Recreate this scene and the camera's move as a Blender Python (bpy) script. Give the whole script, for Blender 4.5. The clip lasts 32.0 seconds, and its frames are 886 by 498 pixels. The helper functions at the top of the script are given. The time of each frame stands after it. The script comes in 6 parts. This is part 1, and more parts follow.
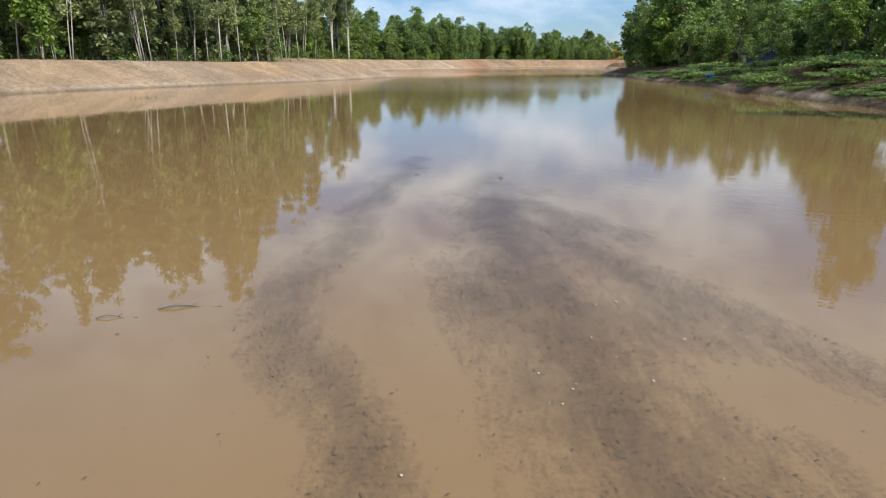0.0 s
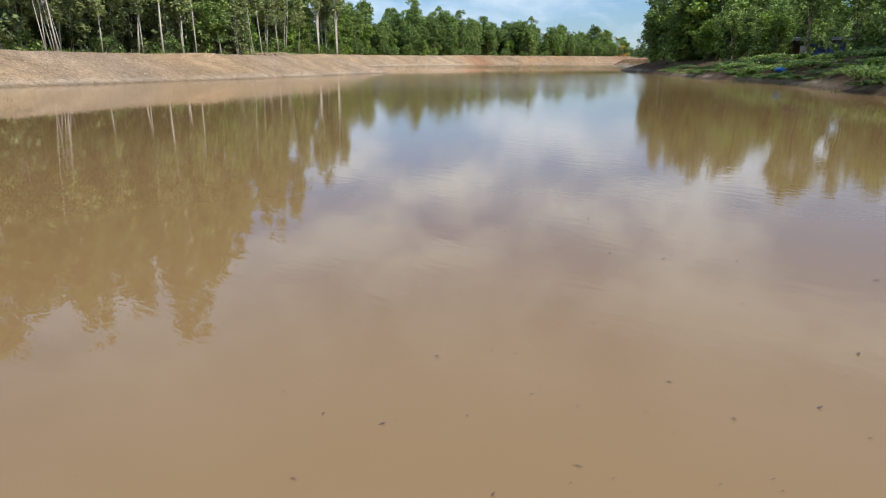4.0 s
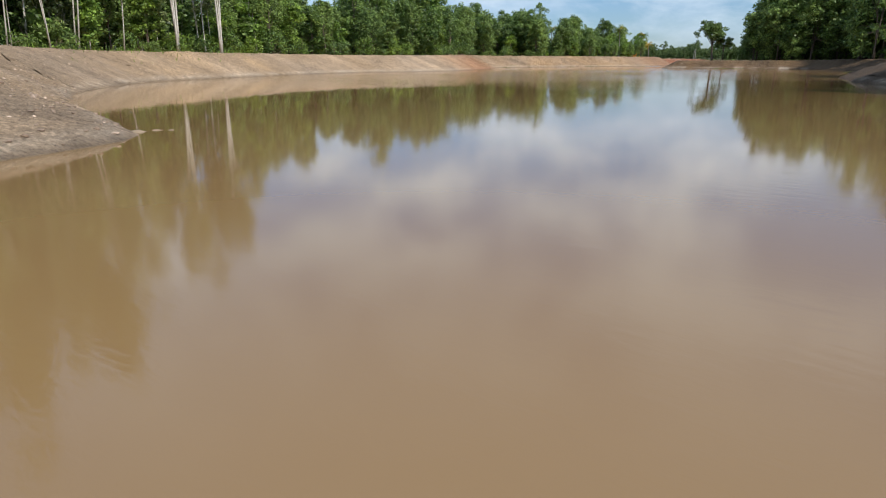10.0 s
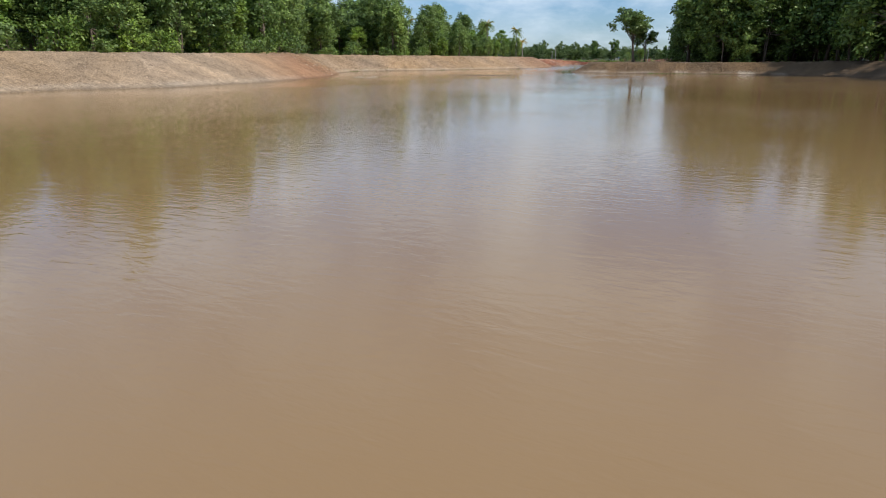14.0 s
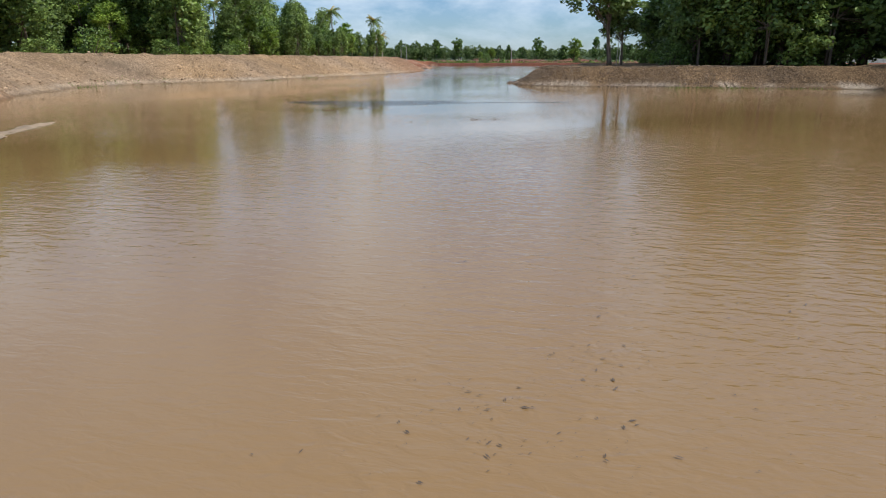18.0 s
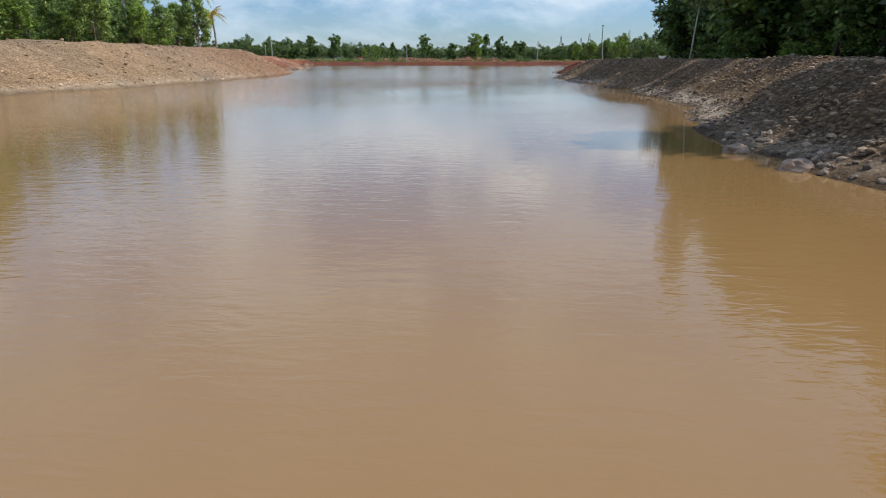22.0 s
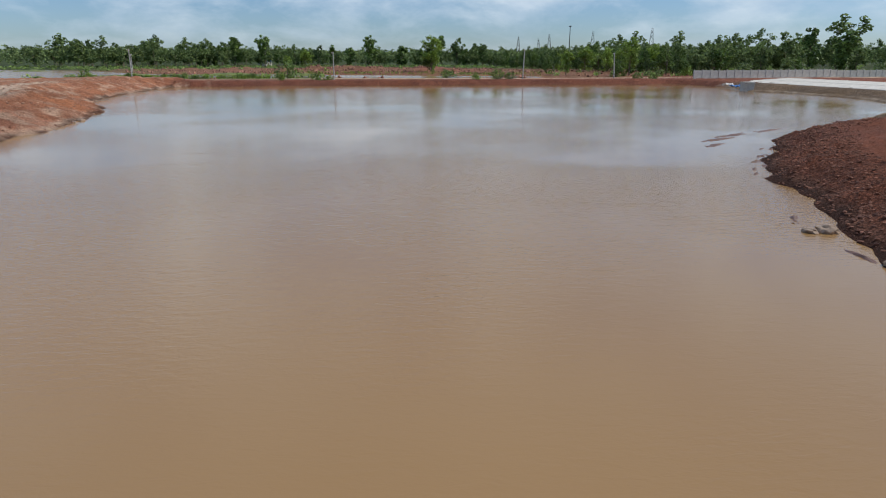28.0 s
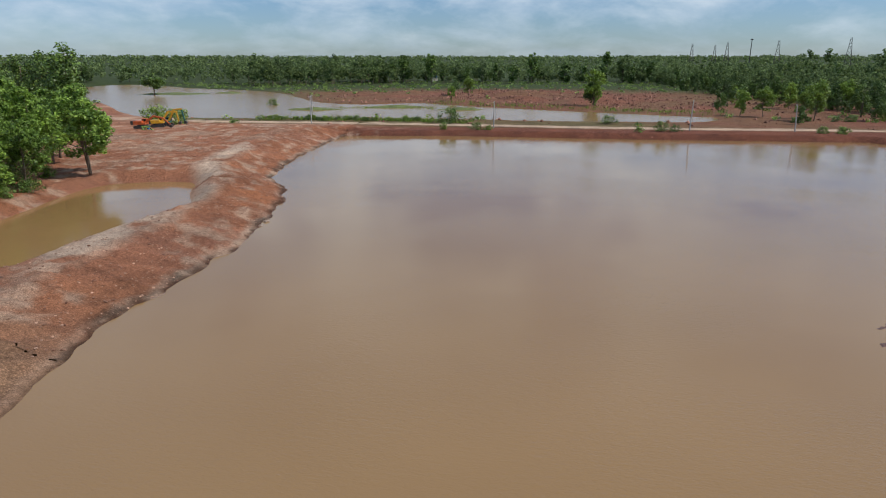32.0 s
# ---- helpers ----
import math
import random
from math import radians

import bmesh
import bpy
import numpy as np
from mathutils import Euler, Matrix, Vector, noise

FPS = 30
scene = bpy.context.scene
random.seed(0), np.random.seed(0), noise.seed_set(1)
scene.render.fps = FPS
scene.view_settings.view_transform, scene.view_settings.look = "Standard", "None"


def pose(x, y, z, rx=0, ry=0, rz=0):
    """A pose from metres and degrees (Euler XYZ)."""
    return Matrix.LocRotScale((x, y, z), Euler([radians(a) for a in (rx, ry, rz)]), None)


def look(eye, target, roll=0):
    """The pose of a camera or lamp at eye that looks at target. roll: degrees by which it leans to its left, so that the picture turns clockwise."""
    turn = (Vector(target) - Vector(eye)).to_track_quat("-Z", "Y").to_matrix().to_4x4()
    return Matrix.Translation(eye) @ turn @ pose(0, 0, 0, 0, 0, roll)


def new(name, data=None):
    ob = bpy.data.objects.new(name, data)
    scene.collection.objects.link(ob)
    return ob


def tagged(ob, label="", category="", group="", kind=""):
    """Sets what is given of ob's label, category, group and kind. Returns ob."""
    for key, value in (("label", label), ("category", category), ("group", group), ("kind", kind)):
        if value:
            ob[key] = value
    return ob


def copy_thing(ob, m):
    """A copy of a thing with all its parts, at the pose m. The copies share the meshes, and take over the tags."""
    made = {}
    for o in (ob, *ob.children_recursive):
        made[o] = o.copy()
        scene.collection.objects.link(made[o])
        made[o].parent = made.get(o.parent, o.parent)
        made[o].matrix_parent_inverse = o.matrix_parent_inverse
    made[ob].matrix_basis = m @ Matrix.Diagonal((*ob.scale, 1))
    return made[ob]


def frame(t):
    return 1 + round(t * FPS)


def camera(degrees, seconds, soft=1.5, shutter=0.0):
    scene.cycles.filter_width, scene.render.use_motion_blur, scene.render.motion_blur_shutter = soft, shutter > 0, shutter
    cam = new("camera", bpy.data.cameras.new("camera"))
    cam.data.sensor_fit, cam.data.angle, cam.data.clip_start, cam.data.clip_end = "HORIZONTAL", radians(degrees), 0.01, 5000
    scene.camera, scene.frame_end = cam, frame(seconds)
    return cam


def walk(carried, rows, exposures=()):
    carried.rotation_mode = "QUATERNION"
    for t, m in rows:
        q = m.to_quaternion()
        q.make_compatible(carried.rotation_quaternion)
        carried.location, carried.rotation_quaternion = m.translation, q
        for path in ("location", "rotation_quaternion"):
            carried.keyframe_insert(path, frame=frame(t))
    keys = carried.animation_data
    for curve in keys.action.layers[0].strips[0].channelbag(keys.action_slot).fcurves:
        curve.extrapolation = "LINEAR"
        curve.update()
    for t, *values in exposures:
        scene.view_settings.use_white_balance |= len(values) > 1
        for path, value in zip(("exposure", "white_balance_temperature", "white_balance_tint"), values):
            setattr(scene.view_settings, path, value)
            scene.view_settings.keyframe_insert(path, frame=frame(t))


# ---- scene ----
cam = camera(69.7, 32.0, soft=1.1, shutter=0.0)
# seconds, x, y, z, pitch, roll, yaw
PATH = [
    (0, -0.05, 2.39, 2.17, -16.42, 0.10, -0.18),
    (0.5, 0.06, 3.72, 2.04, -16.45, 0.09, -0.18),
    (1, 0.17, 5.14, 1.85, -16.49, 0.08, -0.15),
    (1.5, 0.29, 6.54, 1.68, -16.52, 0.07, -0.12),
    (2, 0.43, 7.90, 1.61, -16.53, 0.07, -0.10),
    (2.5, 0.59, 9.35, 1.61, -16.53, 0.08, -0.06),
    (3, 0.80, 11.16, 1.64, -16.52, 0.07, -0.01),
    (3.5, 0.98, 13.77, 1.63, -16.56, 0.07, -0.00),
    (5.5, 0.22, 29.49, 1.75, -16.68, 0.09, -0.18),
    (6, 0.33, 34.98, 1.72, -16.65, 0.12, -0.17),
    (6.5, 0.50, 40.59, 1.66, -16.65, 0.10, -0.13),
    (7, 0.57, 46.44, 1.63, -16.64, 0.07, -0.13),
    (7.5, 0.58, 52.44, 1.63, -16.61, 0.03, -0.15),
    (8, 0.68, 58.48, 1.65, -16.60, -0.00, -0.13),
    (8.5, 0.83, 64.59, 1.68, -16.59, -0.02, -0.11),
    (9, 0.97, 70.82, 1.70, -16.55, -0.01, -0.07),
    (9.5, 0.99, 77.23, 1.73, -16.54, -0.02, -0.15),
    (10, 1.00, 84.09, 1.78, -16.52, -0.01, -1.84),
    (10.5, 0.98, 90.96, 1.86, -16.50, 0.00, -5.14),
    (11, 1.09, 97.56, 1.94, -16.51, -0.00, -8.18),
    (11.5, 0.85, 103.58, 2.01, -16.54, 0.01, -11.37),
    (12, 1.27, 109.86, 2.07, -16.53, 0.01, -14.66),
    (12.5, 2.19, 116.37, 2.09, -16.51, 0.01, -15.63),
    (13, 3.51, 123.12, 2.08, -16.51, 0.03, -15.58),
    (13.5, 4.94, 129.88, 2.05, -16.52, 0.06, -15.53),
    (14, 6.50, 136.62, 2.01, -16.53, 0.07, -15.47),
    (14.5, 8.19, 143.52, 1.99, -16.51, 0.06, -15.41),
    (16.5, 14.73, 170.49, 2.26, -16.58, -0.00, -15.93),
    (17, 16.65, 176.91, 2.29, -16.55, -0.03, -22.71),
    (17.5, 18.78, 183.59, 2.29, -16.53, -0.04, -30.02),
    (18, 21.22, 190.54, 2.26, -16.52, -0.05, -30.03),
    (18.5, 24.03, 197.42, 2.20, -16.52, -0.05, -33.75),
    (19, 27.01, 204.08, 2.12, -16.50, -0.06, -35.73),
    (19.5, 30.13, 210.53, 2.01, -16.52, -0.04, -39.47),
    (20, 33.67, 217.04, 1.91, -16.57, 0.00, -39.49),
    (20.5, 37.45, 223.35, 1.82, -16.59, 0.05, -39.49),
    (21, 41.36, 229.45, 1.75, -16.57, 0.06, -39.52),
    (21.5, 45.59, 235.70, 1.70, -16.55, 0.02, -39.54),
    (22, 50.13, 241.61, 1.68, -16.54, 0.01, -40.65),
    (22.5, 54.74, 247.18, 1.68, -16.54, 0.03, -43.63),
    (23, 58.98, 252.49, 1.69, -16.53, 0.04, -46.47),
    (23.5, 62.38, 257.59, 1.72, -16.49, 0.02, -47.21),
    (24, 66.17, 262.35, 1.71, -16.49, 0.02, -47.26),
    (24.5, 70.34, 267.06, 1.68, -16.49, 0.01, -47.31),
    (25, 74.62, 271.66, 1.64, -16.48, 0.00, -47.35),
    (25.5, 78.88, 276.60, 1.61, -16.49, 0.01, -47.43),
    (27.5, 96.84, 294.19, 4.28, -16.60, -0.01, -46.30),
    (28, 99.09, 296.11, 5.61, -16.57, -0.01, -44.87),
    (28.5, 100.26, 297.07, 6.99, -16.56, -0.07, -43.16),
    (29, 100.54, 297.09, 8.30, -16.54, -0.07, -41.29),
    (29.5, 100.46, 296.94, 9.64, -16.52, -0.06, -39.47),
    (30, 100.30, 296.76, 10.99, -16.50, -0.03, -37.67),
    (30.5, 100.23, 296.72, 12.47, -16.51, 0.00, -35.88),
    (31, 100.24, 296.71, 13.94, -16.52, 0.02, -34.08),
    (31.5, 100.27, 296.79, 15.38, -16.54, 0.01, -32.32),
    (32, 100.43, 297.11, 16.85, -16.55, 0.00, -30.80),
]
# the clip's own exposure drops as it climbs to open sky
EXPOSURES = [(0.0, 0.28), (6.0, 0.22), (9.0, 0.17), (18.0, 0.17), (21.0, 0.17), (25.0, 0.06), (29.0, -0.09), (32.0, -0.11)]
walk(cam, [(t, pose(x, y, z, 90 + pitch, -roll, yaw)) for t, x, y, z, pitch, roll, yaw in PATH], EXPOSURES)

# ---- light ----
SUN_TO = Vector((0.77, -0.64, 0.0)).normalized()
SUN_HIGH = radians(48)
world = bpy.data.worlds.new("sky")
scene.world = world
world.use_nodes = True
wn, wl = world.node_tree.nodes, world.node_tree.links
wn.clear()


def node(tree, kind, **values):
    made = tree.nodes.new(kind)
    for key, value in values.items():
        made.inputs[key.replace("_", " ")].default_value = value
    return made


sky = wn.new("ShaderNodeTexSky")
sky.sky_type, sky.sun_disc = "NISHITA", False
sky.sun_elevation = SUN_HIGH
sky.sun_rotation = math.atan2(SUN_TO.x, SUN_TO.y)
sky.air_density, sky.dust_density, sky.ozone_density = 1.0, 0.35, 4.0
coord = wn.new("ShaderNodeTexCoord")
split = wn.new("ShaderNodeSeparateXYZ")
wl.new(coord.outputs["Generated"], split.inputs[0])
lift = wn.new("ShaderNodeMath")
lift.operation, lift.inputs[1].default_value = "ADD", 0.35
wl.new(split.outputs["Z"], lift.inputs[0])
floor_ = wn.new("ShaderNodeMath")
floor_.operation, floor_.inputs[1].default_value = "MAXIMUM", 0.04
wl.new(lift.outputs[0], floor_.inputs[0])
join = wn.new("ShaderNodeCombineXYZ")
for axis in "XY":
    part_ = wn.new("ShaderNodeMath")
    part_.operation = "DIVIDE"
    wl.new(split.outputs[axis], part_.inputs[0])
    wl.new(floor_.outputs[0], part_.inputs[1])
    wl.new(part_.outputs[0], join.inputs[axis])
puffs = node(world.node_tree, "ShaderNodeTexNoise", Scale=2.6, Detail=9.0, Roughness=0.58, Distortion=0.2)
wl.new(join.outputs[0], puffs.inputs["Vector"])
cover = wn.new("ShaderNodeValToRGB")
cover.color_ramp.elements[0].position, cover.color_ramp.elements[1].position = 0.40, 0.60
wl.new(puffs.outputs["Fac"], cover.inputs[0])
shade = node(world.node_tree, "ShaderNodeTexNoise", Scale=4.2, Detail=6.0, Roughness=0.6)
wl.new(join.outputs[0], shade.inputs["Vector"])
tone = wn.new("ShaderNodeValToRGB")
tone.color_ramp.elements[0].position, tone.color_ramp.elements[1].position = 0.36, 0.66
tone.color_ramp.elements[0].color = (4.9, 6.25, 7.9, 1)
tone.color_ramp.elements[1].color = (7.4, 8.4, 9.4, 1)
wl.new(shade.outputs["Fac"], tone.inputs[0])
blend = wn.new("ShaderNodeMixRGB")
# the clouds thin out into haze towards the horizon
thinned = wn.new("ShaderNodeValToRGB")
thinned.color_ramp.elements[0].position, thinned.color_ramp.elements[1].position = 0.02, 0.11
thinned.color_ramp.elements[0].color = (0.3, 0.3, 0.3, 1)
wl.new(split.outputs["Z"], thinned.inputs[0])
covered = wn.new("ShaderNodeMixRGB")
covered.blend_type, covered.inputs[0].default_value = "MULTIPLY", 1.0
wl.new(cover.outputs["Color"], covered.inputs[1])
wl.new(thinned.outputs["Color"], covered.inputs[2])
wl.new(covered.outputs[0], blend.inputs[0])
clear = wn.new("ShaderNodeMixRGB")
clear.blend_type, clear.inputs[0].default_value = "MULTIPLY", 1.0
hazy = wn.new("ShaderNodeValToRGB")
hazy.color_ramp.elements[0].color, hazy.color_ramp.elements[1].color = (0.64, 0.78, 1.0, 1), (0.86, 1.0, 1.18, 1)
hazy.color_ramp.elements[1].position = 0.3
wl.new(split.outputs["Z"], hazy.inputs[0])
wl.new(hazy.outputs["Color"], clear.inputs[2])
wl.new(sky.outputs[0], clear.inputs[1])
wl.new(clear.outputs[0], blend.inputs[1])
wl.new(tone.outputs["Color"], blend.inputs[2])
upper = wn.new("ShaderNodeValToRGB")
upper.color_ramp.elements[0].position, upper.color_ramp.elements[1].position = 0.24, 0.52
upper.color_ramp.elements[1].color = (0.85, 0.85, 0.85, 1)
wl.new(split.outputs["Z"], upper.inputs[0])
veil = wn.new("ShaderNodeMixRGB")
veil.inputs[2].default_value = (3.4, 4.6, 6.6, 1)
wl.new(upper.outputs["Color"], veil.inputs[0])
wl.new(blend.outputs[0], veil.inputs[1])
back = wn.new("ShaderNodeBackground")
back.inputs["Strength"].default_value = 0.1
wl.new(veil.outputs[0], back.inputs["Color"])
wout = wn.new("ShaderNodeOutputWorld")
wl.new(back.outputs[0], wout.inputs["Surface"])

sun = new("sun", bpy.data.lights.new("sun", "SUN"))
sun.data.energy, sun.data.angle, sun.data.color = 3.5, radians(0.6), (1.0, 0.95, 0.87)
sun_dir = Vector((SUN_TO.x * math.cos(SUN_HIGH), SUN_TO.y * math.cos(SUN_HIGH), math.sin(SUN_HIGH)))
sun.matrix_world = look(sun_dir * 300, (0, 0, 0))

# ---- materials ----


def material(name):
    m = bpy.data.materials.new(name)
    m.use_nodes = True
    t = m.node_tree
    return m, t, t.nodes["Principled BSDF"]


def noisy(t, scale, detail=5.0, rough=0.6, stretch=None, coords="Object"):
    c = t.nodes.new("ShaderNodeTexCoord")
    n = node(t, "ShaderNodeTexNoise", Scale=scale, Detail=detail, Roughness=rough)
    if stretch:
        mp = t.nodes.new("ShaderNodeMapping")
        mp.inputs["Scale"].default_value = stretch
        t.links.new(c.outputs[coords], mp.inputs[0])
        t.links.new(mp.outputs[0], n.inputs["Vector"])
    else:
        t.links.new(c.outputs[coords], n.inputs["Vector"])
    return n


def ramp(t, source, stops):
    r = t.nodes.new("ShaderNodeValToRGB")
    e = r.color_ramp.elements
    while len(e) < len(stops):
        e.new(0.5)
    for one, (at, colour) in zip(e, stops):
        one.position, one.color = at, (*colour, 1)
    t.links.new(source, r.inputs[0])
    return r


def mixed(t, mode, fac, a, b):
    m = t.nodes.new("ShaderNodeMixRGB")
    m.blend_type = mode
    for n, v in enumerate((fac, a, b)):
        if isinstance(v, (int, float)):
            m.inputs[n].default_value = v
        elif isinstance(v, tuple):
            m.inputs[n].default_value = (*v, 1)
        else:
            t.links.new(v, m.inputs[n])
    return m


def bump(t, bsdf, source, strength, distance):
    b = t.nodes.new("ShaderNodeBump")
    b.inputs["Strength"].default_value, b.inputs["Distance"].default_value = strength, distance
    t.links.new(source, b.inputs["Height"])
    t.links.new(b.outputs[0], bsdf.inputs["Normal"])
    return b


def plain(name, colour, rough=0.7, metal=0.0, vary=0.25, scale=3.0, grain=0.0):
    """Paint, wood, metal or stone in one hue with two scales of wear."""
    m, t, b = material(name)
    big, fine = noisy(t, scale), noisy(t, scale * 11)
    lo = tuple(v * (1 - vary) for v in colour)
    hi = tuple(min(1, v * (1 + vary)) for v in colour)
    one = ramp(t, big.outputs["Fac"], [(0.3, lo), (0.7, hi)])
    two = mixed(t, "MULTIPLY", 0.5, one.outputs[0], ramp(t, fine.outputs["Fac"], [(0.3, (0.72,) * 3), (0.7, (1.0,) * 3)]).outputs[0])
    t.links.new(two.outputs[0], b.inputs["Base Color"])
    b.inputs["Roughness"].default_value, b.inputs["Metallic"].default_value = rough, metal
    if grain:
        bump(t, b, fine.outputs["Fac"], 0.6, grain)
    return m


def water_material(name="muddy_water", wind=None):
    m, t, b = material(name)
    drift = noisy(t, 0.05, 3.0, 0.5)
    colour = ramp(t, drift.outputs["Fac"], [(0.3, (0.252, 0.152, 0.064)), (0.7, (0.280, 0.171, 0.074))])
    b.inputs["IOR"].default_value = 1.48
    turned = t.nodes.new("ShaderNodeMapping")
    turned.inputs["Rotation"].default_value = (0, 0, radians(42))
    where = t.nodes.new("ShaderNodeTexCoord")
    t.links.new(where.outputs["Object"], turned.inputs[0])
    waves = []
    for stretch in ((2.0, 5.4, 1.0), (6.5, 15.0, 1.0)):
        mp = t.nodes.new("ShaderNodeMapping")
        mp.inputs["Scale"].default_value = stretch
        t.links.new(turned.outputs[0], mp.inputs[0])
        n = node(t, "ShaderNodeTexNoise", Scale=1.0, Detail=2.0, Roughness=0.5, Distortion=0.7)
        t.links.new(mp.outputs[0], n.inputs["Vector"])
        waves.append(n)
    both = mixed(t, "ADD", 0.4, waves[0].outputs["Fac"], waves[1].outputs["Fac"])
    calm = noisy(t, 0.045, 3.0, 0.55)
    gusts = ramp(t, calm.outputs["Fac"], [(0.40, (0.16,) * 3), (0.58, (1.0,) * 3)])
    level = t.nodes.new("ShaderNodeSeparateXYZ")
    t.links.new(where.outputs["Object"], level.inputs[0])
    down = t.nodes.new("ShaderNodeMath")
    down.operation, down.inputs[1].default_value = "MULTIPLY", 0.0025
    t.links.new(level.outputs["Y"], down.inputs[0])
    breeze = ((48, 0.04), (75, 0.05), (110, 0.03), (135, 0.07), (160, 0.26), (186, 0.4), (212, 0.34), (228, 0.16), (262, 0.14), (284, 0.75), (305, 0.55), (345, 0.22))
    # wavelets too fine to tell apart blur the mirror image where the wind touches the lake
    blur = ((0, 0.012), (30, 0.014), (46, 0.06), (62, 0.11), (90, 0.09), (103, 0.03), (128, 0.022), (142, 0.065), (165, 0.085), (200, 0.06), (214, 0.03), (246, 0.022), (268, 0.03), (295, 0.085), (345, 0.08))
    # redder silt towards the dug-out northern end
    silt = ramp(t, down.outputs[0], [(0.30, (1.0, 1.0, 1.0)), (0.60, (1.05, 1.0, 0.93))])
    t.links.new(mixed(t, "MULTIPLY", 1.0, colour.outputs[0], silt.outputs[0]).outputs[0], b.inputs["Base Color"])
    if wind is None:
        t.links.new(ramp(t, down.outputs[0], [(y / 400, (v,) * 3) for y, v in blur]).outputs[0], b.inputs["Roughness"])
    else:
        b.inputs["Roughness"].default_value = wind
    reach = ramp(t, down.outputs[0], [(y / 400, (v,) * 3) for y, v in breeze])
    gate = mixed(t, "MULTIPLY", 1.0, gusts.outputs[0], reach.outputs[0])
    ripple = mixed(t, "MULTIPLY", 1.0, both.outputs[0], gate.outputs[0])
    bump(t, b, ripple.outputs[0], 0.75, 0.062)
    return m


def earth_material():
    m, t, b = material("bare_earth")
    at = t.nodes.new("ShaderNodeAttribute")
    at.attribute_name = "soil"
    big, mid, fine = noisy(t, 0.22, 5.0), noisy(t, 2.6, 8.0, 0.74), noisy(t, 11.0, 8.0, 0.78)
    one = mixed(t, "MULTIPLY", 1.0, at.outputs["Color"], ramp(t, big.outputs["Fac"], [(0.3, (0.78, 0.78, 0.8)), (0.7, (1.2, 1.17, 1.14))]).outputs[0])
    two = mixed(t, "MULTIPLY", 0.85, one.outputs[0], ramp(t, mid.outputs["Fac"], [(0.3, (0.62, 0.6, 0.58)), (0.52, (1.0, 1.0, 1.0)), (0.72, (1.25, 1.22, 1.18))]).outputs[0])
    three = mixed(t, "MULTIPLY", 0.85, two.outputs[0], ramp(t, fine.outputs["Fac"], [(0.34, (0.45, 0.43, 0.41)), (0.5, (0.95, 0.95, 0.95)), (0.66, (1.3, 1.28, 1.24))]).outputs[0])
    # scratches and small rills running down the slope
    drag = t.nodes.new("ShaderNodeAttribute")
    drag.attribute_name = "drag"
    stretch = t.nodes.new("ShaderNodeMapping")
    stretch.inputs["Scale"].default_value = (5.5, 1.1, 1.0)
    t.links.new(drag.outputs["Vector"], stretch.inputs[0])
    rill = node(t, "ShaderNodeTexNoise", Scale=1.0, Detail=7.0, Roughness=0.72, Distortion=0.5)
    t.links.new(stretch.outputs[0], rill.inputs["Vector"])
    four = mixed(t, "MULTIPLY", 0.7, three.outputs[0], ramp(t, rill.outputs["Fac"], [(0.34, (0.50, 0.48, 0.46)), (0.44, (0.97, 0.97, 0.97)), (0.70, (1.16, 1.14, 1.12))]).outputs[0])
    b.inputs["Roughness"].default_value = 0.95
    b.inputs["Specular IOR Level"].default_value = 0.15
    # gravel and clods, strongest on the rubble banks; their gap shade is painted dark
    lumps = node(t, "ShaderNodeTexVoronoi", Scale=9.0, Randomness=1.0)
    place = t.nodes.new("ShaderNodeTexCoord")
    t.links.new(place.outputs["Object"], lumps.inputs["Vector"])
    parts = t.nodes.new("ShaderNodeSeparateXYZ")
    t.links.new(drag.outputs["Vector"], parts.inputs[0])
    pebble = ramp(t, lumps.outputs["Distance"], [(0.05, (1.35, 1.33, 1.3)), (0.32, (0.95, 0.95, 0.95)), (0.62, (0.38, 0.36, 0.34))])
    grit = mixed(t, "MULTIPLY", parts.outputs["Z"], four.outputs[0], pebble.outputs[0])
    tint = ramp(t, lumps.outputs["Color"], [(0.0, (0.75,) * 3), (1.0, (1.3,) * 3)])
    grit = mixed(t, "MULTIPLY", parts.outputs["Z"], grit.outputs[0], tint.outputs[0])
    t.links.new(grit.outputs[0], b.inputs["Base Color"])
    rough = mixed(t, "ADD", 0.45, mid.outputs["Fac"], fine.outputs["Fac"])
    rough = mixed(t, "ADD", 0.9, rough.outputs[0], rill.outputs["Fac"])
    bump(t, b, rough.outputs[0], 1.0, 0.16)
    return m


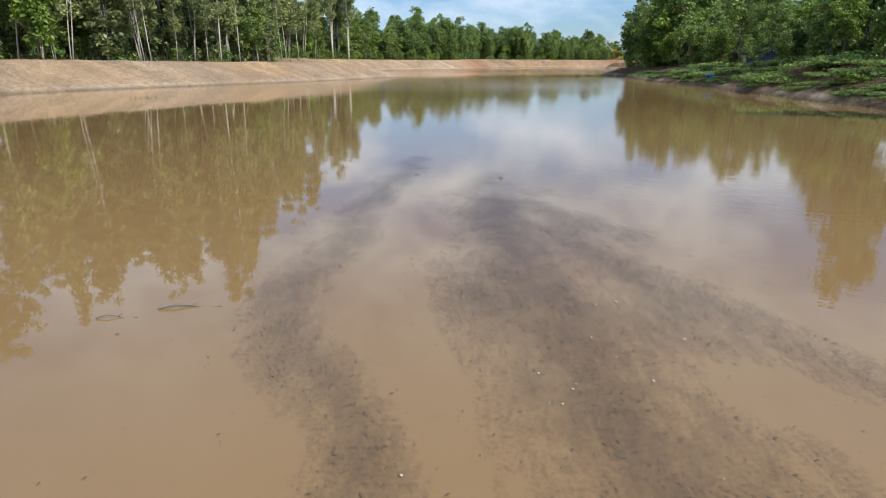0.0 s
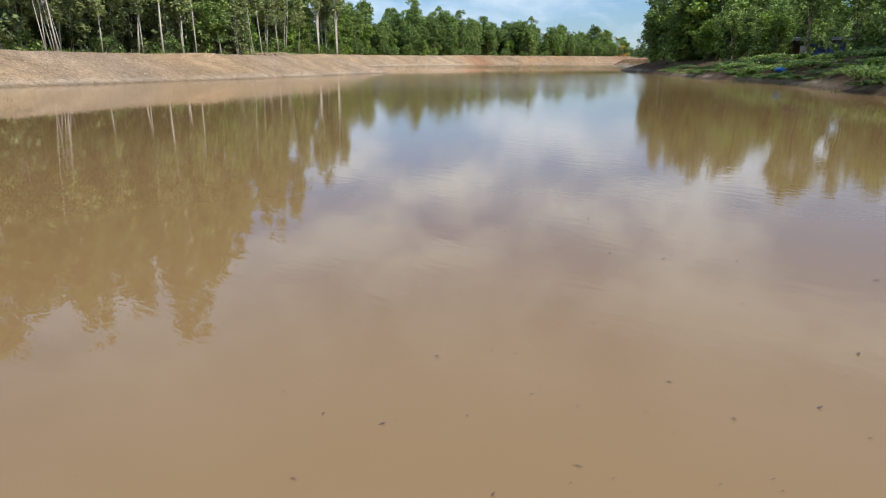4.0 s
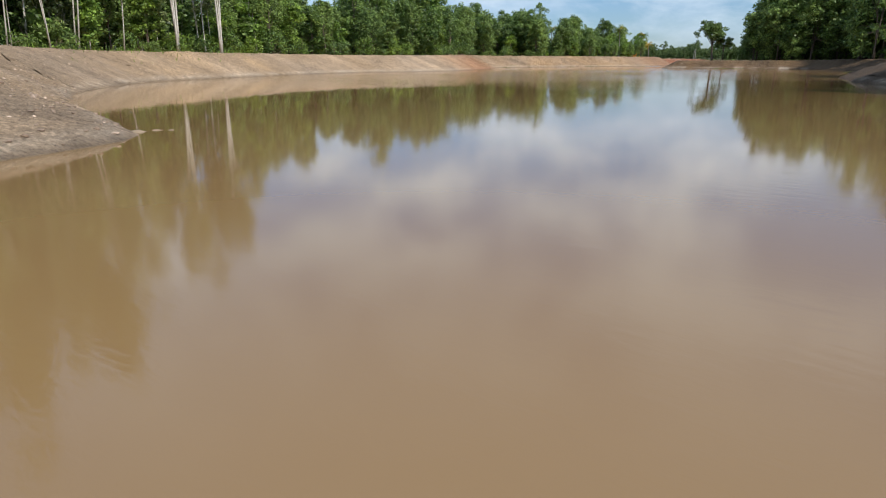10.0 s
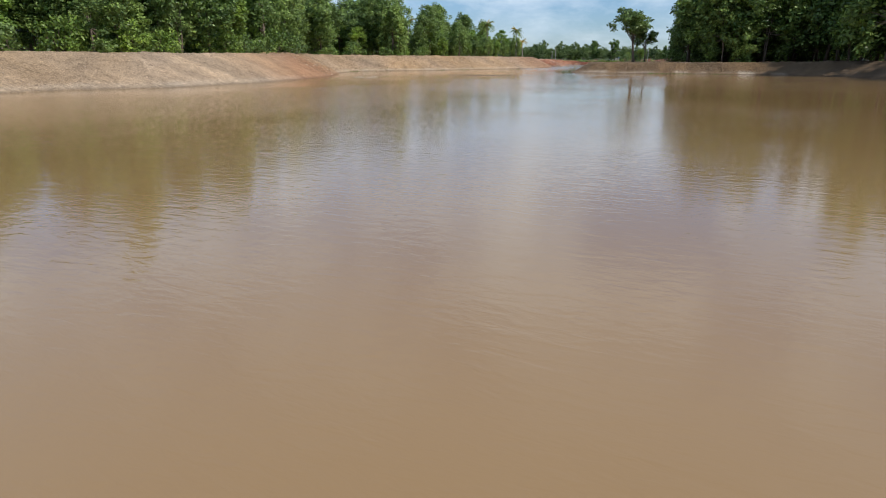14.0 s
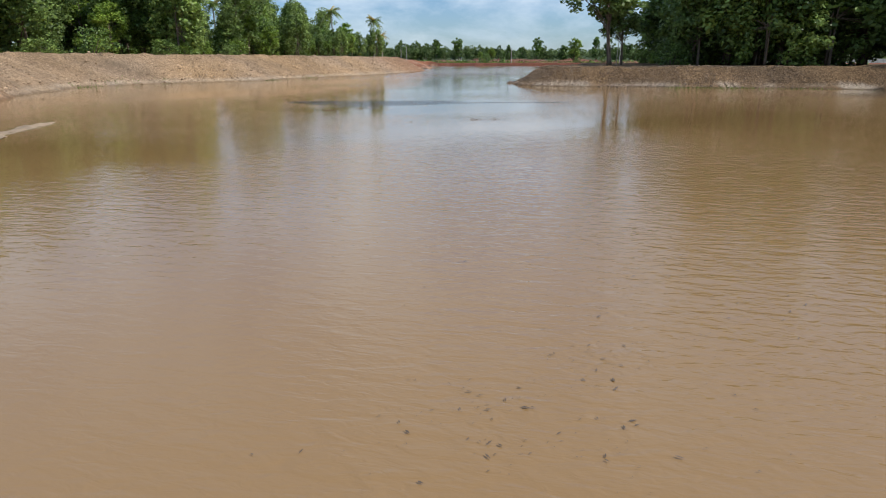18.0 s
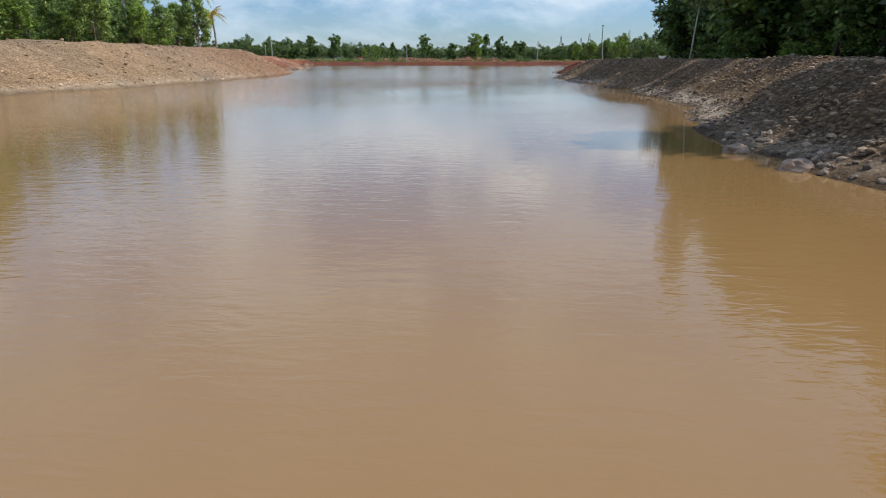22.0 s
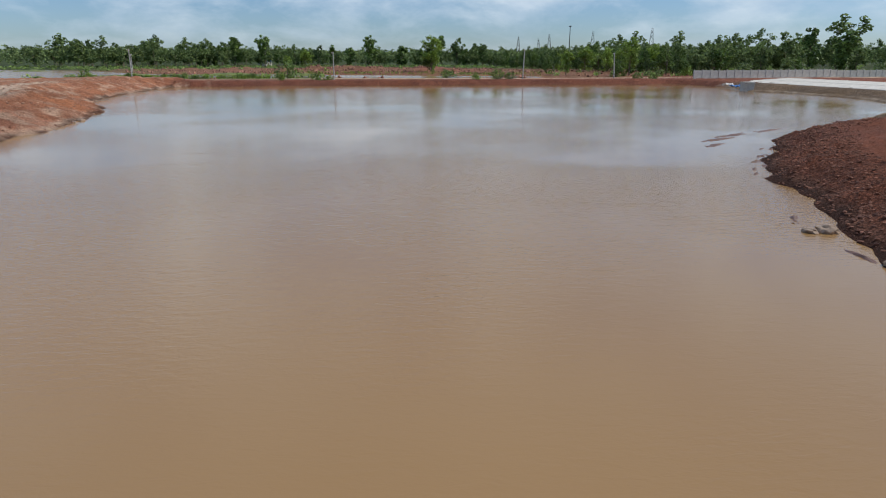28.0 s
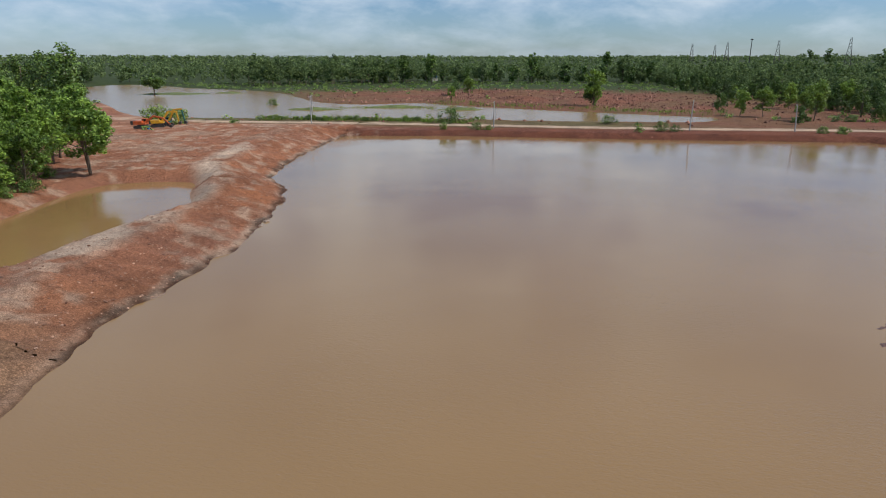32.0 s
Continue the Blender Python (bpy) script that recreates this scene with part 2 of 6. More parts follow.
def leaf_material(name, dark, light, shine=0.45, thin=0.34):
    m, t, b = material(name)
    geo, ob = t.nodes.new("ShaderNodeNewGeometry"), t.nodes.new("ShaderNodeObjectInfo")
    one = ramp(t, geo.outputs["Random Per Island"], [(0.0, dark), (0.75, light), (1.0, tuple(min(1, v * 1.35) for v in light))])
    two = mixed(t, "MULTIPLY", 1.0, one.outputs[0], ramp(t, ob.outputs["Random"], [(0.0, (0.78, 0.8, 0.8)), (1.0, (1.22, 1.18, 1.05))]).outputs[0])
    clump = noisy(t, 0.45, 3.0, 0.6)
    two = mixed(t, "MULTIPLY", 1.0, two.outputs[0], ramp(t, clump.outputs["Fac"], [(0.36, (0.66, 0.70, 0.72)), (0.64, (1.28, 1.22, 1.08))]).outputs[0])
    t.links.new(two.outputs[0], b.inputs["Base Color"])
    b.inputs["Roughness"].default_value = shine
    b.inputs["Specular IOR Level"].default_value = 0.3
    see = t.nodes.new("ShaderNodeBsdfTranslucent")
    t.links.new(two.outputs[0], see.inputs["Color"])
    mixs = t.nodes.new("ShaderNodeMixShader")
    mixs.inputs[0].default_value = thin
    t.links.new(b.outputs[0], mixs.inputs[1])
    t.links.new(see.outputs[0], mixs.inputs[2])
    t.links.new(mixs.outputs[0], t.nodes["Material Output"].inputs["Surface"])
    return m


def bark_material(name, pale, dark):
    m, t, b = material(name)
    streak = noisy(t, 1.0, 5.0, 0.65, (7.0, 7.0, 0.9))
    c = ramp(t, streak.outputs["Fac"], [(0.3, dark), (0.55, pale), (0.8, tuple(v * 1.15 for v in pale))])
    t.links.new(c.outputs[0], b.inputs["Base Color"])
    b.inputs["Roughness"].default_value = 0.85
    bump(t, b, streak.outputs["Fac"], 0.5, 0.03)
    return m


WATER = water_material()
WATER_WINDY = water_material("wind_ruffled_water", 0.2)
EARTH = earth_material()
LEAF_GUM = leaf_material("gum_leaves", (0.130, 0.168, 0.072), (0.320, 0.385, 0.175))
LEAF_BROAD = leaf_material("broad_leaves", (0.095, 0.148, 0.046), (0.250, 0.360, 0.112))
LEAF_DARK = leaf_material("dark_leaves", (0.040, 0.076, 0.021), (0.145, 0.235, 0.058), 0.45, 0.14)
LEAF_BRIGHT = leaf_material("bright_leaves", (0.085, 0.138, 0.026), (0.240, 0.360, 0.075))
LEAF_POND = leaf_material("pond_leaves", (0.085, 0.150, 0.030), (0.250, 0.390, 0.085))
LEAF_FAR = leaf_material("far_leaves", (0.060, 0.096, 0.040), (0.155, 0.222, 0.086), 0.7)
LEAF_HORIZON = leaf_material("canopy_leaves", (0.085, 0.125, 0.055), (0.200, 0.275, 0.115), 0.7)
LEAF_PALM = leaf_material("palm_fronds", (0.065, 0.104, 0.026), (0.182, 0.260, 0.058), 0.35)
LEAF_YELLOW = leaf_material("yellow_fronds", (0.234, 0.182, 0.023), (0.546, 0.416, 0.058), 0.4)
GRASS = leaf_material("grass_blades", (0.078, 0.130, 0.021), (0.208, 0.325, 0.058), 0.6)
BARK_PALE = bark_material("pale_bark", (0.62, 0.58, 0.51), (0.30, 0.26, 0.21))
BARK_DARK = bark_material("dark_bark", (0.17, 0.13, 0.095), (0.055, 0.042, 0.030))
BARK_PALM = bark_material("palm_bark", (0.33, 0.30, 0.26), (0.15, 0.13, 0.11))
CONCRETE = plain("concrete", (0.42, 0.41, 0.39), 0.9, 0, 0.2, 1.2, 0.01)
PALE_CONCRETE = plain("pale_concrete", (0.56, 0.52, 0.46), 0.85, 0, 0.18, 0.8, 0.01)
STONE = plain("stone", (0.33, 0.24, 0.18), 0.95, 0, 0.35, 2.5, 0.03)
DRIFT = plain("drift_litter", (0.115, 0.080, 0.056), 0.9, 0, 0.45, 6.0)
DRY = plain("dry_litter", (0.55, 0.46, 0.33), 0.8, 0, 0.3, 6.0)
ORANGE_PAINT = plain("orange_paint", (0.62, 0.13, 0.035), 0.45, 0, 0.2, 1.5)
YELLOW_PAINT = plain("yellow_paint", (0.72, 0.38, 0.03), 0.45, 0, 0.2, 1.5)
TEAL_PAINT = plain("teal_paint", (0.02, 0.13, 0.12), 0.4, 0, 0.2, 1.5)
BLUE_PAINT = plain("blue_sheeting", (0.07, 0.12, 0.38), 0.55, 0, 0.3, 1.5)
BLUE_TARP = plain("blue_tarpaulin", (0.04, 0.18, 0.50), 0.5, 0, 0.3, 2.0)
STEEL = plain("worn_steel", (0.09, 0.085, 0.08), 0.6, 0.6, 0.35, 2.0)
TIN = plain("corrugated_tin", (0.30, 0.29, 0.27), 0.5, 0.5, 0.35, 1.0)
PALE_TIN = plain("pale_sheet", (0.52, 0.57, 0.60), 0.5, 0, 0.15, 1.0)
TIMBER = plain("weathered_timber", (0.24, 0.19, 0.14), 0.85, 0, 0.3, 3.0, 0.01)
WHITE = plain("whitewash", (0.74, 0.72, 0.68), 0.8, 0, 0.12, 1.5)
GLASS = plain("dark_cab_glass", (0.02, 0.025, 0.03), 0.08, 0, 0.1, 1.0)
ALGAE = plain("dark_scum", (0.060, 0.045, 0.042), 0.35, 0, 0.4, 2.0)


def film_material(name, most):
    """Rotted litter just under the surface: broken up, thinning out at its edges."""
    m, t, b = material(name)
    b.inputs["Base Color"].default_value = (0.105, 0.075, 0.058, 1)
    b.inputs["Roughness"].default_value = 0.12
    b.inputs["IOR"].default_value = 1.33
    soft = t.nodes.new("ShaderNodeAttribute")
    soft.attribute_name = "cover"
    lane = t.nodes.new("ShaderNodeAttribute")
    lane.attribute_name = "lane"
    grain = node(t, "ShaderNodeTexNoise", Scale=3.2, Detail=9.0, Roughness=0.78, Distortion=0.4)
    t.links.new(lane.outputs["Vector"], grain.inputs["Vector"])
    speck = noisy(t, 26.0, 5.0, 0.75)
    grain = ramp(t, grain.outputs["Fac"], [(0.30, (0.0,) * 3), (0.70, (0.42,) * 3)])
    speck = ramp(t, speck.outputs["Fac"], [(0.34, (0.0,) * 3), (0.66, (0.34,) * 3)])
    both = mixed(t, "ADD", 1.0, grain.outputs[0], speck.outputs[0])
    held = ramp(t, soft.outputs["Fac"], [(0.0, (0.0,) * 3), (0.16, (1.0,) * 3)])
    both = mixed(t, "MULTIPLY", 1.0, both.outputs[0], held.outputs[0])
    lead = mixed(t, "MULTIPLY", 1.0, soft.outputs["Color"], (0.55, 0.55, 0.55))
    torn = mixed(t, "ADD", 1.0, both.outputs[0], lead.outputs[0])
    cover_ = ramp(t, torn.outputs[0], [(0.42, (0.0,) * 3), (0.60, (0.4 * most,) * 3), (0.95, (most,) * 3)])
    gone = t.nodes.new("ShaderNodeBsdfTransparent")
    mixs = t.nodes.new("ShaderNodeMixShader")
    t.links.new(cover_.outputs[0], mixs.inputs[0])
    t.links.new(gone.outputs[0], mixs.inputs[1])
    t.links.new(b.outputs[0], mixs.inputs[2])
    t.links.new(mixs.outputs[0], t.nodes["Material Output"].inputs["Surface"])
    return m


FILM, SCUM_FILM = film_material("litter_film", 0.38), film_material("scum_film", 0.9)

# ---- mesh helpers ----


def part(name, geo, mat, parent=None, label="", smooth=False):
    """One mesh object from (verts, faces) or a bmesh, under a thing or a part."""
    me = bpy.data.meshes.new(name)
    if isinstance(geo, bmesh.types.BMesh):
        geo.to_mesh(me)
        geo.free()
    else:
        me.from_pydata([tuple(v) for v in geo[0]], [], [tuple(f) for f in geo[1]])
    if smooth:
        me.polygons.foreach_set("use_smooth", [True] * len(me.polygons))
    me.materials.append(mat)
    ob = new(name, me)
    if parent:
        ob.parent = parent
    if label:
        tagged(ob, label)
    return ob


def quads_mesh(name, corners, mat):
    """A mesh of loose quads from an array (n, 4, 3)."""
    n = len(corners)
    me = bpy.data.meshes.new(name)
    me.vertices.add(4 * n)
    me.vertices.foreach_set("co", np.ascontiguousarray(corners, np.float32).ravel())
    me.loops.add(4 * n)
    me.loops.foreach_set("vertex_index", np.arange(4 * n, dtype=np.int32))
    me.polygons.add(n)
    me.polygons.foreach_set("loop_start", np.arange(0, 4 * n, 4, dtype=np.int32))
    me.update(calc_edges=True)
    me.materials.append(mat)
    return me


def tube(points, radii, sides=7, cap=True):
    """Vertices and faces of a tapered tube along a line of points."""
    pts = [Vector(p) for p in points]
    verts, faces = [], []
    for n, p in enumerate(pts):
        way = (pts[min(n + 1, len(pts) - 1)] - pts[max(n - 1, 0)]).normalized()
        side = way.orthogonal().normalized() if abs(way.z) < 0.95 else Vector((1, 0, 0))
        other = way.cross(side).normalized()
        side = other.cross(way)
        for k in range(sides):
            a = 2 * math.pi * k / sides
            verts.append(p + float(radii[n]) * (math.cos(a) * side + math.sin(a) * other))
    for n in range(len(pts) - 1):
        for k in range(sides):
            a, b = n * sides + k, n * sides + (k + 1) % sides
            faces.append((a, b, b + sides, a + sides))
    if cap:
        faces.append(tuple(range(sides))[::-1])
        faces.append(tuple(range((len(pts) - 1) * sides, len(pts) * sides)))
    return verts, faces


def merged(geos):
    verts, faces = [], []
    for v, f in geos:
        base = len(verts)
        verts += list(v)
        faces += [tuple(i + base for i in one) for one in f]
    return verts, faces


def box(size, at=(0, 0, 0), bevel=0.02, turn=None):
    """A bevelled box as a bmesh; size in metres, at its centre."""
    bm = bmesh.new()
    bmesh.ops.create_cube(bm, size=1.0)
    bmesh.ops.scale(bm, vec=size, verts=bm.verts)
    if bevel:
        bmesh.ops.bevel(bm, geom=bm.edges[:], offset=min(bevel, min(size) * 0.3), segments=1, affect="EDGES")
    if turn is not None:
        bmesh.ops.transform(bm, matrix=turn, verts=bm.verts)
    bmesh.ops.translate(bm, vec=at, verts=bm.verts)
    return bm


def bars(*pieces):
    """Several boxes joined into one bmesh: (size, at[, turn])."""
    whole = bmesh.new()
    for piece in pieces:
        one = box(piece[0], piece[1], 0.02, piece[2] if len(piece) > 2 else None)
        me = bpy.data.meshes.new("piece")
        one.to_mesh(me)
        one.free()
        whole.from_mesh(me)
        bpy.data.meshes.remove(me)
    return whole


rng = np.random.default_rng(7)


def hashed(ix, iy, seed):
    h = (ix.astype(np.int64) * 374761393 + iy.astype(np.int64) * 668265263 + seed * 69069) & 0xFFFFFFFF
    h = ((h ^ (h >> 13)) * 1274126177) & 0xFFFFFFFF
    return ((h ^ (h >> 16)) & 0xFFFF) / 65535.0


def grainy(x, y, seed=0):
    """Smooth value noise, 0 to 1, one cell a metre."""
    ix, iy = np.floor(x), np.floor(y)
    fx, fy = x - ix, y - iy
    fx, fy = fx * fx * (3 - 2 * fx), fy * fy * (3 - 2 * fy)
    a, b = hashed(ix, iy, seed), hashed(ix + 1, iy, seed)
    c, d = hashed(ix, iy + 1, seed), hashed(ix + 1, iy + 1, seed)
    return (a * (1 - fx) + b * fx) * (1 - fy) + (c * (1 - fx) + d * fx) * fy


def layered(x, y, seed=0, layers=4):
    total, size = 0, 1.0
    for n in range(layers):
        total = total + size * (grainy(x * 2.03**n, y * 2.03**n, seed + n) - 0.5)
        size *= 0.5
    return total


# ---- the plan: shore lines, in order round the lake ----
SHORE_SPUR = [(-40, 5), (-34, 30), (-29, 47), (-26, 55.5), (-20.5, 64.5), (-16, 73), (-12, 82), (-9.4, 90), (-7.5, 95), (-5.8, 99), (-8, 103.5), (-14, 112)]
SHORE_WEST = [(-19.5, 124), (-22, 137), (-21, 148), (-17.5, 160), (-14.3, 173), (-11.3, 178.5), (-6.7, 186.5), (0.4, 190.5), (8.8, 204)]
SHORE_NORTHWEST = [(15, 222), (17.8, 238), (19, 245), (20.7, 250), (23, 257.5), (30.7, 263), (40, 266.5), (48.6, 275), (54.8, 280), (67.8, 291), (81, 306), (90.8, 319), (95.6, 331.5)]
SHORE_CAPE = [(98.3, 337), (101.7, 342.6), (108.6, 350.7), (116.9, 362), (124.5, 377.6), (126.2, 382), (126.6, 390), (133, 403), (144, 419.5), (152, 430)]
SHORE_ROAD = [(157, 436), (177, 424), (188, 415), (212.6, 394), (239.5, 373.4), (247, 366)]
SHORE_BASIN = [(240, 353), (231, 345.5), (224, 343), (221, 333.6), (209, 319.5), (195, 314), (180, 312)]
SHORE_SPIT = [(162, 311), (152, 312), (147.2, 311.7), (145.4, 310.6), (138.2, 308.8), (133.2, 307.2), (130.6, 305.3), (126, 303.0), (122.8, 301.2), (118, 297.3)]
SHORE_EAST = [(112.8, 292.3), (103.8, 286), (97, 279.4), (92.5, 274.5), (88.7, 270), (85.4, 266), (81, 262), (78.4, 259.3), (73.6, 254.7), (66, 250), (60.9, 245.2), (59, 241.8), (58.6, 239), (59.3, 236.4), (62, 233.5), (68, 228), (74.5, 221.8)]
SHORE_BAY = [(77.5, 216), (78, 207), (76, 195), (70, 182), (62, 172), (51, 160), (43.5, 150)]
SHORE_SOUTHEAST = [(38, 139), (34, 129), (28.4, 118), (27.5, 106), (26.7, 96), (24.6, 83), (24.0, 70), (23.6, 60), (22.3, 50), (21.3, 40), (21, 28), (20, 8), (14, -22), (-20, -30)]

# crest height, run of the slope, height of the land behind, toe bench, roughness, wiggle, soil colour, land colour
BEIGE, TAN, ORANGE, RED = (0.50, 0.370, 0.248), (0.46, 0.325, 0.205), (0.42, 0.225, 0.125), (0.345, 0.150, 0.086)
GRAVEL, DARK_RED, MUD, GREENISH = (0.26, 0.175, 0.102), (0.200, 0.075, 0.046), (0.17, 0.12, 0.08), (0.150, 0.100, 0.060)
FLOOR = (0.10, 0.085, 0.045)
ZONES = [
    (SHORE_SPUR, 2.2, 4.0, 2.25, 0.35, 0.035, 0.25, BEIGE, FLOOR),
    (SHORE_WEST, 2.6, 4.6, 2.6, 0.3, 0.035, 0.25, BEIGE, FLOOR),
    (SHORE_NORTHWEST, 2.85, 5.4, 2.6, 0.3, 0.09, 0.35, TAN, FLOOR),
    (SHORE_CAPE, 2.25, 6.0, 1.9, 0.5, 0.15, 0.45, RED, RED),
    (SHORE_ROAD, 1.15, 2.2, 1.15, 0.0, 0.05, 0.2, DARK_RED, DARK_RED),
    (SHORE_BASIN, 0.95, 4.0, 1.0, 0.3, 0.09, 0.5, MUD, DARK_RED),
    (SHORE_SPIT, 1.2, 2.3, 1.1, 0.35, 0.10, 0.6, DARK_RED, RED),
    (SHORE_EAST, 1.66, 2.7, 1.62, 0.7, 0.06, 0.5, GRAVEL, FLOOR),
    (SHORE_BAY, 1.95, 5.0, 1.9, 0.0, 0.08, 0.4, MUD, FLOOR),
    (SHORE_SOUTHEAST, 1.55, 5.5, 1.6, 0.2, 0.10, 0.5, GREENISH, FLOOR),
]
POND = [(94.6, 354), (97, 357), (101, 361.5), (106, 366.5), (110.5, 370.5), (112.3, 374), (113.4, 381), (115, 388.5), (108.5, 392.5), (104.5, 392.5), (102, 390.5), (99, 386), (95.5, 379.5), (92, 374.5), (84, 370), (78, 362), (86, 352)]
FLOOD = [(112, 745), (136, 790), (158, 775), (172, 712), (194, 665), (199, 620), (191, 552), (198, 532), (214, 529), (224, 522), (232, 493), (245, 462), (257, 437), (266, 420), (252, 413), (236, 423), (219, 436), (203, 452), (184, 467), (150, 488), (137, 497), (121, 517), (117, 585), (100, 660)]
POND_Z, FLOOD_Z = 0.75, 0.55
ROAD = [(60, 530), (110, 500), (146, 469), (163, 456), (178, 443), (196, 427), (216, 409), (236, 393), (254, 380), (290, 352), (340, 318)]


def glide(points, step):
    """A smooth line through the points, as an array with a point every step metres."""
    p = np.array(points, float)
    p = np.vstack([2 * p[0] - p[1], p, 2 * p[-1] - p[-2]])
    out = []
    for a, b, c, d in zip(p, p[1:], p[2:], p[3:]):
        n = max(1, int(np.hypot(*(c - b)) / step))
        s = np.linspace(0, 1, n, endpoint=False)[:, None]
        out.append(0.5 * (2 * b + (c - a) * s + (2 * a - 5 * b + 4 * c - d) * s**2 + (3 * b - a - 3 * c + d) * s**3))
    return np.vstack(out)


shore_at, shore_zone = [], []
for number, zone in enumerate(ZONES):
    following = ZONES[(number + 1) % len(ZONES)][0][0]
    line = glide(zone[0] + [following], 0.8)
    away = np.gradient(line, axis=0)
    away = np.stack([away[:, 1], -away[:, 0]], 1) / np.maximum(np.hypot(away[:, 0], away[:, 1]), 1e-6)[:, None]
    wiggle = layered(line[:, 0] * 0.45, line[:, 1] * 0.45, 40 + number, 4)
    shore_at.append(line + away * (2.0 * zone[6] * wiggle)[:, None])
    shore_zone.append(np.full(len(line), number))
SHORE, SHORE_ZONE = np.vstack(shore_at), np.concatenate(shore_zone)
KEPT = 9


def smooth_along(values):
    k = np.ones(KEPT) / KEPT
    v = np.concatenate([values[-KEPT:], values, values[:KEPT]])
    return np.convolve(v, k, "same")[KEPT:-KEPT]


TRAITS = np.stack([smooth_along(np.array([ZONES[z][n] for z in SHORE_ZONE], float)) for n in range(1, 6)], 1)
# the spur sinks a little towards its tip
sinking = (SHORE_ZONE == 0) * np.clip((SHORE[:, 1] - 56) / 22, 0, 1)
TRAITS[:, 0] -= 0.2 * sinking + 0.75 * np.exp(-(((SHORE[:, 0] + 5.8) ** 2 + (SHORE[:, 1] - 99) ** 2) / 42))
TRAITS[:, 2] -= 0.25 * sinking
# the grassy bank stands higher where the big tree grows
swell = (SHORE_ZONE == 9) * np.exp(-(((SHORE[:, 1] - 50) / 15) ** 2))
TRAITS[:, 0] += 0.9 * swell
TRAITS[:, 2] += 0.9 * swell
SOIL = np.stack([smooth_along(np.array([ZONES[z][7][n] for z in SHORE_ZONE])) for n in range(3)], 1)
LAND = np.stack([smooth_along(np.array([ZONES[z][8][n] for z in SHORE_ZONE])) for n in range(3)], 1)


def from_line(x, y, line, closed=True):
    """Distance to a line of points and the nearest point's number; inside a closed one it is negative."""
    x, y = np.asarray(x, float), np.asarray(y, float)
    a = line
    b = np.roll(line, -1, 0) if closed else line[1:]
    a = a if closed else a[:-1]
    near, which, inside = np.full(x.shape, 1e9), np.zeros(x.shape, int), np.zeros(x.shape, bool)
    mid, lo_y, hi_y, hi_x = (a + b) / 2, np.minimum(a[:, 1], b[:, 1]), np.maximum(a[:, 1], b[:, 1]), np.maximum(a[:, 0], b[:, 0])
    longest = np.hypot(*(b - a).T).max()
    for lo in range(0, len(x), 400):
        s = slice(lo, lo + 400)
        px, py = x[s, None], y[s, None]
        cx, cy = (px.min() + px.max()) / 2, (py.min() + py.max()) / 2
        half = math.hypot(px.max() - cx, py.max() - cy)
        away = np.hypot(mid[:, 0] - cx, mid[:, 1] - cy)
        close = np.flatnonzero(away <= away.min() + 2 * half + longest)
        a_, d = a[close], (b - a)[close]
        u = np.clip(((px - a_[:, 0]) * d[:, 0] + (py - a_[:, 1]) * d[:, 1]) / np.maximum((d**2).sum(1), 1e-9), 0, 1)
        q = (px - a_[:, 0] - u * d[:, 0]) ** 2 + (py - a_[:, 1] - u * d[:, 1]) ** 2
        k = q.argmin(1)
        near[s], which[s] = np.sqrt(q[np.arange(len(k)), k]), close[k]
        if closed:
            over = np.flatnonzero((hi_y >= py.min()) & (lo_y <= py.max()) & (hi_x >= px.min()))
            a_, b_ = a[over], b[over]
            dy = np.where(np.abs(b_[:, 1] - a_[:, 1]) < 1e-9, 1e-9, b_[:, 1] - a_[:, 1])
            cross = ((a_[:, 1] > py) != (b_[:, 1] > py)) & (px < (b_[:, 0] - a_[:, 0]) * (py - a_[:, 1]) / dy + a_[:, 0])
            inside[s] = cross.sum(1) % 2 == 1
    return np.where(inside, -near, near), which


POND_LINE, FLOOD_LINE, ROAD_LINE = glide(POND + POND[:1], 2.0), glide(FLOOD + FLOOD[:1], 5.0), glide(ROAD, 4.0)


SHORE_WAY = np.roll(SHORE, -1, 0) - SHORE
SHORE_LONG = np.maximum(np.hypot(SHORE_WAY[:, 0], SHORE_WAY[:, 1]), 1e-6)
SHORE_S = np.concatenate([[0], np.cumsum(SHORE_LONG)[:-1]])


def along(x, y, k):
    """How far along the shore each place lies."""
    u = ((x - SHORE[k, 0]) * SHORE_WAY[k, 0] + (y - SHORE[k, 1]) * SHORE_WAY[k, 1]) / SHORE_LONG[k]
    return SHORE_S[k] + u


